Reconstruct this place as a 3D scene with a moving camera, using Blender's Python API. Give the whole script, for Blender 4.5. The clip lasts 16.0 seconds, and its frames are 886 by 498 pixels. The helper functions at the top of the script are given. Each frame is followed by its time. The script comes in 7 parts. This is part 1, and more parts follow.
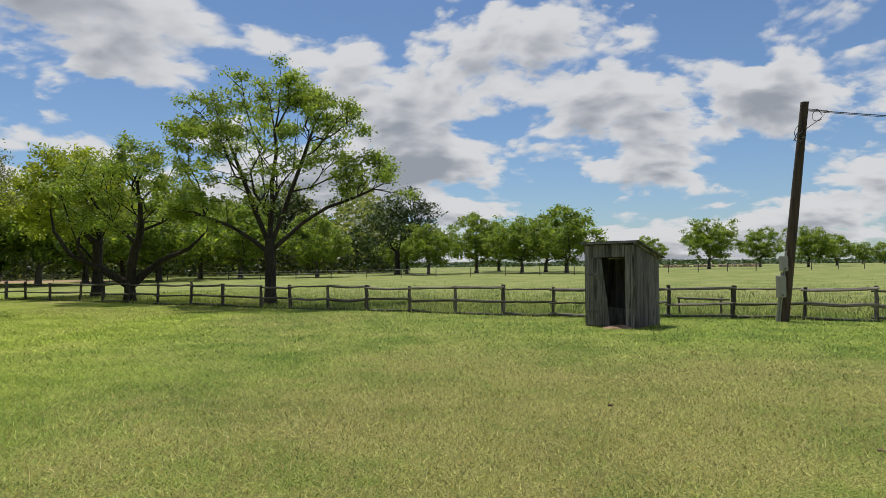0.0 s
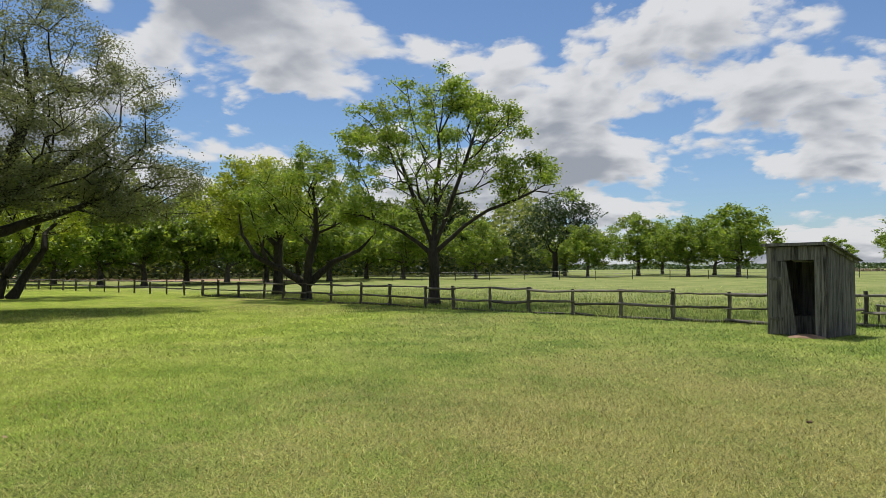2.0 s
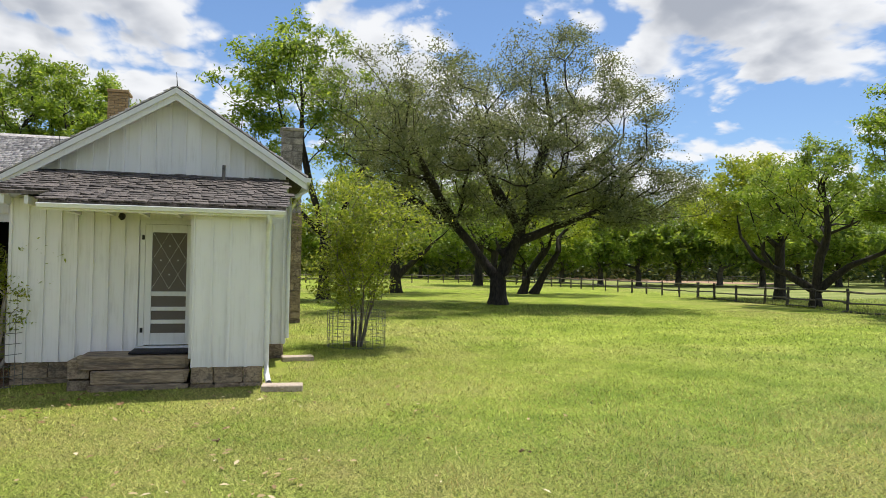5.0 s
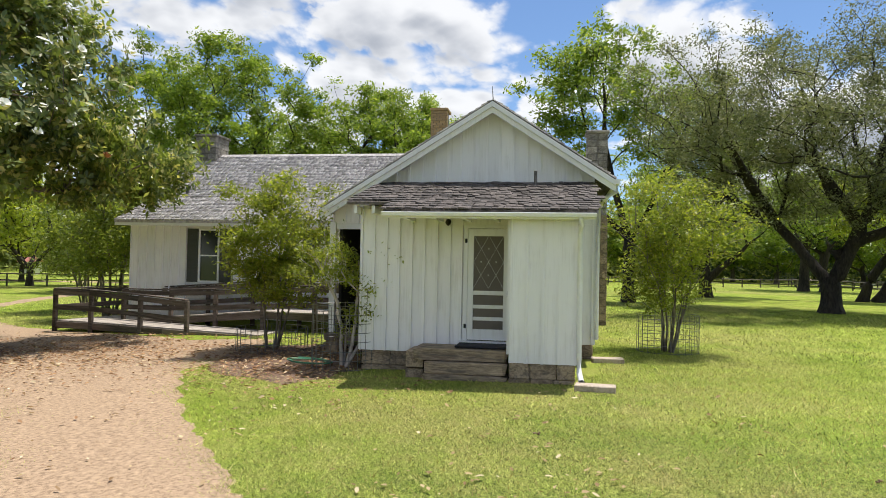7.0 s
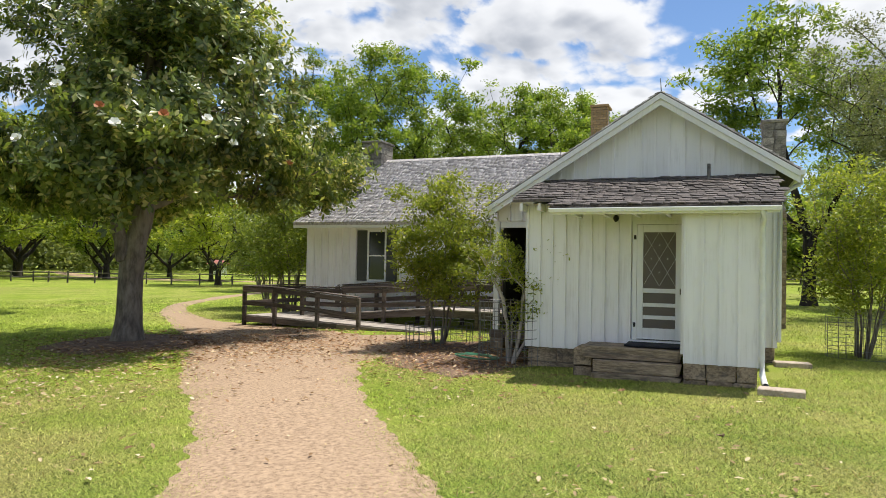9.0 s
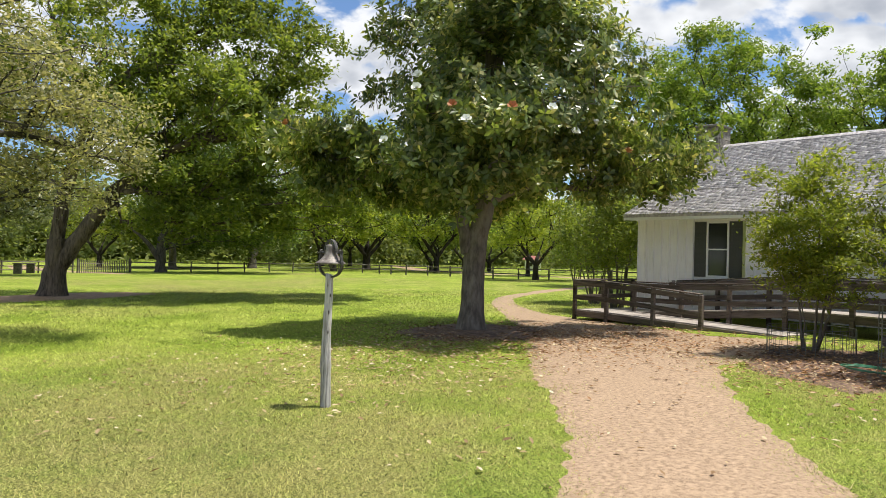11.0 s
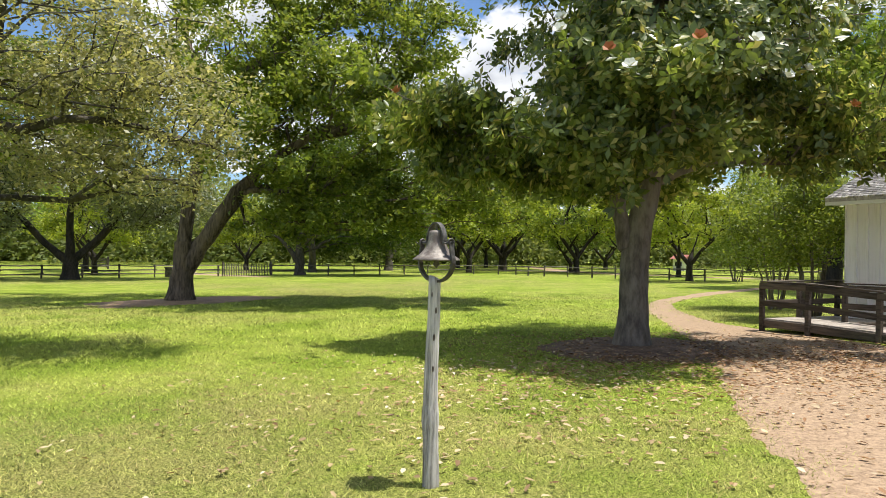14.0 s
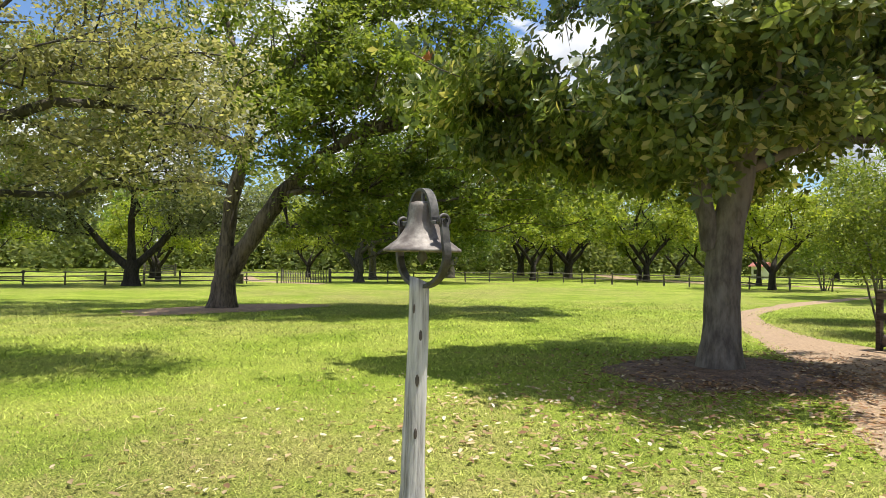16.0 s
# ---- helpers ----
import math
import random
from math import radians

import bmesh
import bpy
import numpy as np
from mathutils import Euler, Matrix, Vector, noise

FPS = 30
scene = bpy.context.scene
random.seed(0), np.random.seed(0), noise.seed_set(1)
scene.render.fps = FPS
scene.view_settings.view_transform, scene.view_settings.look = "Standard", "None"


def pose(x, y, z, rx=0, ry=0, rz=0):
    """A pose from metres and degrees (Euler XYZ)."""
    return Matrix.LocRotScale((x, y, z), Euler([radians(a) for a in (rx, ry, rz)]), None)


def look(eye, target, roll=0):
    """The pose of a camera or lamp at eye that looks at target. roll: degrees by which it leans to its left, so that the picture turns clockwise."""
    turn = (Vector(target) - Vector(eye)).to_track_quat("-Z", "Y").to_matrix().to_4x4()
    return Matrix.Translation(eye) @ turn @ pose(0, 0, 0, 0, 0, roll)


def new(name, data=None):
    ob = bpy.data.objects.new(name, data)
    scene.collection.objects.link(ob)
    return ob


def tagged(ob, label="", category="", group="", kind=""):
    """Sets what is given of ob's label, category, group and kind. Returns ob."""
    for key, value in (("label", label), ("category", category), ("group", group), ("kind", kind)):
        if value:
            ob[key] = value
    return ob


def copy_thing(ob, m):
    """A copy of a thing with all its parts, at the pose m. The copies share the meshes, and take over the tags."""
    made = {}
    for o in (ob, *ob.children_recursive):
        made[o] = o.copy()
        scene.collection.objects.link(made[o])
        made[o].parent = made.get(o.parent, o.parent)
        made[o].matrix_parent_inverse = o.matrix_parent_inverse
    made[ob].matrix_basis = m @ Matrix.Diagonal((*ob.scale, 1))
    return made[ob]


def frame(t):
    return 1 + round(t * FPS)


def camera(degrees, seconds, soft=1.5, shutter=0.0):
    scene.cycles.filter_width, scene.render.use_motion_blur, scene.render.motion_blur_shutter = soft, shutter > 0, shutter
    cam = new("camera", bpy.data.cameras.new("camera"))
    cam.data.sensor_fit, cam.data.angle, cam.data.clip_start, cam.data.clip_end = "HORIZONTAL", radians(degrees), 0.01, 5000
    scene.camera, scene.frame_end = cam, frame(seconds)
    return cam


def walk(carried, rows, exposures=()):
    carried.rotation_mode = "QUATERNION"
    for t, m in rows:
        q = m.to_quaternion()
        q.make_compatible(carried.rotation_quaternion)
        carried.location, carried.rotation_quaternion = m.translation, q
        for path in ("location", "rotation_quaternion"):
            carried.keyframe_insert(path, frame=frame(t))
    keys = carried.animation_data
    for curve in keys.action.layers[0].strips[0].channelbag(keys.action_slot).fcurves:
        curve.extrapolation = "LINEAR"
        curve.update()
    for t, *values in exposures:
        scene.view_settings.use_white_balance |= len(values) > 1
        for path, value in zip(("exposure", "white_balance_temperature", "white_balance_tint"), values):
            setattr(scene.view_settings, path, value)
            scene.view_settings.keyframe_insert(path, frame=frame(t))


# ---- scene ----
# ---- camera and walk ----
cam = camera(65.2, 16.0, soft=0.75)
METRES, EYE, TILT, LEAN, TURN = 7.3667, 1.7, 0.0, 0.0, -1.8
ROWS = [
    (0.0, 0.0, 0.0, 0.0, 0.01, 1.56, 0.55),
    (0.5, -0.0081, 0.0016, -0.0006, 1.68, 1.57, 0.58),
    (1.0, -0.0165, 0.0019, -0.0007, 5.27, 1.62, 0.43),
    (1.5, -0.0237, -0.0005, 0.0002, 8.79, 1.72, 0.32),
    (2.0, -0.0302, -0.0044, 0.0019, 12.86, 1.78, 0.17),
    (2.5, -0.0382, -0.0097, 0.005, 17.47, 1.86, -0.05),
    (3.0, -0.0472, -0.0176, 0.006, 22.79, 1.88, -0.28),
    (3.5, -0.0547, -0.0274, 0.0084, 28.78, 1.87, -0.38),
    (4.0, -0.0596, -0.0381, 0.0102, 36.14, 1.83, -0.47),
    (4.5, -0.065, -0.0503, 0.0095, 43.7, 1.75, -0.66),
    (5.0, -0.0678, -0.0629, 0.0096, 51.63, 1.65, -0.84),
    (7.5, -0.0703, -0.0907, 0.0058, 79.49, 1.42, -1.16),
    (8.0, -0.0681, -0.0978, 0.0035, 81.87, 1.41, -1.18),
    (8.5, -0.0665, -0.1056, -0.0004, 84.66, 1.41, -1.2),
    (9.0, -0.062, -0.1154, -0.0042, 88.72, 1.37, -1.09),
    (9.5, -0.0597, -0.1293, -0.007, 96.1, 1.31, -1.07),
    (10.0, -0.0736, -0.1565, -0.0118, 104.14, 0.98, -1.33),
    (12.5, -0.2909, -0.3279, -0.0214, 120.01, 0.35, -0.98),
    (13.0, -0.3553, -0.3595, -0.0227, 122.43, 0.26, -0.84),
    (13.5, -0.4238, -0.3931, -0.025, 123.86, 0.33, -1.01),
    (14.0, -0.5, -0.4214, -0.0292, 124.99, 0.43, -0.8),
    (14.5, -0.5704, -0.4477, -0.0359, 125.47, 0.65, -0.56),
    (15.0, -0.6377, -0.4744, -0.0361, 126.25, 0.79, -0.5),
    (15.5, -0.7026, -0.5054, -0.0372, 128.39, 0.86, -0.67),
    (16.0, -0.7541, -0.5441, -0.041, 130.42, 1.01, -0.83),
]
walk(cam, [(t, pose(0, 0, EYE, TILT, LEAN, TURN) @ pose(METRES * x, METRES * y, METRES * z, 90 + pitch, roll, yaw)) for t, x, y, z, yaw, pitch, roll in ROWS],
     exposures=[(0.0, 0.0), (1.5, 0.06), (3.5, 0.32), (5.0, 0.5), (9.0, 0.57), (12.5, 0.62), (16.0, 0.76)])

# ---- world, sun ----
SUN_EL, SUN_AZ = radians(74), math.atan2(-0.46, 0.89)
SUN_DIR = Vector((math.cos(SUN_EL) * math.sin(SUN_AZ), math.cos(SUN_EL) * math.cos(SUN_AZ), math.sin(SUN_EL)))


class Graph:
    """A thin wrapper that adds and links shader nodes."""

    def __init__(self, tree):
        self.tree = tree

    def add(self, kind, **values):
        n = self.tree.nodes.new(kind)
        if "operation" in values:
            n.operation = values["operation"]
        if "blend_type" in values:
            n.blend_type = values["blend_type"]
        if "data_type" in values:
            n.data_type = values["data_type"]
        if "interpolation_type" in values:
            n.interpolation_type = values["interpolation_type"]
        return n

    def link(self, a, b):
        if isinstance(a, (int, float)):
            b.default_value = a
        elif isinstance(a, (tuple, list)):
            b.default_value = (*a, 1.0)[:4] if len(a) == 3 and b.type == "RGBA" else a
        else:
            self.tree.links.new(a, b)

    def math(self, op, a, b=0.0, c=0.0):
        n = self.add("ShaderNodeMath", operation=op)
        for i, v in enumerate((a, b, c)):
            self.link(v, n.inputs[i])
        return n.outputs[0]

    def vmath(self, op, a, b=(0, 0, 0)):
        n = self.add("ShaderNodeVectorMath", operation=op)
        self.link(a, n.inputs[0])
        self.link(b, n.inputs[1])
        return n.outputs[0]

    def noise(self, vec, scale, detail=4.0, rough=0.55, dist=0.0):
        n = self.add("ShaderNodeTexNoise")
        self.link(vec, n.inputs["Vector"])
        n.inputs["Scale"].default_value = scale
        n.inputs["Detail"].default_value = detail
        n.inputs["Roughness"].default_value = rough
        n.inputs["Distortion"].default_value = dist
        return n.outputs["Fac"]

    def mix(self, fac, a, b, blend="MIX"):
        n = self.add("ShaderNodeMix", data_type="RGBA", blend_type=blend)
        self.link(fac, n.inputs[0])
        self.link(a, n.inputs[6])
        self.link(b, n.inputs[7])
        return n.outputs[2]

    def ramp(self, fac, lo, hi, smooth=True):
        n = self.add("ShaderNodeMapRange", interpolation_type="SMOOTHSTEP" if smooth else "LINEAR")
        self.link(fac, n.inputs[0])
        self.link(lo, n.inputs[1])
        self.link(hi, n.inputs[2])
        return n.outputs[0]

    def split(self, vec):
        n = self.add("ShaderNodeSeparateXYZ")
        self.link(vec, n.inputs[0])
        return n.outputs

    def join(self, x, y, z):
        n = self.add("ShaderNodeCombineXYZ")
        for i, v in enumerate((x, y, z)):
            self.link(v, n.inputs[i])
        return n.outputs[0]


def build_world():
    w = bpy.data.worlds.new("sky")
    scene.world = w
    w.use_nodes = True
    w.node_tree.nodes.clear()
    g = Graph(w.node_tree)
    out = g.add("ShaderNodeOutputWorld")
    bg = g.add("ShaderNodeBackground")
    sky = g.add("ShaderNodeTexSky")
    sky.sky_type, sky.sun_disc, sky.sun_elevation, sky.sun_rotation = "NISHITA", False, SUN_EL, SUN_AZ
    sky.altitude, sky.air_density, sky.dust_density, sky.ozone_density = 150.0, 1.0, 0.6, 2.0
    d = g.add("ShaderNodeTexCoord").outputs["Generated"]
    x, y, z = g.split(d)[:3]
    # broken cumulus on a level deck, flattened towards the horizon: soft bodies with billowed edges
    zz = g.math("ADD", g.math("MAXIMUM", z, 0.0), 0.30)
    u, v = g.math("DIVIDE", x, zz), g.math("DIVIDE", y, zz)

    def billow(p, scale):
        n = g.add("ShaderNodeTexVoronoi")
        g.link(p, n.inputs["Vector"])
        n.inputs["Scale"].default_value = scale
        n.inputs["Detail"].default_value = 2.0
        n.inputs["Roughness"].default_value = 0.55
        return g.math("SUBTRACT", 0.42, n.outputs["Distance"])

    def density(p, fine):
        d = g.noise(p, 1.55, fine, 0.56, 0.25)
        q = g.vmath("ADD", p, g.vmath("MULTIPLY", g.join(d, d, d), (0.35, 0.35, 0.35)))
        d = g.math("ADD", d, g.math("MULTIPLY", billow(q, 3.4), 0.16))
        return g.math("ADD", d, g.math("MULTIPLY", billow(q, 10.0), 0.075))

    p = g.join(g.math("ADD", u, 3.7), g.math("ADD", v, 1.2), 0.0)
    here = density(p, 7.0)
    low = g.math("MULTIPLY", g.math("SUBTRACT", 0.24, z), 0.16)
    here = g.math("ADD", here, g.math("MAXIMUM", low, -0.03))
    cover = g.ramp(here, 0.328, 0.40)
    # the deck looked up a little higher: where cloud lies above, the base is grey; open edges above are lit
    over = density(g.vmath("ADD", p, g.vmath("MULTIPLY", g.join(u, v, 0.0), (-0.055, -0.055, 0.0))), 4.0)
    body = g.math("ADD", g.math("MULTIPLY", over, 0.72), g.math("MULTIPLY", here, 0.28))
    grey = g.ramp(body, 0.365, 0.53)
    cloud = g.mix(grey, (9.0, 9.1, 9.3), (4.1, 4.4, 5.0))
    blue = g.mix(1.0, sky.outputs[0], (1.0, 1.16, 1.34), "MULTIPLY")
    col = g.mix(g.math("MULTIPLY", cover, 0.97), blue, cloud)
    g.link(col, bg.inputs["Color"])
    bg.inputs["Strength"].default_value = 0.074
    g.link(bg.outputs[0], out.inputs["Surface"])


build_world()
sun = new("sun", bpy.data.lights.new("sun", "SUN"))
sun.data.energy, sun.data.angle, sun.data.color = 4.0, radians(0.6), (1.0, 0.955, 0.88)
sun.matrix_world = look(SUN_DIR * 60, (0, 0, 0))


# ---- materials ----
def material(name, build):
    m = bpy.data.materials.new(name)
    m.use_nodes = True
    t = m.node_tree
    t.nodes.clear()
    g = Graph(t)
    out = g.add("ShaderNodeOutputMaterial")
    bsdf = g.add("ShaderNodeBsdfPrincipled")
    t.links.new(bsdf.outputs[0], out.inputs["Surface"])
    build(g, bsdf, g.add("ShaderNodeTexCoord"), out)
    return m


def bump(g, bsdf, height, strength, dist=0.01):
    n = g.add("ShaderNodeBump")
    g.link(height, n.inputs["Height"])
    n.inputs["Strength"].default_value, n.inputs["Distance"].default_value = strength, dist
    g.link(n.outputs[0], bsdf.inputs["Normal"])


def stretched(g, vec, sx, sy, sz):
    return g.vmath("MULTIPLY", vec, (sx, sy, sz))


def rough_stuff(name, dark, light, scale, rough=0.9, relief=0.4, stretch=(1, 1, 1), third=None, metal=0.0, rand=0.25, dist=0.01, island=False):
    """Earth, stone, bark, weathered wood: two scales of noise between colours, with relief and a little variation from piece to piece."""
    def build(g, b, tc, out):
        oi = g.add("ShaderNodeNewGeometry").outputs["Random Per Island"] if island else g.add("ShaderNodeObjectInfo").outputs["Random"]
        p = stretched(g, tc.outputs["Object"], *stretch)
        shift = g.join(g.math("MULTIPLY", oi, 37.0), g.math("MULTIPLY", oi, 11.0), 0.0)
        p = g.vmath("ADD", p, shift)
        fine, coarse = g.noise(p, scale, 8.0, 0.65), g.noise(p, scale * 0.13, 4.0, 0.6)
        f = g.ramp(g.math("ADD", g.math("MULTIPLY", fine, 0.65), g.math("MULTIPLY", coarse, 0.5)), 0.42, 0.72)
        col = g.mix(f, dark, light)
        if third:
            col = g.mix(g.math("MULTIPLY", g.ramp(g.noise(p, scale * 0.31, 5.0, 0.6), 0.52, 0.68), 0.8), col, third)
        shade = g.math("ADD", 1.0 - rand, g.math("MULTIPLY", oi, 2 * rand))
        col = g.mix(1.0, col, g.join(shade, shade, shade), "MULTIPLY")
        g.link(col, b.inputs["Base Color"])
        b.inputs["Roughness"].default_value, b.inputs["Metallic"].default_value = rough, metal
        bump(g, b, fine, relief, dist)
    return material(name, build)


def leaf_material(name, a, b_, c, trans=0.5, rough=0.45, spec=0.4):
    def build(g, b, tc, out):
        r = g.add("ShaderNodeNewGeometry").outputs["Random Per Island"]
        col = g.mix(g.ramp(r, 0.0, 0.7, False), a, b_)
        col = g.mix(g.ramp(r, 0.75, 1.0, False), col, c)
        n = g.noise(tc.outputs["Object"], 0.55, 3.0)
        k = g.math("ADD", 0.46, g.math("MULTIPLY", n, 1.12))
        col = g.mix(1.0, col, g.join(k, k, k), "MULTIPLY")
        g.link(col, b.inputs["Base Color"])
        b.inputs["Roughness"].default_value = rough
        b.inputs["Specular IOR Level"].default_value = spec
        tr = g.add("ShaderNodeBsdfTranslucent")
        g.link(g.mix(1.0, col, (1.7, 1.6, 0.8), "MULTIPLY"), tr.inputs["Color"])
        mx = g.add("ShaderNodeMixShader")
        mx.inputs[0].default_value = trans
        g.link(b.outputs[0], mx.inputs[1])
        g.link(tr.outputs[0], mx.inputs[2])
        g.link(mx.outputs[0], out.inputs["Surface"])
    return material(name, build)


def ground_colour(g, pos):
    """Mown grass: bright green, dull green and dry straw in drifting patches."""
    big, mid, fine = g.noise(pos, 0.09, 3.0, 0.5, 0.6), g.noise(pos, 0.55, 4.0, 0.6), g.noise(pos, 42.0, 5.0, 0.8)
    small = g.noise(pos, 2.4, 6.0, 0.8)
    x, y, z = g.split(pos)[:3]
    # drier in the open yard before the first fence
    dx, dy = g.math("DIVIDE", g.math("SUBTRACT", x, 3.5), 8.0), g.math("DIVIDE", g.math("SUBTRACT", y, 6.5), 7.0)
    open_yard = g.ramp(g.math("ADD", g.math("MULTIPLY", dx, dx), g.math("MULTIPLY", dy, dy)), 1.6, 0.1)
    # and where dry leaves and thatch gather round the bell
    ex, ey = g.math("DIVIDE", g.math("SUBTRACT", x, -8.5), 5.0), g.math("DIVIDE", g.math("SUBTRACT", y, -6.8), 3.6)
    thatch = g.ramp(g.math("ADD", g.math("MULTIPLY", ex, ex), g.math("MULTIPLY", ey, ey)), 1.8, 0.1)
    dry = g.math("ADD", g.math("ADD", g.math("MULTIPLY", big, 0.42), g.math("MULTIPLY", mid, 0.25)), g.math("MULTIPLY", g.math("MAXIMUM", open_yard, thatch), 0.085))
    dry = g.math("ADD", dry, g.math("ADD", g.math("MULTIPLY", small, 0.27), g.math("MULTIPLY", fine, 0.22)))
    f = g.ramp(dry, 0.53, 0.73)
    green = g.mix(g.ramp(mid, 0.35, 0.65), (0.135, 0.205, 0.027), (0.24, 0.315, 0.05))
    lush = g.mix(g.ramp(mid, 0.32, 0.68), (0.195, 0.272, 0.024), (0.335, 0.405, 0.056))
    green = g.mix(g.ramp(g.math("ADD", x, g.math("MULTIPLY", big, 6.0)), 0.0, -7.0), green, lush)
    straw = g.mix(g.ramp(fine, 0.35, 0.65), (0.17, 0.15, 0.045), (0.38, 0.33, 0.125))
    return g.mix(g.math("MULTIPLY", f, 0.78), green, straw), fine


def ground_build(g, b, tc, out):
    pos = g.add("ShaderNodeNewGeometry").outputs["Position"]
    col, fine = ground_colour(g, pos)
    k = g.math("ADD", 0.18, g.math("MULTIPLY", g.ramp(g.math("ADD", g.math("MULTIPLY", fine, 0.6), g.math("MULTIPLY", g.noise(pos, 75.0, 3.0, 0.6), 0.4)), 0.36, 0.66), 1.4))
    col = g.mix(1.0, col, g.join(k, k, k), "MULTIPLY")
    # pale hay field beyond the fence
    x, y, z = g.split(pos)[:3]
    s = g.math("ADD", g.math("ADD", g.math("MULTIPLY", x, 0.57), g.math("MULTIPLY", y, 0.82)), -20.5)
    field = g.mix(g.ramp(g.noise(pos, 0.35, 5.0, 0.6), 0.35, 0.65), (0.155, 0.198, 0.055), (0.275, 0.285, 0.105))
    col = g.mix(g.math("MULTIPLY", g.ramp(s, 1.0, 6.0), 0.85), col, field)
    g.link(col, b.inputs["Base Color"])
    b.inputs["Roughness"].default_value = 0.95
    b.inputs["Specular IOR Level"].default_value = 0.15
    bump(g, b, fine, 0.6, 0.03)


def blade_build(g, b, tc, out):
    pos = g.add("ShaderNodeNewGeometry")
    col, fine = ground_colour(g, pos.outputs["Position"])
    r = pos.outputs["Random Per Island"]
    k = g.math("ADD", 0.34, g.math("MULTIPLY", g.math("MULTIPLY", r, r), 3.1))
    col = g.mix(1.0, col, g.join(k, k, k), "MULTIPLY")
    col = g.mix(g.math("MULTIPLY", g.ramp(r, 0.80, 0.84), 0.5), col, (0.52, 0.45, 0.19))
    g.link(col, b.inputs["Base Color"])
    b.inputs["Roughness"].default_value = 0.6
    b.inputs["Specular IOR Level"].default_value = 0.25
    up = g.vmath("NORMALIZE", g.vmath("ADD", g.vmath("MULTIPLY", pos.outputs["Normal"], (0.8, 0.8, 0.8)), (0, 0, 0.7)))
    g.link(up, b.inputs["Normal"])
    tr = g.add("ShaderNodeBsdfTranslucent")
    g.link(col, tr.inputs["Color"])
    mx = g.add("ShaderNodeMixShader")
    mx.inputs[0].default_value = 0.3
    g.link(b.outputs[0], mx.inputs[1])
    g.link(tr.outputs[0], mx.inputs[2])
    g.link(mx.outputs[0], out.inputs["Surface"])


def painted_wood(name, colour, dirt, rough=0.6, wear=0.35):
    def build(g, b, tc, out):
        oi = g.add("ShaderNodeObjectInfo").outputs["Random"]
        p = g.vmath("ADD", tc.outputs["Object"], g.join(g.math("MULTIPLY", oi, 19.0), 0.0, g.math("MULTIPLY", oi, 7.0)))
        streak = g.noise(stretched(g, p, 14, 14, 0.9), 1.6, 6.0, 0.65)
        stain = g.noise(p, 1.3, 5.0, 0.6)
        f = g.math("MULTIPLY", g.ramp(g.math("ADD", g.math("MULTIPLY", streak, 0.6), g.math("MULTIPLY", stain, 0.45)), 0.50, 0.72), wear)
        col = g.mix(f, colour, dirt)
        k = g.math("ADD", 0.94, g.math("MULTIPLY", oi, 0.08))
        col = g.mix(1.0, col, g.join(k, k, k), "MULTIPLY")
        g.link(col, b.inputs["Base Color"])
        b.inputs["Roughness"].default_value = rough
        bump(g, b, streak, 0.12, 0.004)
    return material(name, build)


def plain(name, colour, rough=0.5, metal=0.0):
    def build(g, b, tc, out):
        n = g.noise(tc.outputs["Object"], 9.0, 5.0, 0.6)
        k = g.math("ADD", 0.85, g.math("MULTIPLY", n, 0.3))
        g.link(g.mix(1.0, colour, g.join(k, k, k), "MULTIPLY"), b.inputs["Base Color"])
        g.link(g.math("ADD", rough - 0.08, g.math("MULTIPLY", n, 0.16)), b.inputs["Roughness"])
        b.inputs["Metallic"].default_value = metal
    return material(name, build)


def glass_build(g, b, tc, out):
    b.inputs["Base Color"].default_value = (0.03, 0.035, 0.035, 1)
    b.inputs["Roughness"].default_value = 0.08
    b.inputs["Specular IOR Level"].default_value = 0.6


M_GROUND = material("mown_grass", ground_build)
M_BLADE = material("grass_blade", blade_build)
M_WHITE = painted_wood("white_paint", (0.88, 0.868, 0.86), (0.52, 0.49, 0.44))
M_TRIM = painted_wood("white_trim_paint", (0.84, 0.84, 0.83), (0.55, 0.53, 0.48), 0.5, 0.25)
M_SHINGLE_DARK = rough_stuff("dark_weathered_shingle", (0.03, 0.024, 0.021), (0.155, 0.13, 0.117), 26, 0.9, 0.7, (6, 1, 1), third=(0.045, 0.038, 0.033), rand=0.5)
M_SHINGLES = rough_stuff("weathered_shingle_rows", (0.29, 0.26, 0.25), (0.68, 0.635, 0.615), 18, 0.9, 0.5, (6, 1, 1), rand=0.38, island=True)
M_LIMESTONE = rough_stuff("limestone", (0.16, 0.115, 0.075), (0.44, 0.34, 0.23), 9, 0.9, 0.6, third=(0.10, 0.085, 0.07), rand=0.22)
M_CHIMNEY = rough_stuff("grey_limestone", (0.10, 0.09, 0.075), (0.36, 0.33, 0.28), 9, 0.9, 0.6, third=(0.15, 0.135, 0.12), rand=0.25)
M_YELLOWBRICK = rough_stuff("buff_brick", (0.33, 0.21, 0.10), (0.52, 0.36, 0.19), 16, 0.9, 0.4, rand=0.15)
M_MORTAR = rough_stuff("mortar", (0.20, 0.18, 0.15), (0.32, 0.29, 0.25), 22, 0.95, 0.4)
M_GREYWOOD = rough_stuff("weathered_grey_wood", (0.02, 0.018, 0.017), (0.22, 0.205, 0.195), 26, 0.9, 0.5, (1, 1, 0.07), rand=0.3)
M_RAILWOOD = rough_stuff("weathered_cedar_rail", (0.045, 0.037, 0.03), (0.22, 0.195, 0.165), 22, 0.92, 0.6, (0.2, 1, 1), rand=0.3)
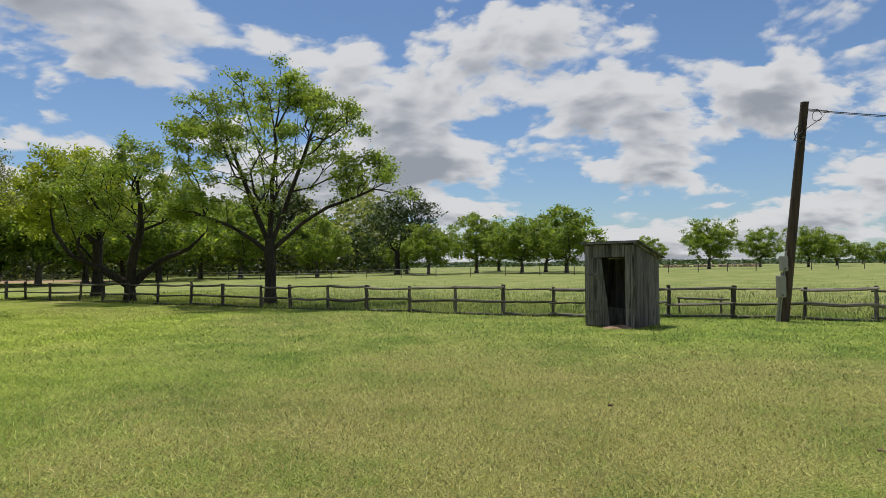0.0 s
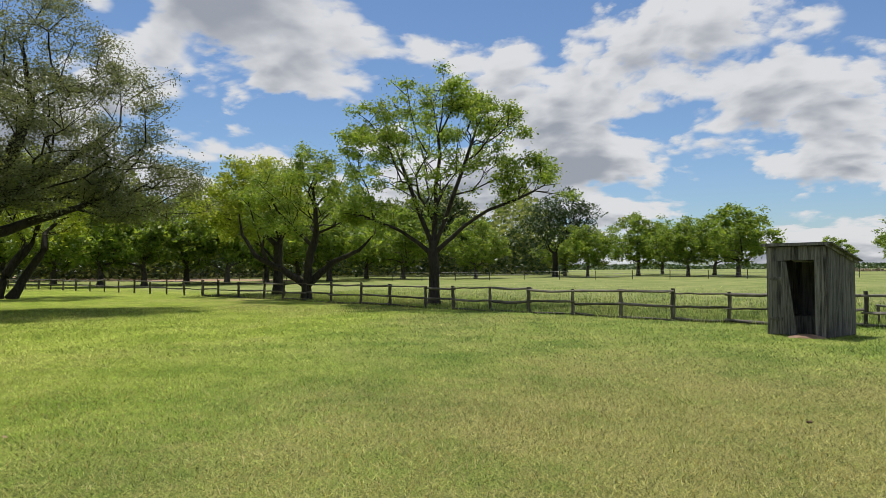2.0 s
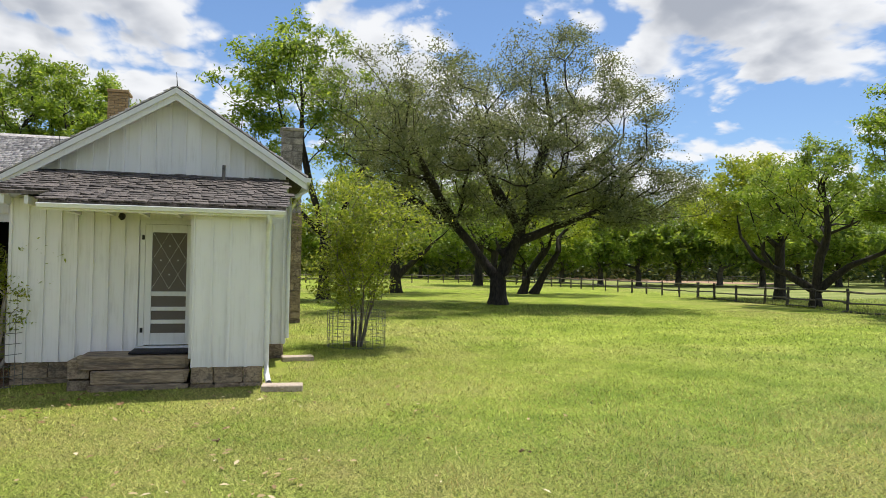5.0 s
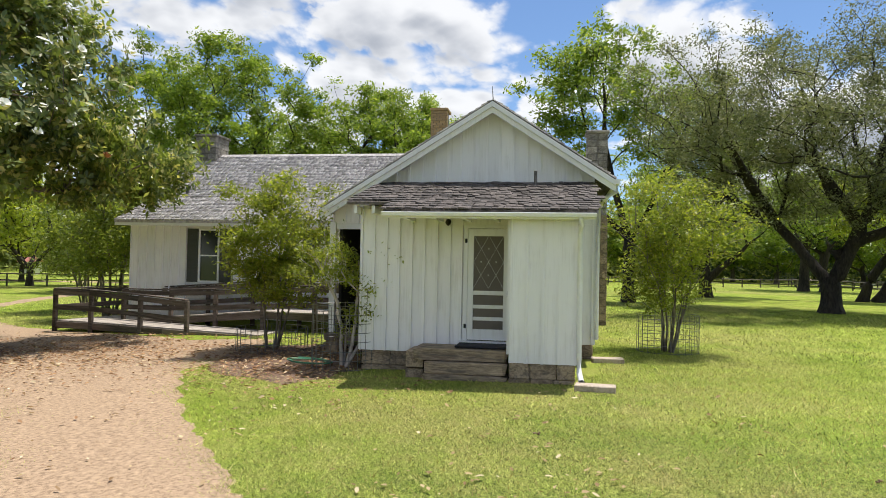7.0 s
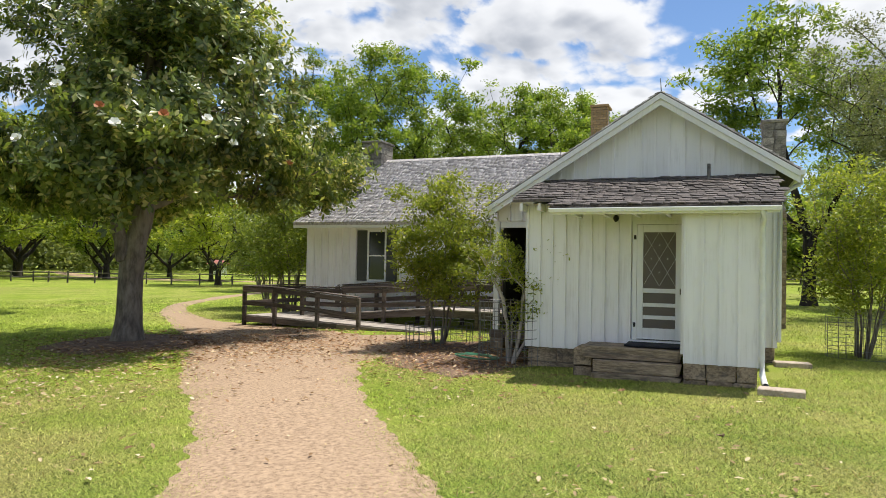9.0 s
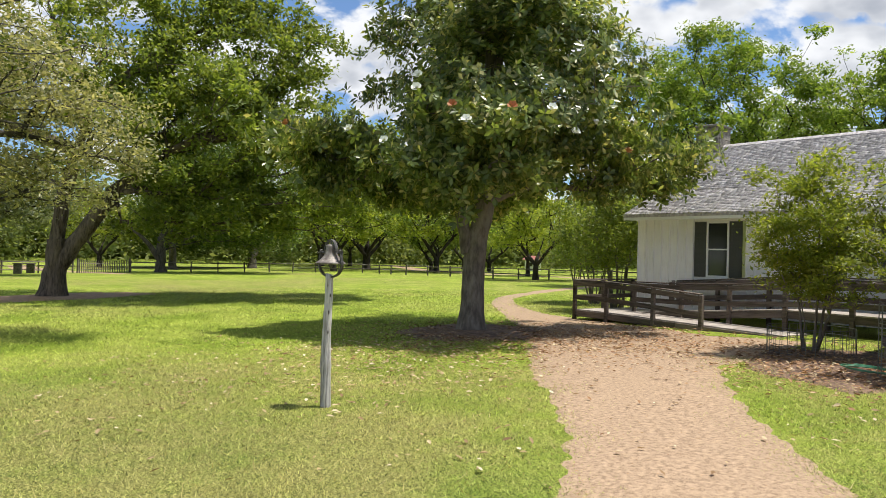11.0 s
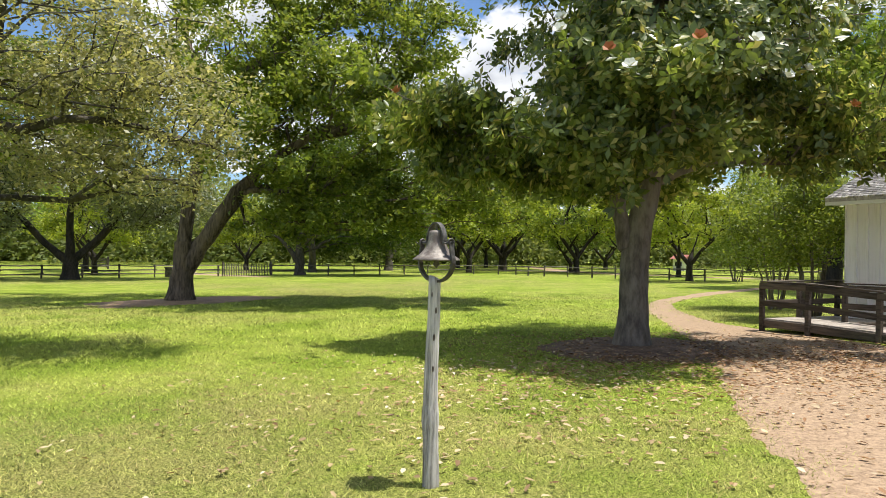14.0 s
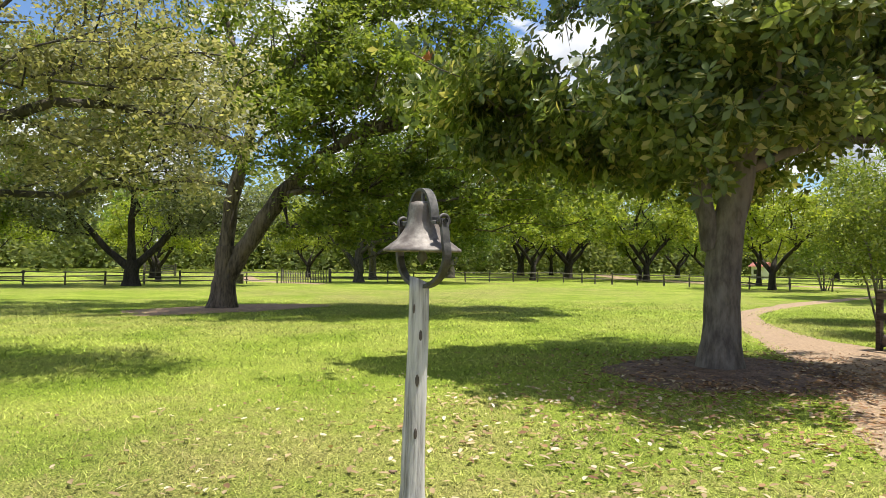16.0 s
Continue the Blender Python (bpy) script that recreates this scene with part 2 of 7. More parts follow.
M_POSTWOOD = rough_stuff("weathered_cedar_post", (0.04, 0.033, 0.027), (0.17, 0.15, 0.125), 22, 0.92, 0.6, (1, 1, 0.15), rand=0.3)
M_SILVERWOOD = rough_stuff("silvered_cedar", (0.11, 0.095, 0.09), (0.66, 0.63, 0.61), 38, 0.9, 0.9, (1, 1, 0.07), third=(0.15, 0.125, 0.115), rand=0.05)
M_DECKWOOD = rough_stuff("brown_deck_wood", (0.045, 0.034, 0.027), (0.165, 0.13, 0.105), 20, 0.85, 0.4, (0.1, 1, 1), rand=0.25)
M_DECKTOP = rough_stuff("sun_bleached_deck", (0.24, 0.20, 0.17), (0.44, 0.39, 0.34), 20, 0.85, 0.4, (0.1, 1, 1), rand=0.2)
M_POLEWOOD = rough_stuff("creosoted_pole", (0.02, 0.013, 0.009), (0.075, 0.05, 0.032), 22, 0.85, 0.5, (1, 1, 0.06))
M_BARK_DARK = rough_stuff("dark_bark", (0.009, 0.007, 0.006), (0.05, 0.04, 0.031), 12, 0.95, 0.9, (1, 1, 0.3), rand=0.1, dist=0.04)
M_BARK_GREY = rough_stuff("grey_bark", (0.085, 0.07, 0.058), (0.25, 0.215, 0.18), 9, 0.9, 0.8, (1, 1, 0.35), third=(0.25, 0.225, 0.195), rand=0.05, dist=0.02)
M_BARK_PALE = rough_stuff("pale_peeling_bark", (0.22, 0.19, 0.165), (0.52, 0.47, 0.42), 14, 0.9, 0.5, (1, 1, 0.3), rand=0.05)
M_BARK_MID = rough_stuff("grey_brown_bark", (0.03, 0.026, 0.022), (0.13, 0.112, 0.092), 12, 0.95, 0.9, (1, 1, 0.3), rand=0.1, dist=0.04)
M_BARK_ELM = rough_stuff("furrowed_bark", (0.03, 0.022, 0.017), (0.20, 0.155, 0.115), 13, 0.95, 1.0, (1, 1, 0.16), rand=0.1, dist=0.06)
M_GRAVEL = rough_stuff("tan_gravel", (0.17, 0.11, 0.066), (0.48, 0.34, 0.216), 150, 0.95, 0.5, third=(0.41, 0.285, 0.178), rand=0.0, dist=0.003)
M_MULCH = rough_stuff("leaf_mulch", (0.07, 0.04, 0.027), (0.30, 0.19, 0.13), 30, 0.95, 0.9, rand=0.1, dist=0.02)
M_IRON = rough_stuff("rusty_iron", (0.04, 0.037, 0.034), (0.15, 0.14, 0.125), 18, 0.55, 0.4, metal=0.4)
M_BELL = rough_stuff("weathered_bell_metal", (0.13, 0.105, 0.09), (0.42, 0.38, 0.33), 16, 0.62, 0.4, third=(0.06, 0.04, 0.034), metal=0.15, rand=0.0)
M_WIRE = plain("galvanised_wire", (0.20, 0.20, 0.19), 0.5, 0.7)
M_BLACK = plain("black_iron", (0.02, 0.02, 0.02), 0.6)
M_MAT = rough_stuff("black_rubber_mat", (0.01, 0.01, 0.013), (0.03, 0.03, 0.04), 60, 0.85, 0.5)
# near-black: the shade inside the porch is put into the colour
M_PORCH_SHADE = plain("porch_shade_dark", (0.03, 0.026, 0.022), 0.9)
M_SCREEN = plain("grey_fly_screen", (0.15, 0.13, 0.11), 0.8)
M_SHUTTER = painted_wood("dark_green_grey_shutter", (0.065, 0.068, 0.062), (0.10, 0.10, 0.09), 0.6)
M_GLASS = material("window_glass", glass_build)
M_BOX = plain("grey_meter_box", (0.30, 0.29, 0.26), 0.5, 0.3)
M_PIPE = plain("white_pipe", (0.78, 0.78, 0.76), 0.35)
M_CONCRETE = rough_stuff("concrete_block", (0.33, 0.26, 0.20), (0.52, 0.43, 0.35), 25, 0.9, 0.3, rand=0.1)
M_DIRT = rough_stuff("bare_earth", (0.22, 0.13, 0.08), (0.42, 0.28, 0.18), 25, 0.95, 0.5)
L_PECAN = leaf_material("pecan_leaf", (0.10, 0.165, 0.028), (0.185, 0.262, 0.048), (0.29, 0.345, 0.08))
L_YELLOW = leaf_material("young_yellow_leaf", (0.16, 0.215, 0.025), (0.26, 0.315, 0.045), (0.37, 0.39, 0.08))
L_OAK = leaf_material("grey_oak_leaf", (0.085, 0.105, 0.052), (0.145, 0.168, 0.09), (0.225, 0.24, 0.15), 0.4)
L_OLIVE = leaf_material("olive_leaf", (0.155, 0.165, 0.085), (0.275, 0.27, 0.145), (0.43, 0.40, 0.26), 0.45)
L_DARK = leaf_material("dark_cedar_leaf", (0.03, 0.06, 0.018), (0.055, 0.09, 0.028), (0.09, 0.13, 0.05), 0.2)
L_ELM = leaf_material("elm_leaf", (0.095, 0.14, 0.026), (0.175, 0.225, 0.046), (0.29, 0.32, 0.085))
L_SHADE = leaf_material("shade_tree_leaf", (0.05, 0.088, 0.016), (0.10, 0.15, 0.026), (0.18, 0.225, 0.05))
L_MAGNOLIA = leaf_material("magnolia_leaf", (0.062, 0.098, 0.027), (0.20, 0.255, 0.068), (0.48, 0.44, 0.20), 0.46, 0.33, 0.6)
# paler and greyer than near leaves: distance haze is mixed into this colour
L_HAZY_WOODS = leaf_material("hazy_far_woods_leaf", (0.12, 0.155, 0.06), (0.19, 0.225, 0.09), (0.26, 0.28, 0.13), 0.45, 0.8, 0.1)
L_BUSH = leaf_material("myrtle_leaf", (0.125, 0.168, 0.024), (0.225, 0.275, 0.045), (0.345, 0.355, 0.085), 0.55)
M_STALK = leaf_material("dry_stalk", (0.30, 0.25, 0.11), (0.46, 0.39, 0.18), (0.60, 0.53, 0.30), 0.3, 0.7, 0.2)
L_PALE = leaf_material("pale_fallen_leaf", (0.20, 0.12, 0.06), (0.44, 0.33, 0.19), (0.68, 0.60, 0.45), 0.15, 0.7, 0.2)
L_FALLEN = leaf_material("fallen_leaf", (0.17, 0.085, 0.045), (0.38, 0.225, 0.115), (0.56, 0.46, 0.30), 0.1, 0.7, 0.2)
M_PETAL = plain("white_petal", (0.82, 0.82, 0.76), 0.5)
M_ORANGE = plain("orange_leaf", (0.42, 0.17, 0.07), 0.6)


# ---- mesh helpers ----
def mesh_of(name, verts, faces, mat):
    """A mesh from numpy arrays: verts n x 3, faces m x k."""
    me = bpy.data.meshes.new(name)
    verts, faces = np.asarray(verts, np.float32), np.asarray(faces, np.int32)
    m, k = faces.shape
    me.vertices.add(len(verts))
    me.vertices.foreach_set("co", verts.ravel())
    me.loops.add(m * k)
    me.loops.foreach_set("vertex_index", faces.ravel())
    me.polygons.add(m)
    me.polygons.foreach_set("loop_start", np.arange(0, m * k, k, dtype=np.int32))
    me.update(calc_edges=True)
    me.materials.append(mat)
    return me


def smooth(me):
    me.polygons.foreach_set("use_smooth", np.ones(len(me.polygons), bool))
    return me


def put(name, me, parent=None, label="", m=None):
    ob = new(name, me)
    if parent:
        ob.parent = parent
    if m is not None:
        ob.matrix_basis = m
    if label:
        ob["label"] = label
    return ob


def part(name, bm, mat, parent=None, label="", m=None):
    me = bpy.data.meshes.new(name)
    bm.to_mesh(me)
    bm.free()
    me.materials.append(mat)
    return put(name, me, parent, label, m)


def thing(name, m, label, category, group="", kind=""):
    ob = new(name)
    ob.empty_display_size = 0.2
    ob.matrix_basis = m
    return tagged(ob, label, category, group, kind)


def block(x0, x1, y0, y1, z0, z1, bevel=0.0, bm=None):
    own = bmesh.new()
    bmesh.ops.create_cube(own, size=1.0, matrix=Matrix.Translation(((x0 + x1) / 2, (y0 + y1) / 2, (z0 + z1) / 2)) @ Matrix.Diagonal((x1 - x0, y1 - y0, z1 - z0, 1)))
    if bevel:
        bmesh.ops.bevel(own, geom=own.edges[:], offset=bevel, segments=1, affect="EDGES")
    if bm is None:
        return own
    me = bpy.data.meshes.new("tmp")
    own.to_mesh(me)
    own.free()
    bm.from_mesh(me)
    bpy.data.meshes.remove(me)
    return bm


def prism(profile, axis, a, b):
    """A convex or concave outline (pairs) pulled along x, y or z from a to b."""
    bm = bmesh.new()
    place = {"x": lambda p, s: (s, p[0], p[1]), "y": lambda p, s: (p[0], s, p[1]), "z": lambda p, s: (p[0], p[1], s)}[axis]
    lo, hi = [bm.verts.new(place(p, a)) for p in profile], [bm.verts.new(place(p, b)) for p in profile]
    n = len(profile)
    bm.faces.new(lo)
    bm.faces.new(hi[::-1])
    for i in range(n):
        bm.faces.new((lo[i], hi[i], hi[(i + 1) % n], lo[(i + 1) % n]))
    bmesh.ops.recalc_face_normals(bm, faces=bm.faces[:])
    return bm


def tube_arrays(points, radii, sides=6):
    """Verts and quads of a tube along points."""
    pts, radii = np.asarray(points, float), np.asarray(radii, float)
    d = np.gradient(pts, axis=0)
    d /= np.linalg.norm(d, axis=1)[:, None] + 1e-9
    ref = np.where(np.abs(d[:, 2:3]) > 0.9, np.array([[1.0, 0, 0]]), np.array([[0, 0, 1.0]]))
    a = np.cross(d, ref)
    a /= np.linalg.norm(a, axis=1)[:, None] + 1e-9
    b = np.cross(d, a)
    th = np.linspace(0, 2 * np.pi, sides, endpoint=False)
    ring = a[:, None] * np.cos(th)[None, :, None] + b[:, None] * np.sin(th)[None, :, None]
    v = (pts[:, None] + ring * radii[:, None, None]).reshape(-1, 3)
    i = np.arange(len(pts) - 1)[:, None] * sides
    j = np.arange(sides)[None]
    k = (j + 1) % sides
    f = np.stack((i + j, i + k, i + sides + k, i + sides + j), -1).reshape(-1, 4)
    return v, f


def tubes(name, runs, mat, sides=6):
    vs, fs, n = [], [], 0
    for pts, rad in runs:
        v, f = tube_arrays(pts, rad if hasattr(rad, "__len__") else [rad] * len(pts), sides)
        vs.append(v)
        fs.append(f + n)
        n += len(v)
    return smooth(mesh_of(name, np.concatenate(vs), np.concatenate(fs), mat))


# ---- ground ----
GY = np.array((-412.0, -62, -22.7, -10.3, -5.15, -1.03, 2.06, 5.15, 31, 412))
GZ = np.array((-3.09, -0.77, -0.35, -0.268, -0.206, -0.052, 0.031, 0.072, 0.103, 0.103))


def land(x, y):
    """Height of the ground: it falls gently past the house and rises over the hay field beyond the fence."""
    x, y = np.asarray(x, float), np.asarray(y, float)
    s = 0.57 * x + 0.82 * y - 20.5
    rise = 0.0115 * np.clip(s - 8, 0, 80) + 0.0035 * np.clip(s - 88, 0, None)
    west = 0.004 * np.clip(-x - 75, 0, None) + 0.006 * np.clip(-y - 75, 0, None)
    return np.interp(y, GY, GZ) + rise + west


def on_land(x, y, up=0.0):
    return (x, y, float(land(x, y)) + up)


def make_ground():
    near = np.arange(-34, 34.1, 0.5)
    far = np.concatenate((np.arange(36, 80, 4), np.arange(84, 200, 14), np.geomspace(215, 2400, 14)))
    axis = np.concatenate((-far[::-1], near, far))
    gx, gy = np.meshgrid(axis - 8, axis + 4)
    z = land(gx, gy)
    v = np.stack((gx, gy, z), -1).reshape(-1, 3)
    n = len(axis)
    i, j = np.meshgrid(np.arange(n - 1), np.arange(n - 1))
    a = (j * n + i).ravel()
    f = np.stack((a, a + 1, a + n + 1, a + n), -1)
    tagged(put("ground", smooth(mesh_of("ground", v, f, M_GROUND))), "mown lawn of green grass with dry straw patches", "ground", kind="structure")


make_ground()


def strip(name, centre, width, mat, label, category, up, seed, wob=0.25):
    """A ribbon of bare ground along a line, with ragged edges, that follows the land."""
    c = np.array(centre, float)
    n = 520
    t = np.linspace(0, len(c) - 1, n)
    cx, cy, w = np.interp(t, range(len(c)), c[:, 0]), np.interp(t, range(len(c)), c[:, 1]), np.interp(t, range(len(c)), width)
    k = np.ones(27) / 27
    cx[13:-13], cy[13:-13] = np.convolve(cx, k, "valid"), np.convolve(cy, k, "valid")
    d = np.stack((np.gradient(cx), np.gradient(cy)), -1)
    d /= np.linalg.norm(d, axis=1)[:, None]
    rng = np.random.default_rng(seed)
    edge = [np.convolve(rng.normal(0, wob, n + 30), np.ones(31) / 10, "valid") + np.convolve(rng.normal(0, wob * 0.45, n + 2), np.ones(3) / 3, "valid") for _ in range(2)]
    m = 13
    v = []
    for q in range(m):
        f = q / (m - 1) * 2 - 1
        e = edge[0] if f < 0 else edge[1]
        off = f * (w / 2 + e * abs(f))
        x, y = cx - d[:, 1] * off, cy + d[:, 0] * off
        v.append(np.stack((x, y, land(x, y) + up * (1 - abs(f) ** 6) - 0.004 * (abs(f) > 0.99)), -1))
    v = np.stack(v, 1).reshape(-1, 3)
    i, j = np.meshgrid(np.arange(m - 1), np.arange(n - 1))
    a = (j * m + i).ravel()
    return tagged(put(name, smooth(mesh_of(name, v, np.stack((a, a + 1, a + m + 1, a + m), -1), mat))), label, category, kind="structure")


PATH = [(26, 9.0), (10.0, 4.2), (3.5, 2.0), (-1.5, -0.3), (-5.7, -1.65), (-8.8, -2.15), (-13.4, -3.25), (-17.0, -3.7), (-19.9, -5.6), (-22.6, -7.5), (-26.2, -9.3), (-32.0, -10.8), (-41.0, -10.6), (-52, -9.0)]
PATHW = [2.2, 2.1, 2.0, 1.9, 1.95, 2.2, 3.2, 4.6, 3.0, 1.5, 0.85, 0.8, 0.9, 0.8]
strip("path", PATH, PATHW, M_GRAVEL, "tan crushed-granite footpath with scattered dry leaves", "path", 0.012, 3, 0.13)
strip("gravel_apron", [(-13.0, -2.2), (-15.2, -1.6), (-17.4, -0.9)], [1.2, 2.4, 2.2], M_GRAVEL, "tan gravel before the ramp", "path", 0.011, 4, 0.12)

# ---- trees ----
def grow(rng, stems, targets, bf=0.35):
    """Joins the targets to the stems, each to the node that makes the shortest way from the root."""
    pos, par, length = [], [], []
    for s in stems:
        last = -1
        if pos and s[0][2] > 0.2:
            last = int(np.argmin([np.linalg.norm(q - s[0]) for q in pos]))
        for i, p in enumerate(s):
            pos.append(np.array(p, float))
            par.append(last)
            length.append(0.0 if last < 0 else length[last] + np.linalg.norm(pos[-1] - pos[last]))
            last = len(pos) - 1
    open_from = [i for i in range(len(pos)) if par[i] >= 0 and pos[i][2] > 0.35 * max(p[2] for p in pos)] or [len(pos) - 1]
    targets = np.asarray(targets, float)
    n = len(targets)
    best, cost = np.zeros(n, int), np.full(n, 1e9)

    def offer(k):
        d = targets - pos[k]
        c = np.linalg.norm(d, axis=1) * (1 + 0.9 * (d[:, 2] < -0.2)) + bf * length[k]
        better = c < cost
        cost[better], best[better] = c[better], k
    for k in open_from:
        offer(k)
    left = np.ones(n, bool)
    tips = []
    for _ in range(n):
        i = int(np.argmin(np.where(left, cost, 1e12)))
        left[i] = False
        k = best[i]
        a, b = pos[k], targets[i]
        span = np.linalg.norm(b - a)
        back = pos[k] - pos[par[k]] if par[k] >= 0 else np.array((0, 0, 1.0))
        back = back / (np.linalg.norm(back) + 1e-6)
        m = max(1, int(span / 0.6))
        last = k
        for q in range(1, m + 1):
            f = q / m
            bend = back * span * 0.25 * f * (1 - f) + rng.normal(0, 0.035 * span / m + 0.012, 3) * (q < m)
            pos.append(a + (b - a) * f + bend)
            par.append(last)
            length.append(length[last] + span / m)
            last = len(pos) - 1
            if q >= m - 1 or q % 2 == 0:
                offer(last)
        tips.append(last)
    return np.array(pos), par, tips


def limbs(pos, par, trunk_r, tip_r, floor_r, flare=0.55, power=2.1):
    n = len(pos)
    kids = [[] for _ in range(n)]
    for i, p in enumerate(par):
        if p >= 0:
            kids[p].append(i)
    w = np.zeros(n)
    for i in range(n - 1, -1, -1):
        w[i] = sum(w[c] for c in kids[i]) if kids[i] else tip_r ** power
    rad = w ** (1 / power)
    roots = [i for i in range(n) if par[i] < 0]
    k = math.log(trunk_r / tip_r) / math.log(max(rad[r] for r in roots) / tip_r)
    rad = np.maximum(tip_r * (rad / tip_r) ** k, floor_r)
    rad = rad * (1 + flare * np.exp(-np.maximum(pos[:, 2], 0) / 0.28))
    runs, todo = [], [(r, -1) for r in roots]
    while todo:
        i, p = todo.pop()
        pts, rr = ([pos[p]], [min(rad[p] * 0.8, rad[i] * 1.25)]) if p >= 0 else ([], [])
        while True:
            pts.append(pos[i])
            rr.append(rad[i])
            if not kids[i]:
                break
            order = sorted(kids[i], key=lambda c: -rad[c])
            todo.extend((c, i) for c in order[1:])
            i = order[0]
        if len(pts) > 1:
            runs.append((np.array(pts), np.array(rr)))
    return runs


def leaf_quads(rng, centres, size, slim=0.42, droop=0.35):
    n = len(centres)
    d = rng.normal(0, 1, (n, 3))
    d[:, 2] = d[:, 2] * 0.6 - droop
    d /= np.linalg.norm(d, axis=1)[:, None]
    s = np.cross(d, rng.normal(0, 1, (n, 3)) * (0.55, 0.55, 0.55) + (0, 0, 0.9))
    s /= np.linalg.norm(s, axis=1)[:, None] + 1e-6
    L = size * rng.uniform(0.6, 1.3, n)[:, None]
    c = np.asarray(centres)
    v = np.stack((c - d * L * 0.5, c + s * L * slim * 0.5, c + d * L * 0.5, c - s * L * slim * 0.5), 1).reshape(-1, 3)
    return v, np.arange(4 * n).reshape(-1, 4)


def rosettes(rng, centres, middle, size, each=8):
    """Whorls of leathery leaves round the ends of twigs, each leaf folded along its rib."""
    c = np.asarray(centres)
    out = c - np.array(middle)
    out /= np.linalg.norm(out, axis=1)[:, None] + 1e-6
    axis = out * 0.7 + (0, 0, 0.5) + rng.normal(0, 0.35, c.shape)
    axis /= np.linalg.norm(axis, axis=1)[:, None]
    e1 = np.cross(axis, rng.normal(0, 1, c.shape))
    e1 /= np.linalg.norm(e1, axis=1)[:, None] + 1e-6
    e2 = np.cross(axis, e1)
    n = len(c)
    quads = []
    for k in range(each):
        a = 2.4 * k + rng.normal(0, 0.25, n)
        lift = rng.uniform(-0.25, 0.75, n)
        d = e1 * np.cos(a)[:, None] + e2 * np.sin(a)[:, None] + axis * lift[:, None]
        d /= np.linalg.norm(d, axis=1)[:, None]
        s = np.cross(axis, d)
        s /= np.linalg.norm(s, axis=1)[:, None] + 1e-6
        up = np.cross(d, s)
        L = size * rng.uniform(0.65, 1.25, n)[:, None]
        b = c + axis * (0.012 * k - 0.04)
        quads.append(np.stack((b + d * L * 0.06, b + d * L * 0.6 + s * L * 0.21 + up * L * 0.05, b + d * L, b + d * L * 0.6 - s * L * 0.21 + up * L * 0.05), 1))
    v = np.concatenate(quads).reshape(-1, 3)
    k = np.arange(len(v) // 4)[:, None] * 4
    return v, np.concatenate((k + np.array([[0, 1, 2]]), k + np.array([[0, 2, 3]])))


def crown_points(rng, n, centre, radii, lump=0.28, shell=0.55, floor=-0.7, size=1.15):
    """Points in a lumpy crown: boughs spread through an ellipsoid, thicker towards its outside, each a flattened clump of points with gaps between."""
    radii = np.array(radii, float)
    want = int(np.clip(2.2 * np.prod(radii / size) ** 0.72, 5, 60))
    seeds, gap = [], 0.62
    while len(seeds) < want:
        for _ in range(60):
            d = rng.normal(0, 1, 3)
            p = d / np.linalg.norm(d) * rng.uniform(0.12, 1) ** shell * rng.uniform(1 - lump, 1.0)
            if p[2] > floor and all(np.linalg.norm(p - q) > gap for q in seeds):
                seeds.append(p)
                break
        else:
            gap *= 0.9
    seeds = np.array(seeds)
    scale = rng.uniform(0.65, 1.3, want)
    pick = rng.choice(want, n, p=scale / scale.sum())
    spread = np.minimum(size, 0.36 * radii) * 0.62
    return np.array(centre) + seeds[pick] * radii * 0.86 + rng.normal(0, 1, (n, 3)) * spread * (1, 1, 0.6) * scale[pick][:, None]


def tree(name, base, label, category, seed, stems, crown, targets, trunk_r, bark, leaf, leaves, size, spread=0.5, bf=0.35, tip_r=0.011, slim=0.42, droop=0.35, sides=7, group="", lump=0.28, shell=0.55, floor=-0.7, bare=0.0, stem=0.7, hollow=0.0, whorl=0, clump=1.15):
    """A tree: stems (lists of points from the root), a crown ellipsoid, limbs grown into it and leaves in clumps at their tips."""
    rng = np.random.default_rng(seed)
    top = thing(name, Matrix.Translation(base), label, category, group)
    pts = np.concatenate([crown_points(rng, int(targets * f), c, r, lump, shell, floor, clump) for f, c, r in crown])
    pos, par, tips = grow(rng, stems, pts, bf)
    floor_r, at = np.zeros(len(pos)), 0
    for i, st in enumerate(stems):
        floor_r[at:at + len(st)] = trunk_r * (np.linspace(1.0, 0.8, len(st)) if i == 0 else np.linspace(stem, stem * 0.16, len(st)))
        at += len(st)
    put("trunk", tubes("trunk", limbs(pos, par, trunk_r, tip_r, floor_r), bark, sides), top)
    tip = pos[tips]
    if hollow:
        deep = np.min([np.linalg.norm((tip - np.array(c)) / np.array(r) + (0, 0, 0.15), axis=1) for _, c, r in crown], axis=0)
        tip = tip[deep > hollow * rng.uniform(0.7, 1.15, len(tip))]
    if bare:
        tip = tip[rng.uniform(0, 1, len(tip)) > bare]
    per = max(1, leaves // len(tip))
    weight = rng.uniform(0.35, 1.65, len(tip))
    c = np.repeat(tip, np.maximum(1, (per * weight).astype(int)), 0)
    c = c + rng.normal(0, spread, c.shape) * (1, 1, 0.65)
    if whorl:
        v, f = rosettes(rng, c[rng.permutation(len(c))[:len(c) // whorl]], crown[0][1], size, whorl)
    else:
        v, f = leaf_quads(rng, c, size, slim, droop)
    put("crown", mesh_of("crown", v, f, leaf), top)
    return top


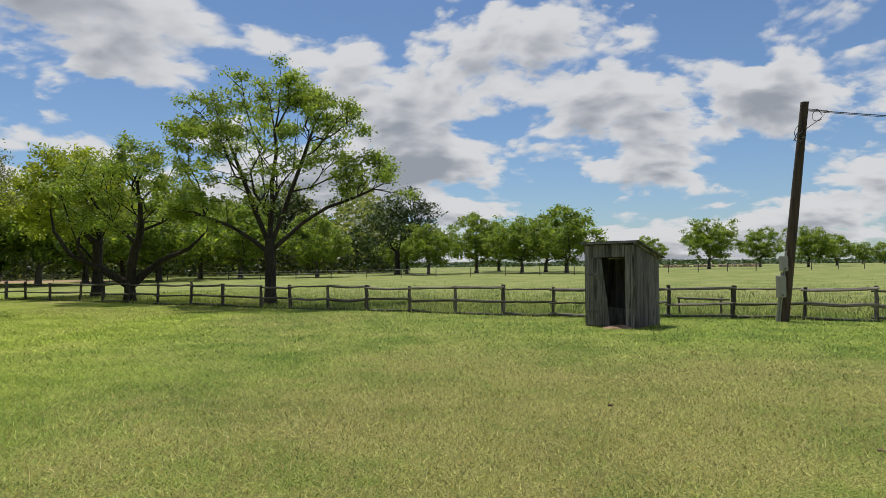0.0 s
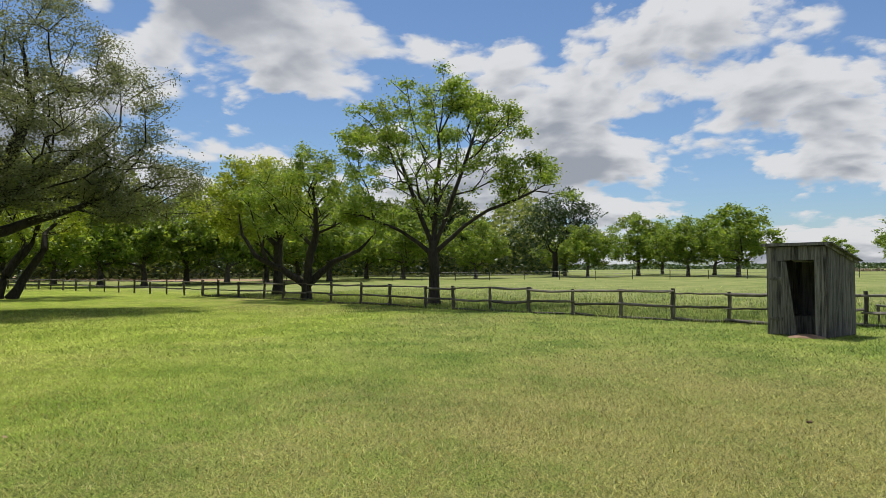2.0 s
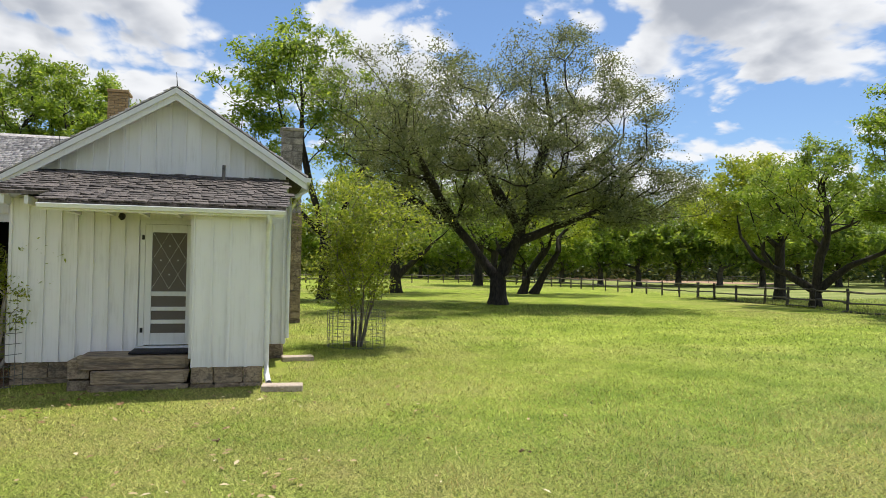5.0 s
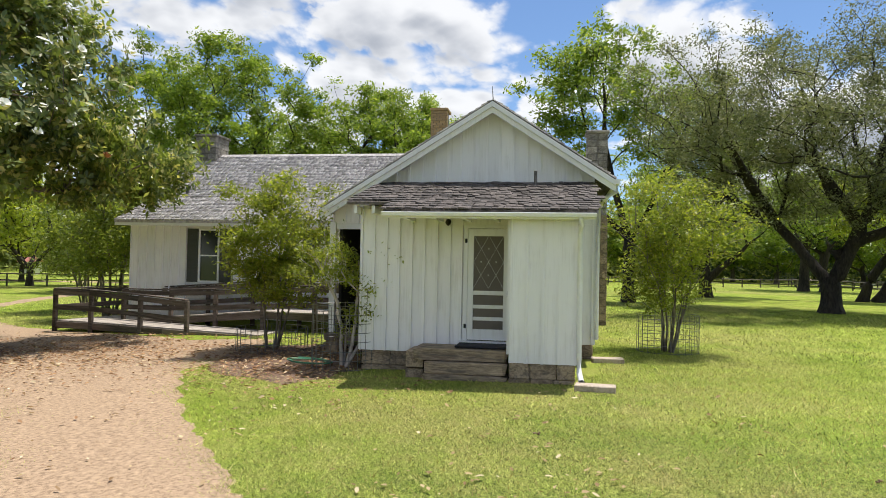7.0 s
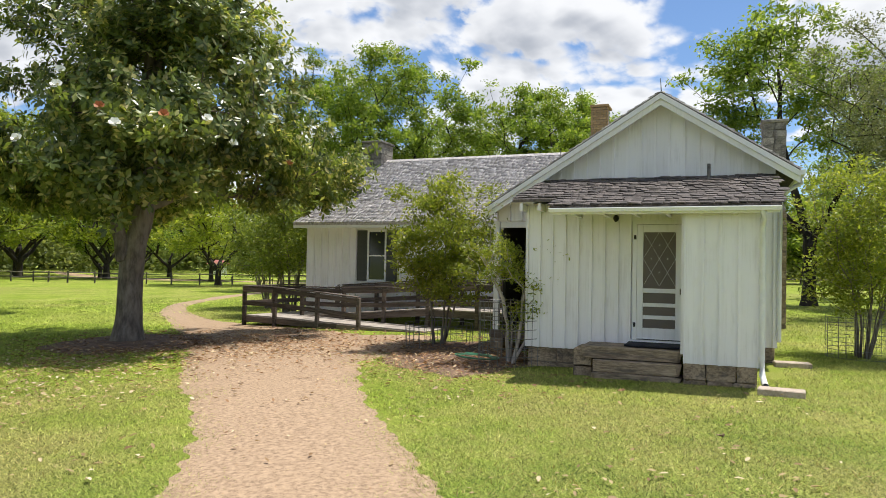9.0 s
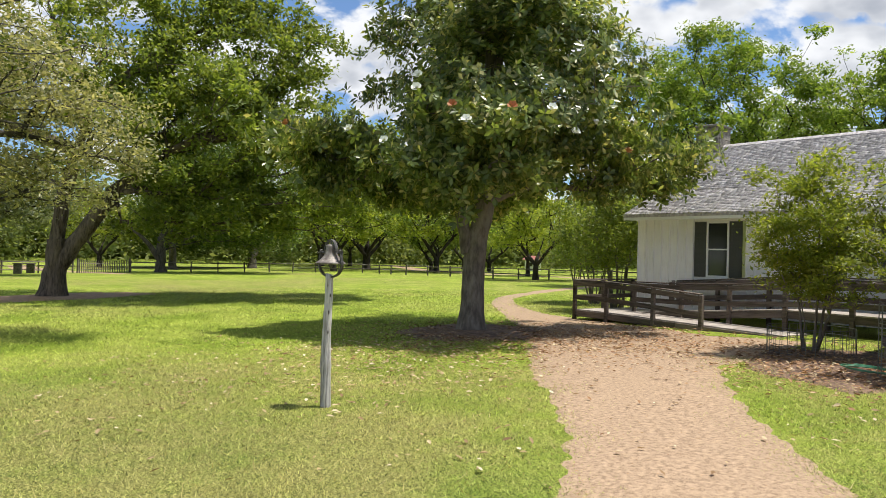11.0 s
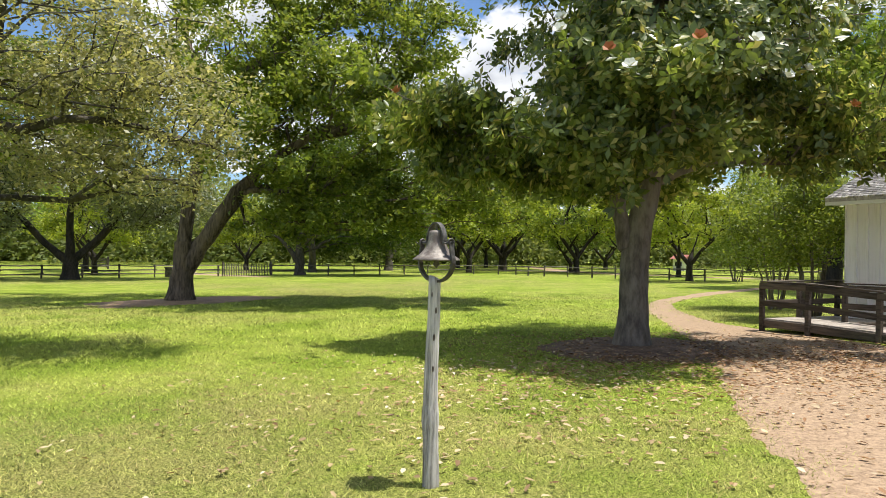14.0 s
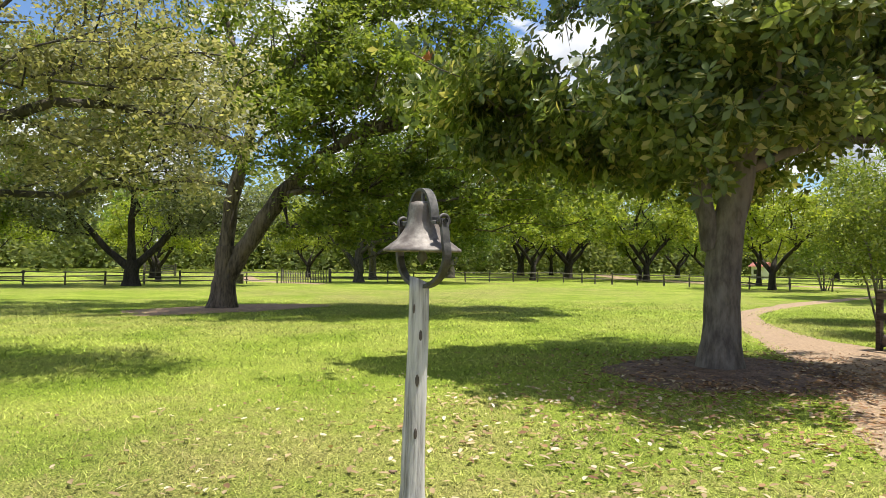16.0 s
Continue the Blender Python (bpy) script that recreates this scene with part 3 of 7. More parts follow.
def arc(*pts):
    """A polyline through the points, with points in between."""
    p = np.array(pts, float)
    t = np.linspace(0, len(p) - 1, (len(p) - 1) * 4 + 1)
    q = np.stack([np.interp(t, range(len(p)), p[:, i]) for i in range(3)], -1)
    q[1:-1] = (q[:-2] + 2 * q[1:-1] + q[2:]) / 4
    rng = np.random.default_rng(int(abs(p.sum()) * 1000) % 9973)
    q[2:-1] += rng.normal(0, 0.05 * np.linalg.norm(q[1] - q[0]), (len(q) - 3, 3))
    return q


# the open-crowned walnut by the fence
tree("walnut_tree", on_land(-6.75, 31.2), "tall open-crowned walnut tree with bare inner limbs beside the fence", "tree", 11,
     [arc((0, 0, -0.1), (0.05, 0, 1.2), (-0.05, 0, 2.3), (0.0, 0, 3.0)), arc((0, 0, 2.6), (0.9, 0.1, 5.0), (2.0, 0.2, 8.2)), arc((0, 0, 2.6), (-0.9, 0.2, 4.8), (-2.3, 0.3, 8.4)), arc((0, 0, 3.0), (0.2, -0.2, 6.0), (0.5, -0.3, 9.4)), arc((0, 0, 2.4), (1.8, 0.0, 4.0), (4.6, 0.2, 5.2)), arc((0, 0, 2.3), (-1.4, 0, 3.4), (-3.4, 0, 4.2))],
     [(0.6, (0.2, 0, 7.2), (4.5, 4.2, 3.4)), (0.14, (-2.5, 0, 8.0), (1.7, 1.7, 1.7)), (0.15, (2.4, 0, 8.3), (1.9, 1.8, 1.7)), (0.15, (4.6, 0.3, 5.6), (1.9, 1.6, 1.3)), (0.10, (-3.4, 0, 4.2), (1.6, 1.5, 1.0))],
     420, 0.25, M_BARK_DARK, L_PECAN, 35000, 0.155, 0.22, 0.5, shell=0.3, floor=-0.8, bare=0.1, slim=0.5, hollow=0.66, clump=0.85, tip_r=0.013, stem=0.5)
# the low spreading tree with forked stems, and the straight one behind it
tree("forked_tree", on_land(-14.75, 35.6), "low spreading tree with two crooked dark stems behind the fence", "tree", 12,
     [arc((0, 0, -0.1), (0, 0, 0.7), (-0.1, 0, 1.1)), arc((-0.1, 0, 0.9), (-1.4, 0, 1.7), (-3.0, 0, 2.4), (-3.9, 0.2, 3.6), (-4.1, 0.2, 4.8)), arc((0.1, 0, 0.9), (1.4, 0.2, 2.1), (2.9, 0.2, 2.7), (3.8, 0.2, 3.6)), arc((0, 0, 0.9), (0.2, -0.2, 2.2), (0.6, -0.2, 3.6), (0.5, 0, 5.0))],
     [(0.8, (0.1, 0, 5.2), (4.2, 3.6, 2.3)), (0.2, (0.6, 0, 7.4), (1.4, 1.4, 1.4))], 280, 0.26, M_BARK_DARK, L_PECAN, 22000, 0.15, 0.22, 0.5, slim=0.5, hollow=0.62, tip_r=0.014, stem=0.85)
tree("yellow_green_tree", on_land(-19.6, 42.6), "straight dark-trunked tree with yellow-green young leaves", "tree", 13,
     [arc((0, 0, -0.1), (0, 0, 1.5), (0, 0, 3.2))], [(1, (-1.6, 0, 6.4), (4.2, 3.8, 3.4))], 230, 0.33, M_BARK_DARK, L_YELLOW, 22000, 0.24, 0.33, 0.45, slim=0.5)
# the great grey oak and its neighbours
tree("live_oak", on_land(-24.3, 23.1), "great spreading oak with thin grey-green leaves and dark forked trunk", "tree", 14,
     [arc((0, 0, -0.1), (0, 0, 0.8), (0, 0, 1.5)), arc((0, 0, 1.2), (-0.9, -0.5, 2.5), (-2.2, -1.0, 4.0), (-3.0, -1.5, 5.6)), arc((0.1, 0, 1.2), (0.5, 0.4, 2.6), (1.2, 0.8, 4.4), (1.5, 1.0, 6.4)), arc((0.2, 0, 2.6), (1.8, 1.4, 3.6), (3.4, 2.4, 4.3), (4.6, 3.2, 5.0)),
      arc((1.5, 1.0, 6.4), (1.9, 1.6, 8.4), (1.6, 1.4, 11.0)), arc((1.2, 0.8, 4.4), (2.8, 2.3, 6.2), (4.4, 3.8, 8.0)), arc((0.9, 0.6, 3.6), (0.2, -1.0, 6.2), (-0.2, -1.4, 9.6)), arc((-2.2, -1.0, 4.0), (-4.2, -2.6, 5.4), (-6.4, -3.8, 6.6)), arc((-3.0, -1.5, 5.6), (-3.4, -2.4, 7.4), (-3.6, -2.8, 9.6)), arc((-2.2, -1.0, 4.0), (-0.9, -3.6, 5.8), (0.8, -6.0, 7.4))],
     [(0.56, (1.9, 1.4, 7.9), (6.0, 5.8, 5.9)), (0.15, (5.4, 3.6, 5.2), (3.2, 3.0, 2.2)), (0.27, (-3.4, -2.0, 6.8), (4.8, 4.6, 4.6)), (0.22, (1.4, -6.0, 8.0), (4.4, 4.4, 3.4))], 1500, 0.39, M_BARK_DARK, L_OAK, 180000, 0.125, 0.27, 0.4, bare=0.05, clump=0.95, shell=0.42, floor=-0.72, tip_r=0.011, stem=0.72)
tree("pecan_tree", on_land(-39.0, 27.8), "broad pecan tree with forked trunk in the shade of the lawn", "tree", 15,
     [arc((0, 0, -0.1), (0, 0, 1.2), (-0.1, 0, 2.0)), arc((0, 0, 1.0), (1.2, 1.2, 2.6), (2.4, 2.2, 4.0)), arc((-0.1, 0, 1.6), (-1.2, -1.0, 3.4), (-1.6, -1.6, 5.0))],
     [(1, (0, 0, 7.6), (6.0, 6.4, 4.6))], 280, 0.38, M_BARK_DARK, L_PECAN, 24000, 0.22, 0.3, 0.4, hollow=0.5)
tree("pecan_tree", on_land(-33.6, 35.8), "leaning pecan tree with a dark double trunk", "tree", 16,
     [arc((0, 0, -0.1), (0.5, 0.6, 1.4), (1.2, 1.2, 3.0)), arc((-0.6, -0.5, -0.1), (-0.3, -0.2, 1.4), (0.6, 0.9, 3.4))],
     [(1, (0.8, 1.2, 6.2), (5.0, 5.0, 3.6))], 240, 0.28, M_BARK_DARK, L_YELLOW, 17000, 0.22, 0.3, 0.4, hollow=0.5)
tree("pecan_tree", on_land(-53.0, 48.6), "pecan tree with a thick dark double trunk by the fence", "tree", 17,
     [arc((0, 0, -0.1), (0.1, 0, 2.0), (0.2, 0, 4.0)), arc((1.3, 1.0, -0.1), (1.2, 1.0, 2.0), (1.6, 1.4, 4.0))],
     [(1, (0.5, 0.5, 8.0), (7.0, 7.0, 4.8))], 200, 0.42, M_BARK_DARK, L_PECAN, 14000, 0.32, 0.6, 0.4)
tree("pecan_tree", on_land(-32.4, 18.3), "dark-trunked pecan tree behind the white cottage", "tree", 18,
     [arc((0, 0, -0.1), (0, 0, 1.6), (0.1, 0, 3.2)), arc((0.1, 0, 3.0), (-0.6, -1.0, 7.0), (-0.4, -1.4, 11.5)), arc((0.1, 0, 3.0), (1.2, 1.2, 6.2), (2.0, 2.2, 9.5)), arc((0.1, 0, 3.2), (-1.6, -2.6, 6.2), (-2.6, -3.6, 8.6))], [(0.5, (-0.4, -1.4, 11.4), (3.0, 3.2, 3.4)), (0.3, (1.6, 2.0, 9.2), (3.2, 3.2, 2.8)), (0.2, (-2.0, -3.4, 8.4), (2.8, 2.8, 2.0))], 280, 0.3, M_BARK_DARK, L_PECAN, 24000, 0.24, 0.3, 0.4, shell=0.4, lump=0.4, hollow=0.55, stem=0.55)
# tall pecans that stand over the roofs
TALL = tree("tall_pecan", on_land(-45.5, -1.8), "tall bright green pecan tree rising over the cottage roof", "tree", 19,
     [arc((0, 0, -0.1), (0.1, 0, 2.5), (0, 0, 5.0))], [(1, (0, 0, 10.8), (5.8, 6.0, 5.6))], 330, 0.48, M_BARK_DARK, L_PECAN, 26000, 0.25, 0.3, 0.4, hollow=0.55, clump=1.0, group="pecans behind the cottage", shell=0.4, lump=0.42)
TALL2 = tree("tall_pecan", on_land(-45.2, 7.0), "tall bright green pecan tree rising over the cottage roof", "tree", 20,
     [arc((0, 0, -0.1), (0.2, 0, 2.5), (0.4, 0, 4.6))], [(1, (0.2, 0, 9.3), (5.8, 6.2, 5.0))], 330, 0.46, M_BARK_DARK, L_PECAN, 26000, 0.25, 0.3, 0.4, hollow=0.55, clump=1.0, group="pecans behind the cottage", shell=0.4, lump=0.42)
for m, src in ((pose(*on_land(-49, -6.0), 0, 0, 130), TALL), (pose(*on_land(-48.5, 11.3), 0, 0, 200), TALL2), (pose(*on_land(-57, 3), 0, 0, 300), TALL2)):
    copy_thing(src, m)

# the magnolia on the lawn
MAG = on_land(-16.85, -7.2)
tree("magnolia_tree", MAG, "big glossy dark magnolia tree with grey trunk and white blooms", "tree", 21,
     [arc((0, 0, -0.1), (0.0, 0.02, 1.0), (-0.03, 0.06, 2.0), (-0.16, 0.32, 3.4), (-0.2, 0.4, 8.5)), arc((0.04, -0.06, 1.7), (0.12, -0.24, 2.5), (0.14, -0.34, 4.0), (0.1, -0.5, 7.5))],
     [(0.34, (-0.4, 0.6, 5.9), (3.6, 3.8, 2.8)), (0.16, (1.7, -2.4, 3.9), (2.0, 2.0, 1.25)), (0.14, (-1.6, 2.9, 4.2), (2.2, 2.2, 1.5)), (0.14, (2.2, 0.8, 4.05), (1.8, 1.9, 1.15)), (0.10, (-2.4, -1.4, 3.8), (2.0, 2.0, 1.3)), (0.28, (-0.1, 0.4, 8.8), (2.9, 3.1, 3.0))], 700, 0.27, M_BARK_GREY, L_MAGNOLIA, 98000, 0.19, 0.27, 0.3, shell=0.36, floor=-0.85, sides=14, lump=0.36, whorl=8, hollow=0.4, clump=0.95)
# the big elm, its dark neighbour and the orchard behind
tree("elm_tree", on_land(-19.9, -25.1), "big elm with rough leaning trunk and deep green leaves", "tree", 22,
     [arc((0, 0, -0.1), (-0.05, 0.05, 1.2), (-0.05, 0.08, 2.2)), arc((0.0, 0.0, 0.8), (-0.5, 0.85, 2.4), (-1.1, 1.8, 4.0), (-1.7, 2.7, 5.2), (-2.6, 4.2, 6.2)), arc((-0.05, 0.05, 2.0), (-0.18, 0.29, 4.2), (-0.66, 1.06, 7.4)), arc((-0.66, 1.06, 7.4), (-0.3, 0.2, 9.0), (0.18, -0.5, 11.2)), arc((-0.66, 1.06, 7.4), (-1.4, 2.3, 8.8), (-2.6, 3.6, 10.4), (-4.2, 5.0, 11.4)), arc((-0.4, 0.6, 5.6), (1.2, -2.0, 6.6), (2.9, -4.8, 7.6)), arc((-2.6, 4.2, 6.2), (-3.8, 6.2, 6.6), (-5.2, 8.6, 6.6))],
     [(0.34, (-0.3, 0.6, 9.6), (5.6, 5.8, 4.2)), (0.26, (-1.4, 5.0, 6.4), (4.6, 4.4, 3.0)), (0.2, (3.2, -5.4, 7.2), (4.6, 4.6, 2.8)), (0.22, (-5.2, 8.4, 5.8), (4.2, 4.2, 2.8)), (0.18, (-3.0, 4.6, 9.6), (3.6, 3.6, 3.6)), (0.15, (-5.0, 5.8, 10.4), (3.2, 3.2, 3.4)), (0.14, (-3.0, 5.2, 3.6), (3.2, 3.2, 1.5)), (0.07, (-5.6, 9.0, 4.0), (3.4, 3.4, 1.6))], 820, 0.42, M_BARK_ELM, L_ELM, 112000, 0.19, 0.25, 0.4, sides=10, slim=0.55, hollow=0.4, stem=0.66)
tree("grey_oak", on_land(-30.1, -51.4), "tall grey-leaved oak with a forked dark trunk at the far fence", "tree", 23,
     [arc((0, 0, -0.1), (0, 0, 1.0), (0, 0.1, 1.8)), arc((0, 0, 1.2), (-1.2, 0.9, 2.6), (-2.6, 1.8, 4.6)), arc((0, 0, 1.2), (1.2, -0.9, 2.4), (2.6, -1.8, 4.4)), arc((0, 0, 1.6), (0.1, 0.1, 4.0), (0, 0, 7.0))],
     [(0.55, (0, 0, 11.5), (7.5, 7.5, 6.5)), (0.25, (-4.0, 3.4, 5.6), (4.6, 4.4, 2.6)), (0.2, (4.5, -3.0, 6.0), (4.4, 4.4, 2.8))], 520, 0.5, M_BARK_DARK, L_OAK, 44000, 0.3, 0.55, 0.35, tip_r=0.015)
tree("olive_grey_tree", on_land(-7.9, -16.6), "grey-leaved tree with twiggy boughs hanging over the lawn", "tree", 33,
     [arc((0, 0, -0.1), (0.1, 0.1, 1.6), (0.0, 0.2, 2.8))], [(0.6, (-0.6, 0.8, 6.2), (4.2, 4.2, 2.9)), (0.4, (-2.9, 1.9, 3.9), (2.3, 2.3, 1.7))], 420, 0.22, M_BARK_MID, L_OLIVE, 34000, 0.10, 0.24, 0.35, slim=0.5, clump=0.8)
ORCH = tree("orchard_tree", on_land(-58.0, -16.1), "low forked orchard tree with dark trunk and fresh green leaves", "tree", 24,
     [arc((0, 0, -0.1), (0, 0, 1.2), (0, 0.1, 1.8)), arc((0, 0, 1.2), (0.3, 1.4, 2.8), (0.6, 2.4, 3.8)), arc((0, 0, 1.2), (-0.3, -1.4, 2.9), (-0.6, -2.4, 3.6))],
     [(1, (0, 0, 5.2), (4.8, 5.0, 3.0))], 240, 0.23, M_BARK_DARK, L_YELLOW, 11000, 0.3, 0.34, 0.4, group="orchard trees", hollow=0.55, tip_r=0.016, clump=1.4)
ORCH2 = tree("orchard_tree", on_land(-21.5, -58.5), "forked orchard tree with dark trunk at the far fence", "tree", 25,
     [arc((0, 0, -0.1), (0, 0, 1.0), (0, 0.1, 1.6)), arc((0, 0, 1.0), (-1.2, 0.9, 2.4), (-2.2, 1.6, 3.8)), arc((0, 0, 1.0), (1.2, -0.9, 2.2), (2.2, -1.6, 3.6))],
     [(1, (0, 0, 5.4), (5.0, 5.0, 3.2))], 240, 0.24, M_BARK_DARK, L_PECAN, 11000, 0.3, 0.34, 0.4, group="orchard trees", hollow=0.55, tip_r=0.016, clump=1.4)
DARKT = tree("shade_tree", on_land(-50.0, -49.0), "dark leafy shade tree by the picket gate", "tree", 26,
     [arc((0, 0, -0.1), (0, 0, 1.5), (0, 0, 3.0)), arc((0.0, 0, 1.0), (1.0, -1.0, 3.0), (2.0, -2.2, 4.4))], [(0.65, (-2.2, 3.6, 9.6), (7.6, 7.6, 6.4)), (0.35, (-4.2, 6.6, 4.6), (6.6, 6.6, 3.2))], 380, 0.42, M_BARK_MID, L_SHADE, 34000, 0.36, 0.55, 0.4, group="orchard trees")
FAR = tree("field_tree", on_land(8.6, 108), "round green pecan tree standing in the hay field", "tree", 27,
     [arc((0, 0, -0.1), (0, 0, 1.2), (0, 0, 2.0))], [(1, (0, 0, 5.1), (5.8, 5.8, 4.7))], 190, 0.28, M_BARK_MID, L_PECAN, 9000, 0.5, 0.36, 0.4, group="field trees", lump=0.35)
FAR2 = tree("field_tree", on_land(19.3, 107), "round green pecan tree standing in the hay field", "tree", 28,
     [arc((0, 0, -0.1), (0, 0, 1.1), (0.2, 0, 1.9))], [(1, (0.2, 0, 4.9), (5.6, 5.6, 4.7))], 190, 0.26, M_BARK_MID, L_PECAN, 9000, 0.5, 0.36, 0.4, group="field trees", lump=0.35)
CEDAR = tree("dark_tree", on_land(-3.6, 104), "dark dense juniper in the tree line", "tree", 29,
     [arc((0, 0, -0.1), (0, 0, 1.5), (0.0, 0, 3.4))], [(0.7, (0.0, 0, 7.6), (5.4, 4.8, 5.2)), (0.3, (4.6, 0, 7.4), (2.6, 2.6, 5.0))], 190, 0.4, M_BARK_DARK, L_DARK, 8000, 0.5, 0.5, 0.4, group="field trees", lump=0.4)
# bearing from the first eye (degrees right of ahead), distance, size, turn, which
FIELD = [(0.6, 98, 0.82, 40, 1), (8.3, 100, 0.9, 100, 1), (11.9, 97, 1.0, 10, 0), (6.4, 122, 0.9, 150, 0), (-1.2, 112, 0.85, 10, 0), (-8.5, 96, 0.9, 70, 0), (18.4, 185, 0.85, 80, 0), (22.8, 128, 0.98, 20, 1), (26.4, 165, 0.9, 200, 0), (29.6, 148, 0.88, 300, 1), (31.4, 200, 0.85, 30, 0), (33.0, 255, 0.8, 60, 1), (34.3, 265, 0.75, 90, 0),
         (-12, 120, 1.2, 15, 2), (-14.5, 98, 1.1, 35, 0), (-17.5, 105, 1.15, 80, 1), (-20.5, 92, 1.2, 180, 0), (-23, 100, 1.2, 250, 1), (-25.5, 88, 1.15, 140, 0), (-28.5, 84, 1.2, 60, 1), (-31.5, 90, 1.2, 10, 0), (-34.5, 84, 1.15, 220, 1), (-37.5, 80, 1.1, 120, 0),
         (-40.5, 96, 1.2, 30, 0), (-43.5, 104, 1.2, 200, 1), (-46, 100, 1.2, 90, 2), (-49, 112, 1.2, 45, 0), (-52, 120, 1.25, 150, 1), (-56, 112, 1.3, 300, 0), (-60, 100, 1.3, 20, 1), (-64, 96, 1.3, 110, 0), (-68, 92, 1.3, 210, 1), (-72, 86, 1.25, 70, 0)]
for brg, dist, k, turn, which in FIELD:
    x, y = dist * math.sin(radians(brg)), dist * math.cos(radians(brg))
    copy_thing((FAR, FAR2, CEDAR)[which], pose(*on_land(x, y), 0, 0, turn) @ Matrix.Scale(k, 4))
# trees of the orchard to the west and south: place, size, turn, which
for x, y, k, turn, which in ((-91, -50, 1.8, 20, 0), (-76, -32.6, 1.35, 70, 0), (-98, -62, 2.0, 50, 1), (-84, -46, 1.6, 15, 1), (-72, -44, 1.3, 260, 0), (-79, -34.5, 0.9, 200, 1), (-70, -20, 0.9, 120, 0), (-72, -8, 1.0, 10, 1), (-66, 2, 1.0, 250, 0), (-84, -2, 1.1, 45, 1), (-95, -18, 1.2, 90, 0), (-88, -30, 1.1, 140, 1), (-62, -70, 1.1, 33, 0), (-44, -74, 1.2, 75, 1), (-30, -78, 1.1, 5, 0), (-20, -60, 1.0, 95, 1), (-14, -74, 1.2, 160, 0), (-75, -58, 1.2, 190, 2), (-60, -57, 0.95, 77, 2), (-100, -38, 1.2, 10, 1), (-104, -60, 1.3, 130, 0), (-4, -66, 1.1, 10, 1), (-38, -62, 1.0, 210, 0)):
    copy_thing((ORCH, ORCH2, DARKT)[which], pose(*on_land(x, y), 0, 0, turn) @ Matrix.Scale(k, 4))


def far_woods(name, a0, a1, r0, r1, high, count, size, leaf, seed, label):
    """Distant woods along an arc, as many loose clumps of leaves with an uneven top."""
    rng = np.random.default_rng(seed)
    a = rng.uniform(a0, a1, count)
    top = high * (0.55 + 0.45 * np.abs(np.sin(a * 23.0 + 2 * np.sin(a * 7.0))) + 0.18 * np.sin(a * 61))
    r = rng.uniform(r0, r1, count)
    x, y = r * np.cos(a), r * np.sin(a)
    z = land(x, y) + top * rng.uniform(0, 1, count) ** 0.75
    v, f = leaf_quads(rng, np.stack((x, y, z), -1), size, 0.6, 0.2)
    tagged(put(name, mesh_of(name, v, f, leaf)), label, "woods", kind="stuff")


far_woods("distant_woods", radians(92), radians(262), 120, 175, 17.0, 130000, 1.0, L_HAZY_WOODS, 5, "distant band of leafy green woods beyond the orchard")
far_woods("distant_undergrowth", radians(92), radians(262), 152, 178, 8.5, 42000, 2.1, L_HAZY_WOODS, 8, "green undergrowth at the foot of the distant woods")
far_woods("distant_tree_line", radians(91), radians(146), 122, 165, 7.5, 22000, 1.0, L_DARK, 6, "dark tree line behind the hay field")
far_woods("distant_hedge", radians(48), radians(92), 420, 520, 3.5, 12000, 2.2, L_DARK, 7, "low distant hedge on the skyline")


# ---- fences ----
def log_mesh(name, length, radius, mat, seed, axis="x", split=False):
    rng = np.random.default_rng(seed)
    n, sides = 7, 7
    t = np.linspace(0, 1, n)
    th = np.linspace(0, 2 * np.pi, sides, endpoint=False)
    shape = 1 + rng.normal(0, 0.16, sides)
    bow = np.cumsum(rng.normal(0, 0.011, (n, 2)), 0)
    bow -= bow[:1] + (bow[-1:] - bow[:1]) * t[:, None]
    v = []
    for i in range(n):
        r = radius * shape * (1 + rng.normal(0, 0.07)) * (0.8 if i in (0, n - 1) and axis == "x" else 1)
        a, b = np.cos(th) * r + bow[i, 0], np.sin(th) * r + bow[i, 1]
        s = np.full(sides, t[i] * length)
        v.append(np.stack((s, a, b), -1) if axis == "x" else np.stack((a, b, s), -1))
    v = np.concatenate(v + [np.mean(v[0], 0)[None], np.mean(v[-1], 0)[None]])
    i, j = np.meshgrid(np.arange(n - 1), np.arange(sides))
    i, j = i.ravel(), j.ravel()
    f = np.stack((i * sides + j, i * sides + (j + 1) % sides, (i + 1) * sides + (j + 1) % sides, (i + 1) * sides + j), -1)
    caps = [(n * sides, (q + 1) % sides, q, q) for q in range(sides)] + [(n * sides + 1, (n - 1) * sides + q, (n - 1) * sides + (q + 1) % sides, 0) for q in range(sides)]
    me = bpy.data.meshes.new(name)
    me.from_pydata([tuple(p) for p in v], [], [tuple(q) for q in f] + [c[:3] for c in caps])
    me.materials.append(mat)
    return me


POSTS = [log_mesh("post", 1.12, 0.062, M_POSTWOOD, 100 + i, "z") for i in range(4)]
RAILS = [log_mesh("rail", 1.0, 0.042, M_RAILWOOD, 200 + i) for i in range(6)]


def spaced(points, step):
    p = np.array(points, float)
    seg = np.linalg.norm(np.diff(p, axis=0), axis=1)
    t = np.concatenate(([0], np.cumsum(seg)))
    s = np.linspace(0, t[-1], int(round(t[-1] / step)) + 1)
    return list(zip(np.interp(s, t, p[:, 0]), np.interp(s, t, p[:, 1])))


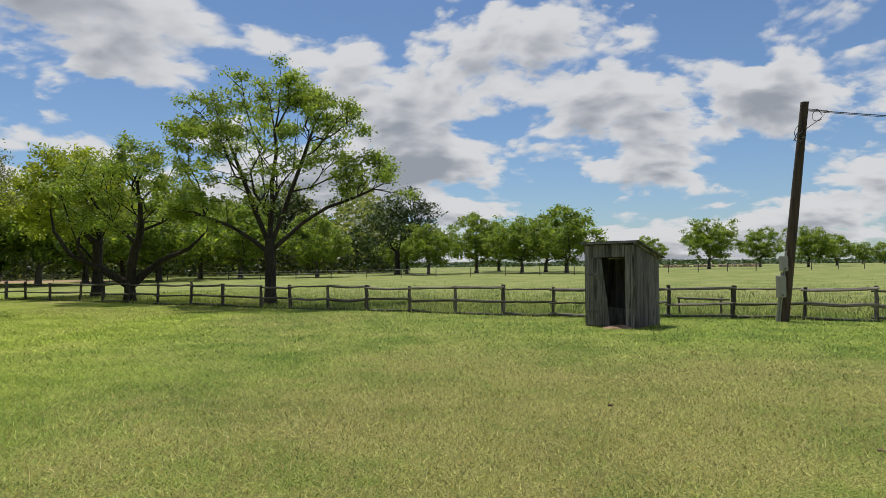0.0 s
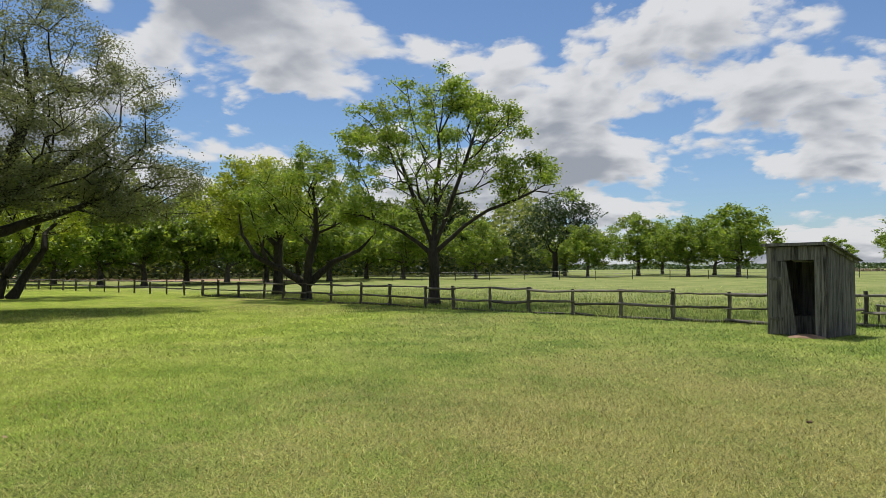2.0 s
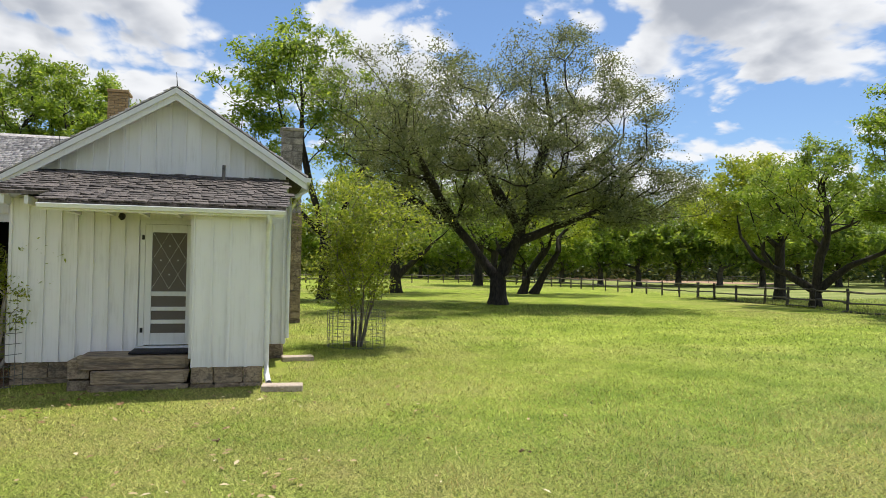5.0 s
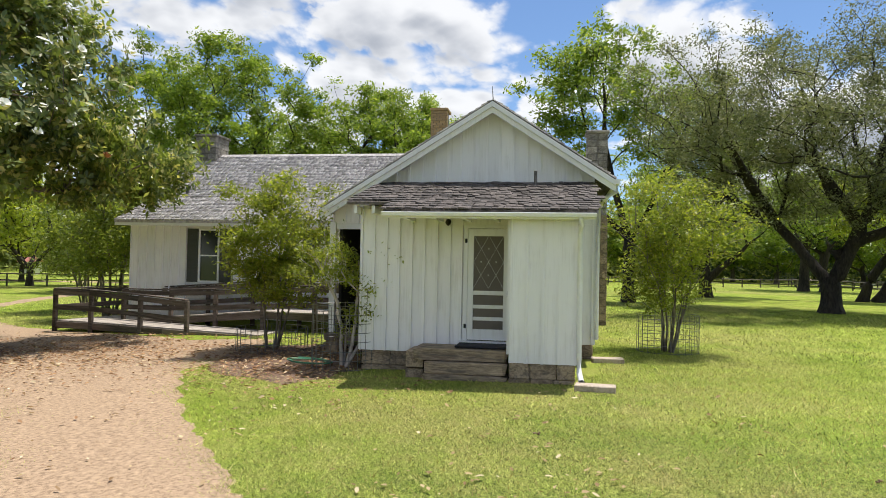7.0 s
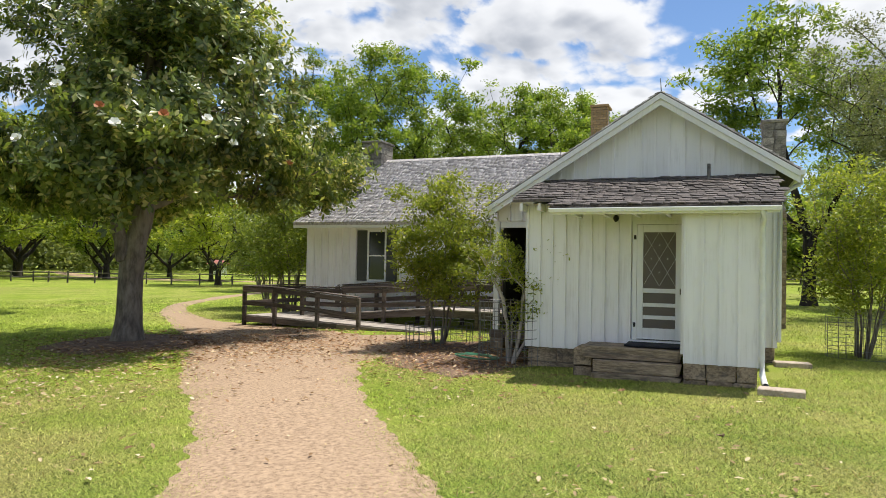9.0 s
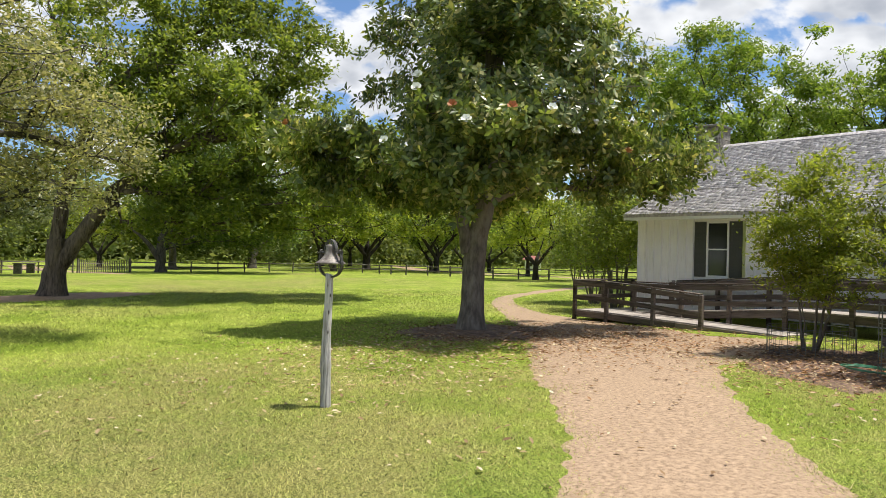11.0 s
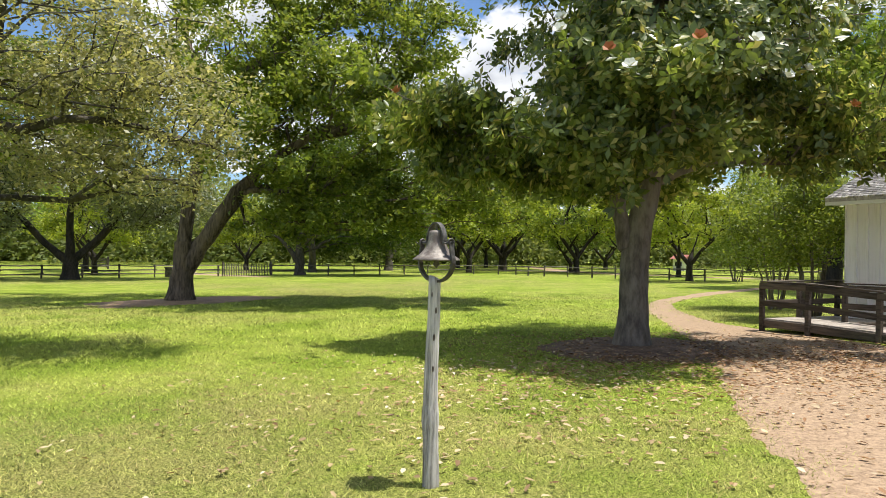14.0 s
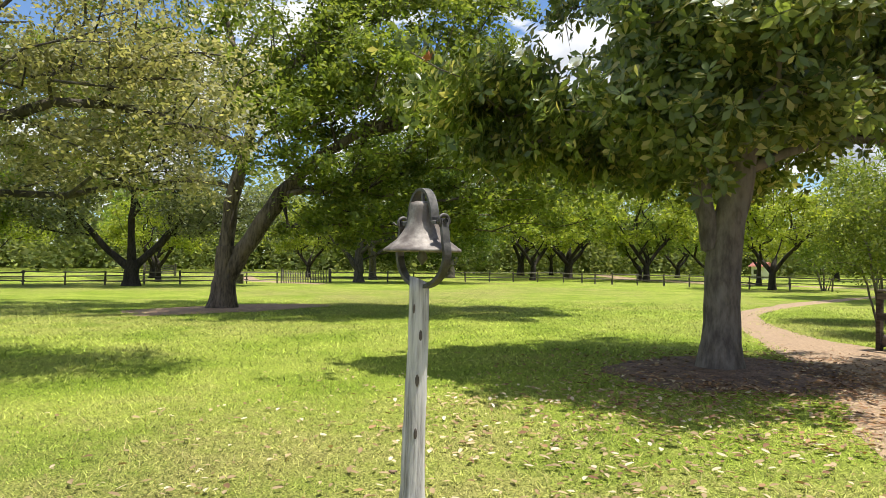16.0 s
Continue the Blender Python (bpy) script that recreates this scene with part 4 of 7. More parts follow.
def rail_fence(posts, heights, label, seed, group):
    """Split cedar rails, their ends lapped from bay to bay, on round posts."""
    rng = random.Random(seed)
    x0, y0, z0 = on_land(*posts[0])
    top = thing("rail_fence", pose(x0, y0, z0), label, "fence", group)
    spots = [Vector(on_land(x, y)) - Vector((x0, y0, z0)) for x, y in posts]
    for p in spots:
        put("post", POSTS[rng.randrange(4)], top, m=Matrix.Translation(p + Vector((0, 0, -0.12))) @ pose(0, 0, 0, rng.uniform(-2, 2), rng.uniform(-2, 2), rng.uniform(0, 360)) @ Matrix.Diagonal((1, 1, rng.uniform(0.95, 1.06), 1)))
    for i, (a, b) in enumerate(zip(spots, spots[1:])):
        side = (b - a).cross(Vector((0, 0, 1))).normalized() * (0.045 if i % 2 else -0.045)
        for hgt in heights:
            p, q = a + side + Vector((0, 0, hgt + rng.uniform(-0.05, 0.05))), b + side + Vector((0, 0, hgt + rng.uniform(-0.05, 0.05)))
            d = q - p
            p, d = p - d * 0.05, d * 1.1
            m = Matrix.Translation(p) @ d.to_track_quat("X", "Z").to_matrix().to_4x4() @ Matrix.Diagonal((d.length, rng.uniform(0.85, 1.2), rng.uniform(0.8, 1.15), 1))
            put("rail", RAILS[rng.randrange(6)], top, m=m)
    return top


FRONT = [(16.4, 16.7), (14.5, 17.9), (12.65, 18.95), (11.1, 19.8), (9.39, 20.66), (7.64, 21.3), (5.9, 21.75), (4.2, 22.2), (2.7, 23.1), (1.17, 24.15), (-0.42, 25.3), (-2.06, 26.4), (-3.67, 27.35), (-5.33, 28.3), (-6.69, 29.15), (-8.68, 30.5), (-10.41, 31.7), (-12.5, 33.2), (-14.53, 34.9), (-16.4, 36.3), (-18.19, 37.6), (-20.5, 39.0), (-22.5, 40.2), (-24.2, 41.2)]
rail_fence(FRONT, (0.90, 0.45, 0.06), "weathered grey split-rail cedar fence along the lawn", 1, "rail fences")
rail_fence(spaced([(-24.2, 41.2), (-30.3, 45.0), (-37.8, 49.3), (-45.6, 53.4), (-50.2, 55.8), (-65.6, 59.5)], 2.5), (0.90, 0.45), "weathered grey split-rail cedar fence running past the oaks", 2, "rail fences")
rail_fence(spaced([(-65.6, 59.5), (-64.6, 49.0), (-65.4, 38), (-67.5, 20), (-69, 4)], 2.7), (0.90, 0.45), "weathered grey split-rail cedar fence behind the oaks", 3, "rail fences")
rail_fence(spaced([(-74, 66), (-66.5, 61), (-62.5, 71)], 2.6), (0.9, 0.45), "weathered rail fence corner by the far track", 4, "rail fences")
rail_fence(spaced([(-8, -63), (-18, -60.5), (-24.5, -58.0), (-28.5, -55.8), (-33.4, -53.6), (-36.6, -52.6), (-42.4, -50.9)], 2.6), (0.92, 0.62, 0.30), "dark three-rail fence at the far side of the lawn", 5, "rail fences")
rail_fence(spaced([(-47.8, -50.3), (-51.9, -47.5), (-59.2, -43.4), (-64.3, -40.6), (-65.8, -35.5), (-62.4, -31.0), (-60.9, -24.6), (-58.4, -18.6), (-59, -11), (-62, 0)], 2.6), (0.88, 0.46), "dark rail fence curving behind the orchard lawn", 6, "rail fences")


def wire_fence(points, step, label):
    top = thing("wire_fence", pose(*on_land(*points[0])), label, "fence")
    base = Vector(on_land(*points[0]))
    spots = [Vector(on_land(x, y)) - base for x, y in spaced(points, step)]
    for p in spots:
        put("post", POSTS[0], top, m=Matrix.Translation(p + Vector((0, 0, -0.1))) @ Matrix.Diagonal((0.8, 0.8, 1.05, 1)))
    for hgt in (0.35, 0.7, 1.0):
        put("wire", tubes("wire", [([p + Vector((0, 0, hgt)) for p in spots], 0.012)], M_WIRE, 4), top)


wire_fence([(-60, 95), (-20, 84), (20, 84), (60, 92)], 4.2, "thin post-and-wire fence along the field trees")


def picket_gate():
    a, b = Vector(on_land(-42.6, -50.6)), Vector(on_land(-47.6, -50.2))
    top = thing("picket_gate", Matrix.Translation(a), "dark wooden picket gate in the far fence", "gate")
    d = b - a
    n = 30
    for i in range(n):
        p = d * (i / (n - 1))
        ht = 1.02 + 0.14 * (abs(i - 14.5) / 14.5) ** 2
        bm = prism([(-0.035, 0), (0.035, 0), (0.035, ht - 0.06), (0, ht), (-0.035, ht - 0.06)], "y", -0.012, 0.012)
        part("picket", bm, M_RAILWOOD, top, m=Matrix.Translation(p))
    for hgt in (0.3, 0.8):
        put("rail", RAILS[1], top, m=Matrix.Translation(Vector((0, 0, hgt))) @ d.to_track_quat("X", "Z").to_matrix().to_4x4() @ Matrix.Diagonal((d.length, 0.8, 0.8, 1)))
    for q in (a, b):
        put("post", POSTS[2], top, m=Matrix.Translation(q - a + Vector((0, 0, -0.1))) @ Matrix.Diagonal((1.3, 1.3, 1.2, 1)))


picket_gate()

# ---- the cottage ----
HM = pose(-10.22, 3.15, 0, 0, 0, 65)
house = thing("cottage", HM, "white board-and-batten cottage with weathered shingle roofs and stone chimneys", "house")


def siding(wall, run, top, bottom, face, along="u", width=0.245, flip=1, top_fn=None):
    """Boards with battens over their joints, along u at depth face, or along w at side face; flip: the way they look."""
    a, b = run
    n = max(1, round((b - a) / width))
    w = (b - a) / n
    for i in range(n + 1):
        for kind in ("board", "batten"):
            if kind == "board":
                if i == n:
                    continue
                s0, s1, d = a + i * w + 0.006, a + (i + 1) * w - 0.006, 0.02
            else:
                s0, s1, d = a + i * w - 0.021, a + i * w + 0.021, 0.06
                s0, s1 = max(s0, a), min(s1, b)
            fn = top_fn or (lambda s: top)
            if along == "u" and s0 < -0.55 < s1 and top_fn:
                prof = [(s0, bottom), (s1, bottom), (s1, fn(s1)), (-0.55, fn(-0.55)), (s0, fn(s0))]
            else:
                prof = [(s0, bottom), (s1, bottom), (s1, fn(s1)), (s0, fn(s0))]
            if min(fn(s0), fn(s1)) - bottom < 0.03:
                continue
            if along == "u":
                part(kind, prism(prof, "y", face, face - flip * d), M_WHITE, wall)
            else:
                part(kind, prism(prof, "x", face, face + flip * d), M_WHITE, wall)


def slab_wall(name, prof, axis, a, b, label=""):
    return part(name, prism(prof, axis, a, b), M_WHITE, house, label)


FLOOR, WALLTOP, GW = 0.36, 2.56, 2.9          # floor level, eave of the lean-to, depth of the gable wall
RIDGE_U, RIDGE_Z = -0.55, 4.90


def rake(u):
    return RIDGE_Z - 0.10 - (0.655 if u > RIDGE_U else 0.618) * abs(u - RIDGE_U)


# lean-to: closet box, recessed door wall and its return
w1 = slab_wall("closet_wall", [(0.02, FLOOR), (0.96, FLOOR), (0.96, WALLTOP), (0.02, WALLTOP)], "y", 0.02, 0.14)
siding(w1, (0.0, 0.98), 2.52, FLOOR - 0.02, 0.02)
w1b = slab_wall("closet_side_wall", [(0.14, FLOOR), (GW - 0.02, FLOOR), (GW - 0.02, 3.2), (0.14, 2.56)], "x", 0.84, 0.96)
siding(w1b, (0.04, GW - 0.03), 2.55, FLOOR - 0.02, 0.96, "w")
w1c = slab_wall("closet_inner_wall", [(0.14, FLOOR), (0.9, FLOOR), (0.9, 2.7), (0.14, 2.56)], "x", 0.02, 0.12)
siding(w1c, (0.03, 0.9), 2.52, FLOOR + 0.1, 0.02, "w", flip=-1)
# door wall, with the opening of the door through it
w2 = slab_wall("porch_wall", [(-2.55, FLOOR), (-0.76, FLOOR), (-0.76, 2.42), (0.0, 2.42), (0.0, 2.74), (-2.55, 2.74)], "y", 0.92, 1.04)
siding(w2, (-2.55, -0.84), 2.70, FLOOR - 0.02, 0.92, width=0.215)
part("lintel_board", block(-0.84, 0.0, 0.888, 0.915, 2.44, 2.70), M_WHITE, w2)
w2b = slab_wall("porch_return_wall", [(1.04, FLOOR), (GW - 0.02, FLOOR), (GW - 0.02, 3.25), (1.04, 2.74)], "x", -2.53, -2.43)
siding(w2b, (0.93, GW - 0.03), 2.74, FLOOR - 0.02, -2.53, "w", flip=-1)
# gable wall above the lean-to roof and beside it
w3 = slab_wall("gable_wall", [(-3.72, 2.58), (1.36, 2.58), (1.36, rake(1.36)), (RIDGE_U, rake(RIDGE_U)), (-3.72, rake(-3.72))], "y", GW + 0.02, GW + 0.16)
siding(w3, (-3.72, 1.36), 0, 2.60, GW + 0.02, width=0.252, top_fn=rake)
w3b = slab_wall("front_wall", [(0.97, FLOOR), (1.36, FLOOR), (1.36, 2.575), (0.97, 2.575)], "y", GW + 0.02, GW + 0.16)
siding(w3b, (0.99, 1.36), 2.58, FLOOR - 0.02, GW + 0.02, width=0.19)
part("corner_board", block(1.33, 1.40, GW - 0.025, GW + 0.1, FLOOR - 0.02, 3.35), M_TRIM, house)
w4 = slab_wall("side_wall", [(GW + 0.17, FLOOR), (13.2, FLOOR), (13.2, 3.42), (GW + 0.17, 3.42)], "x", 1.24, 1.36)
siding(w4, (GW + 0.17, 13.2), 3.42, FLOOR - 0.02, 1.36, "w", width=0.4)
# side porch under the gable: post, beam, near-black walls for the room's shade
part("porch_post", block(-3.79, -3.67, GW + 0.0, GW + 0.12, 0.40, 2.6, 0.008), M_TRIM, house, "white square porch post")
part("porch_beam", block(-3.66, -2.44, GW + 0.02, GW + 0.14, 2.46, 2.575), M_TRIM, house)
part("inner_wall", block(-3.66, -0.2, 5.6, 5.7, 0.0, 3.0), M_PORCH_SHADE, house)
part("inner_side_wall", block(-2.42, -2.36, 3.1, 5.6, 0.0, 3.0), M_PORCH_SHADE, house)
# added to block the view through; its dark colour stands for porch shade
part("porch_screen_wall", block(-3.66, -3.60, 3.14, 8.5, 0.42, 2.6), M_PORCH_SHADE, house, "near-black wall added to keep the porch opening in shade")
part("porch_pier", block(-3.82, -3.55, GW - 0.05, GW + 0.22, -0.2, 0.25, 0.02), M_LIMESTONE, house, "rough stone pier under the porch post")
part("porch_floor", block(-3.84, -2.4, GW - 0.06, 8.5, 0.25, 0.40), M_DECKWOOD, house)
part("porch_ceiling", block(-3.7, -2.4, 3.1, 8.5, 2.62, 2.66), M_TRIM, house)


def roof_slab(name, prof, a, b, mat, axis="y"):
    return part(name, prism(prof, axis, a, b), mat, house)


def shingle_rows(name, origin, along, up, normal, width, height, course, piece, mat, parent, seed, clip=None):
    """Rows of lapped shingles in one mesh: each a thin wedge, with uneven widths and butts."""
    rng = np.random.default_rng(seed)
    o, a, u, n = (np.array(v, float) for v in (origin, along, up, normal))
    vs = []
    r = 0.0
    while r < height - 0.02:
        s = -rng.uniform(0, piece)
        while s < width:
            w = piece * rng.uniform(0.6, 1.35)
            s0, s1 = max(s, 0), min(s + w - 0.006, width)
            if s1 - s0 > 0.02 and (clip is None or clip(0.5 * (s0 + s1), r)):
                lo, hi = r + rng.normal(0, 0.008), min(r + course * 1.7, height)
                t0, t1 = 0.03 + rng.uniform(0, 0.016), 0.004
                q = [o + a * s_ + u * r_ + n * h_ for s_, r_, h_ in ((s0, lo, 0.0), (s1, lo, 0.0), (s1, hi, 0.0), (s0, hi, 0.0), (s0, lo, t0), (s1, lo, t0), (s1, hi, t1), (s0, hi, t1))]
                vs.append(q)
            s += w
        r += course
    k = np.arange(len(vs))[:, None, None] * 8
    f = (np.array([[4, 5, 6, 7], [0, 1, 5, 4], [1, 2, 6, 5], [3, 0, 4, 7]])[None] + k).reshape(-1, 4)
    return put(name, mesh_of(name, np.concatenate(vs), f, mat), parent)


# main roof: two slopes with white barge boards
EAVE_R, EAVE_L = 1.72, -3.86
ZR, ZL = RIDGE_Z - 0.655 * (EAVE_R - RIDGE_U), RIDGE_Z - 0.618 * (RIDGE_U - EAVE_L)
RF, RB = GW - 0.36, 13.4
main_roof = roof_slab("main_roof", [(EAVE_L, ZL), (RIDGE_U, RIDGE_Z), (EAVE_R, ZR), (EAVE_R - 0.02, ZR - 0.07), (RIDGE_U, RIDGE_Z - 0.085), (EAVE_L + 0.02, ZL - 0.07)], RF, RB, M_SHINGLE_DARK)
for s, eu, ez in ((1, EAVE_R, ZR), (-1, EAVE_L, ZL)):
    up = Vector((RIDGE_U - eu, 0, RIDGE_Z - ez))
    ln = up.length
    up.normalize()
    nrm = Vector((s * up.z, 0, abs(up.x)))
    ob = shingle_rows("shingles", (eu, RF, ez + 0.002), (0, 1, 0), up, nrm, RB - RF, ln, 0.14, 0.16, M_SHINGLES, main_roof, 31 + s)
    ob["kind"] = "stuff"
for s, eu, ez in ((1, EAVE_R, ZR), (-1, EAVE_L, ZL)):
    for k, (d0, d1, y0, y1) in enumerate(((0.03, 0.13, RF - 0.05, RF - 0.003), (0.09, 0.24, RF + 0.0, RF + 0.03))):
        prof = [(eu, ez - d0), (RIDGE_U, RIDGE_Z - d0), (RIDGE_U, RIDGE_Z - d1), (eu, ez - d1)]
        part("barge_board", prism(prof, "y", y0, y1), M_TRIM, main_roof)
part("soffit", prism([(EAVE_L + 0.03, ZL - 0.11), (RIDGE_U, RIDGE_Z - 0.12), (EAVE_R - 0.03, ZR - 0.11), (EAVE_R - 0.03, ZR - 0.13), (RIDGE_U, RIDGE_Z - 0.14), (EAVE_L + 0.03, ZL - 0.13)], "y", RF + 0.03, GW - 0.02), M_TRIM, main_roof)
put("lightning_rod", tubes("lightning_rod", [([(RIDGE_U, RF + 0.1, RIDGE_Z), (RIDGE_U - 0.02, RF + 0.1, RIDGE_Z + 0.28)], [0.012, 0.004])], M_IRON), main_roof)
put("lightning_rod", tubes("lightning_rod", [([(-2.35, RF - 0.06, 3.73), (-2.36, RF - 0.06, 3.9)], 0.006)], M_WIRE), main_roof)

# lean-to roof: single slope from the gable wall down over the door
SL0, SL1 = (-0.22, 2.60), (GW - 0.03, 3.37)
shed = roof_slab("lean_to_roof", [(SL0[0], SL0[1] - 0.05), (SL1[0], SL1[1] - 0.05), (SL1[0], SL1[1]), (SL0[0], SL0[1])], -1.92, 1.25, M_SHINGLE_DARK, "x")
slope = (SL1[1] - SL0[1]) / (SL1[0] - SL0[0])
K0 = (0.52, SL0[1] + slope * (0.52 - SL0[0]))
part("lean_to_eave", prism([(K0[0], K0[1] - 0.05), (SL1[0], SL1[1] - 0.05), (SL1[0], SL1[1]), (K0[0], K0[1])], "x", -2.72, -1.925), M_SHINGLE_DARK, shed)


def single_shingles():
    """The lean-to's shingles, each of its own: curled, split and uneven."""
    rng = random.Random(8)
    meshes = []
    for i in range(8):
        w, ln, t = 0.94, 1.0, 0.016
        bm = bmesh.new()
        c = rng.uniform(0.0, 0.016)
        q = [(-w / 2, 0, 0), (w / 2, rng.uniform(-0.05, 0.05), 0), (w / 2, ln, 0), (-w / 2, ln, 0), (-w / 2, 0, t + c), (w / 2, rng.uniform(-0.04, 0.04), t), (w / 2, ln, 0.004), (-w / 2, ln, 0.004)]
        v = [bm.verts.new(p) for p in q]
        for f in ((4, 5, 6, 7), (0, 1, 5, 4), (1, 2, 6, 5), (3, 0, 4, 7), (3, 2, 1, 0)):
            bm.faces.new([v[k] for k in f])
        me = bpy.data.meshes.new("shingle")
        bm.to_mesh(me)
        bm.free()
        me.materials.append(M_SHINGLE_DARK)
        meshes.append(me)
    length = math.hypot(SL1[0] - SL0[0], SL1[1] - SL0[1])
    tilt = math.degrees(math.atan(slope))
    rows = 15
    for r in range(rows):
        d = r * length / rows
        w_, z_ = SL0[0] + d * math.cos(radians(tilt)) - 0.02, SL0[1] + d * math.sin(radians(tilt)) + 0.003
        u = -1.95 if w_ < 0.5 else -2.74
        while u < 1.27:
            wd = rng.uniform(0.08, 0.2)
            m = pose(u + wd / 2, w_ + rng.uniform(-0.045, 0.03), z_ + rng.uniform(0, 0.006), tilt + rng.uniform(-1.5, 0.5), 0, rng.uniform(-1.2, 1.2)) @ Matrix.Diagonal((wd, 0.34, 1, 1))
            put("shingle", meshes[rng.randrange(8)], shed, m=m)
            u += wd
    for u in (-1.6, -1.15, -0.7, -0.25, 0.2, 0.65):
        part("rafter_end", block(u, u + 0.05, -0.19, 0.5, 2.46, 2.545), M_TRIM, shed)
    for u in (-2.6, -2.3, -2.0):
        part("rafter_end", block(u, u + 0.05, 0.55, 0.95, 2.60, 2.72), M_TRIM, shed)


single_shingles()
gut = part("gutter", prism([(-0.30, 2.56), (-0.22, 2.56), (-0.22, 2.55), (-0.23, 2.50), (-0.29, 2.50), (-0.305, 2.55)], "x", -1.92, 1.24), M_TRIM, shed, "white painted gutter")
part("fascia", block(-1.9, 1.22, -0.215, -0.19, 2.47, 2.55), M_TRIM, shed)
put("downspout", tubes("downspout", [([(1.02, -0.24, 2.50), (1.02, -0.22, 2.38), (1.02, -0.06, 2.26), (1.02, -0.05, 1.2), (1.02, -0.05, 0.45), (1.03, -0.06, 0.25), (1.05, -0.2, 0.16), (1.06, -0.27, 0.14)], 0.042)], M_PIPE, 10), house, "white downspout with a bent foot")
part("side_gutter", prism([(1.70, ZR - 0.02), (1.80, ZR - 0.02), (1.79, ZR - 0.10), (1.72, ZR - 0.10)], "y", RF - 0.05, RB), M_TRIM, main_roof)
put("downspout", tubes("downspout", [([(1.75, RF + 0.15, ZR - 0.1), (1.75, RF + 0.15, ZR - 0.22), (1.55, RF + 0.3, ZR - 0.33), (1.44, GW - 0.04, ZR - 0.36), (1.43, GW - 0.03, 1.2), (1.43, GW - 0.03, 0.45)], 0.04)], M_PIPE, 8), house)
put("roof_vent_pipe", tubes("roof_vent_pipe", [([(0.28, 2.3, 3.2), (0.28, 2.3, 3.52)], 0.028)], M_IRON, 8), shed)
put("porch_lamp", tubes("porch_lamp", [([(-1.08, 0.86, 2.50), (-1.08, 0.82, 2.47), (-1.08, 0.80, 2.43)], [0.045, 0.05, 0.02])], M_IRON, 8), house)


def screen_door():
    d = part("screen_door", block(-0.75, -0.655, 0.87, 0.91, 0.57, 2.38, 0.004), M_TRIM, house, "white wooden screen door, closed")
    for x0, x1, z0, z1 in ((-0.165, -0.07, 0.57, 2.38), (-0.655, -0.165, 2.26, 2.38), (-0.655, -0.165, 1.30, 1.37), (-0.655, -0.165, 1.08, 1.14), (-0.655, -0.165, 0.885, 0.945), (-0.655, -0.165, 0.57, 0.745)):
        part("rail" if x1 - x0 > 0.2 else "stile", block(x0, x1, 0.872, 0.908, z0, z1, 0.004), M_TRIM, d)
    part("fly_screen", block(-0.655, -0.165, 0.893, 0.897, 0.74, 2.27), M_SCREEN, d, "grey insect screen")
    part("inner_door", block(-0.75, -0.03, 0.97, 1.01, 0.57, 2.40), painted_wood("grey_inner_door", (0.20, 0.19, 0.17), (0.12, 0.11, 0.10)), d)
    for k in range(-2, 3):
        for s in (-1, 1):
            x0, z0 = -0.41 + k * 0.245, 1.84
            pts = [(x0 + s * q * 0.1225, 0.882, z0 + q * 0.215) for q in (-2, -1, 0, 1, 2)]
            pts = [p for p in pts if -0.66 <= p[0] <= -0.16]
            if len(pts) > 1:
                put("cross_wire", tubes("cross_wire", [(pts, 0.002)], M_TRIM, 4), d)
    for i, j in ((0, 1), (0, -1), (1, 0), (-1, 0), (1, 2), (-1, 2), (0, 0)):
        part("rosette", block(-0.41 + i * 0.1225 - 0.009, -0.41 + i * 0.1225 + 0.009, 0.874, 0.882, 1.84 + j * 0.215 - 0.009, 1.84 + j * 0.215 + 0.009), M_TRIM, d)
    for z in (2.18, 0.79):
        part("hinge", block(-0.80, -0.765, 0.855, 0.885, z - 0.035, z + 0.035, 0.006), M_BLACK, d, "black strap hinge")
    part("handle", block(-0.10, -0.085, 0.835, 0.872, 1.28, 1.38, 0.004), M_IRON, d)
    part("door_frame", block(-0.82, -0.755, 0.878, 0.93, 0.50, 2.44), M_TRIM, d)
    part("door_frame", block(-0.82, -0.03, 0.876, 0.93, 2.385, 2.45), M_TRIM, d)
    part("threshold", block(-0.86, -0.02, 0.80, 0.93, 0.515, 0.555), M_TRIM, d)


screen_door()


# ---- stone work: foundation, steps, chimneys ----
def stone_mesh(seed, lump=0.06, mat=None):
    """A rough-dressed block one unit in size, to be stretched to its course."""
    rng = random.Random(seed)
    bm = bmesh.new()
    bmesh.ops.create_cube(bm, size=1.0)
    bmesh.ops.bevel(bm, geom=bm.edges[:], offset=0.06, segments=1, affect="EDGES")
    for v in bm.verts:
        v.co += Vector((rng.uniform(-lump, lump) * 0.5, rng.uniform(-lump, lump) * 0.5, rng.uniform(-lump, lump) * 0.5))
    me = bpy.data.meshes.new("stone")
    bm.to_mesh(me)
    bm.free()
    me.materials.append(mat or M_LIMESTONE)
    return me


STONES = [stone_mesh(300 + i) for i in range(8)]
GREYSTONES = [stone_mesh(320 + i, mat=M_CHIMNEY) for i in range(8)]


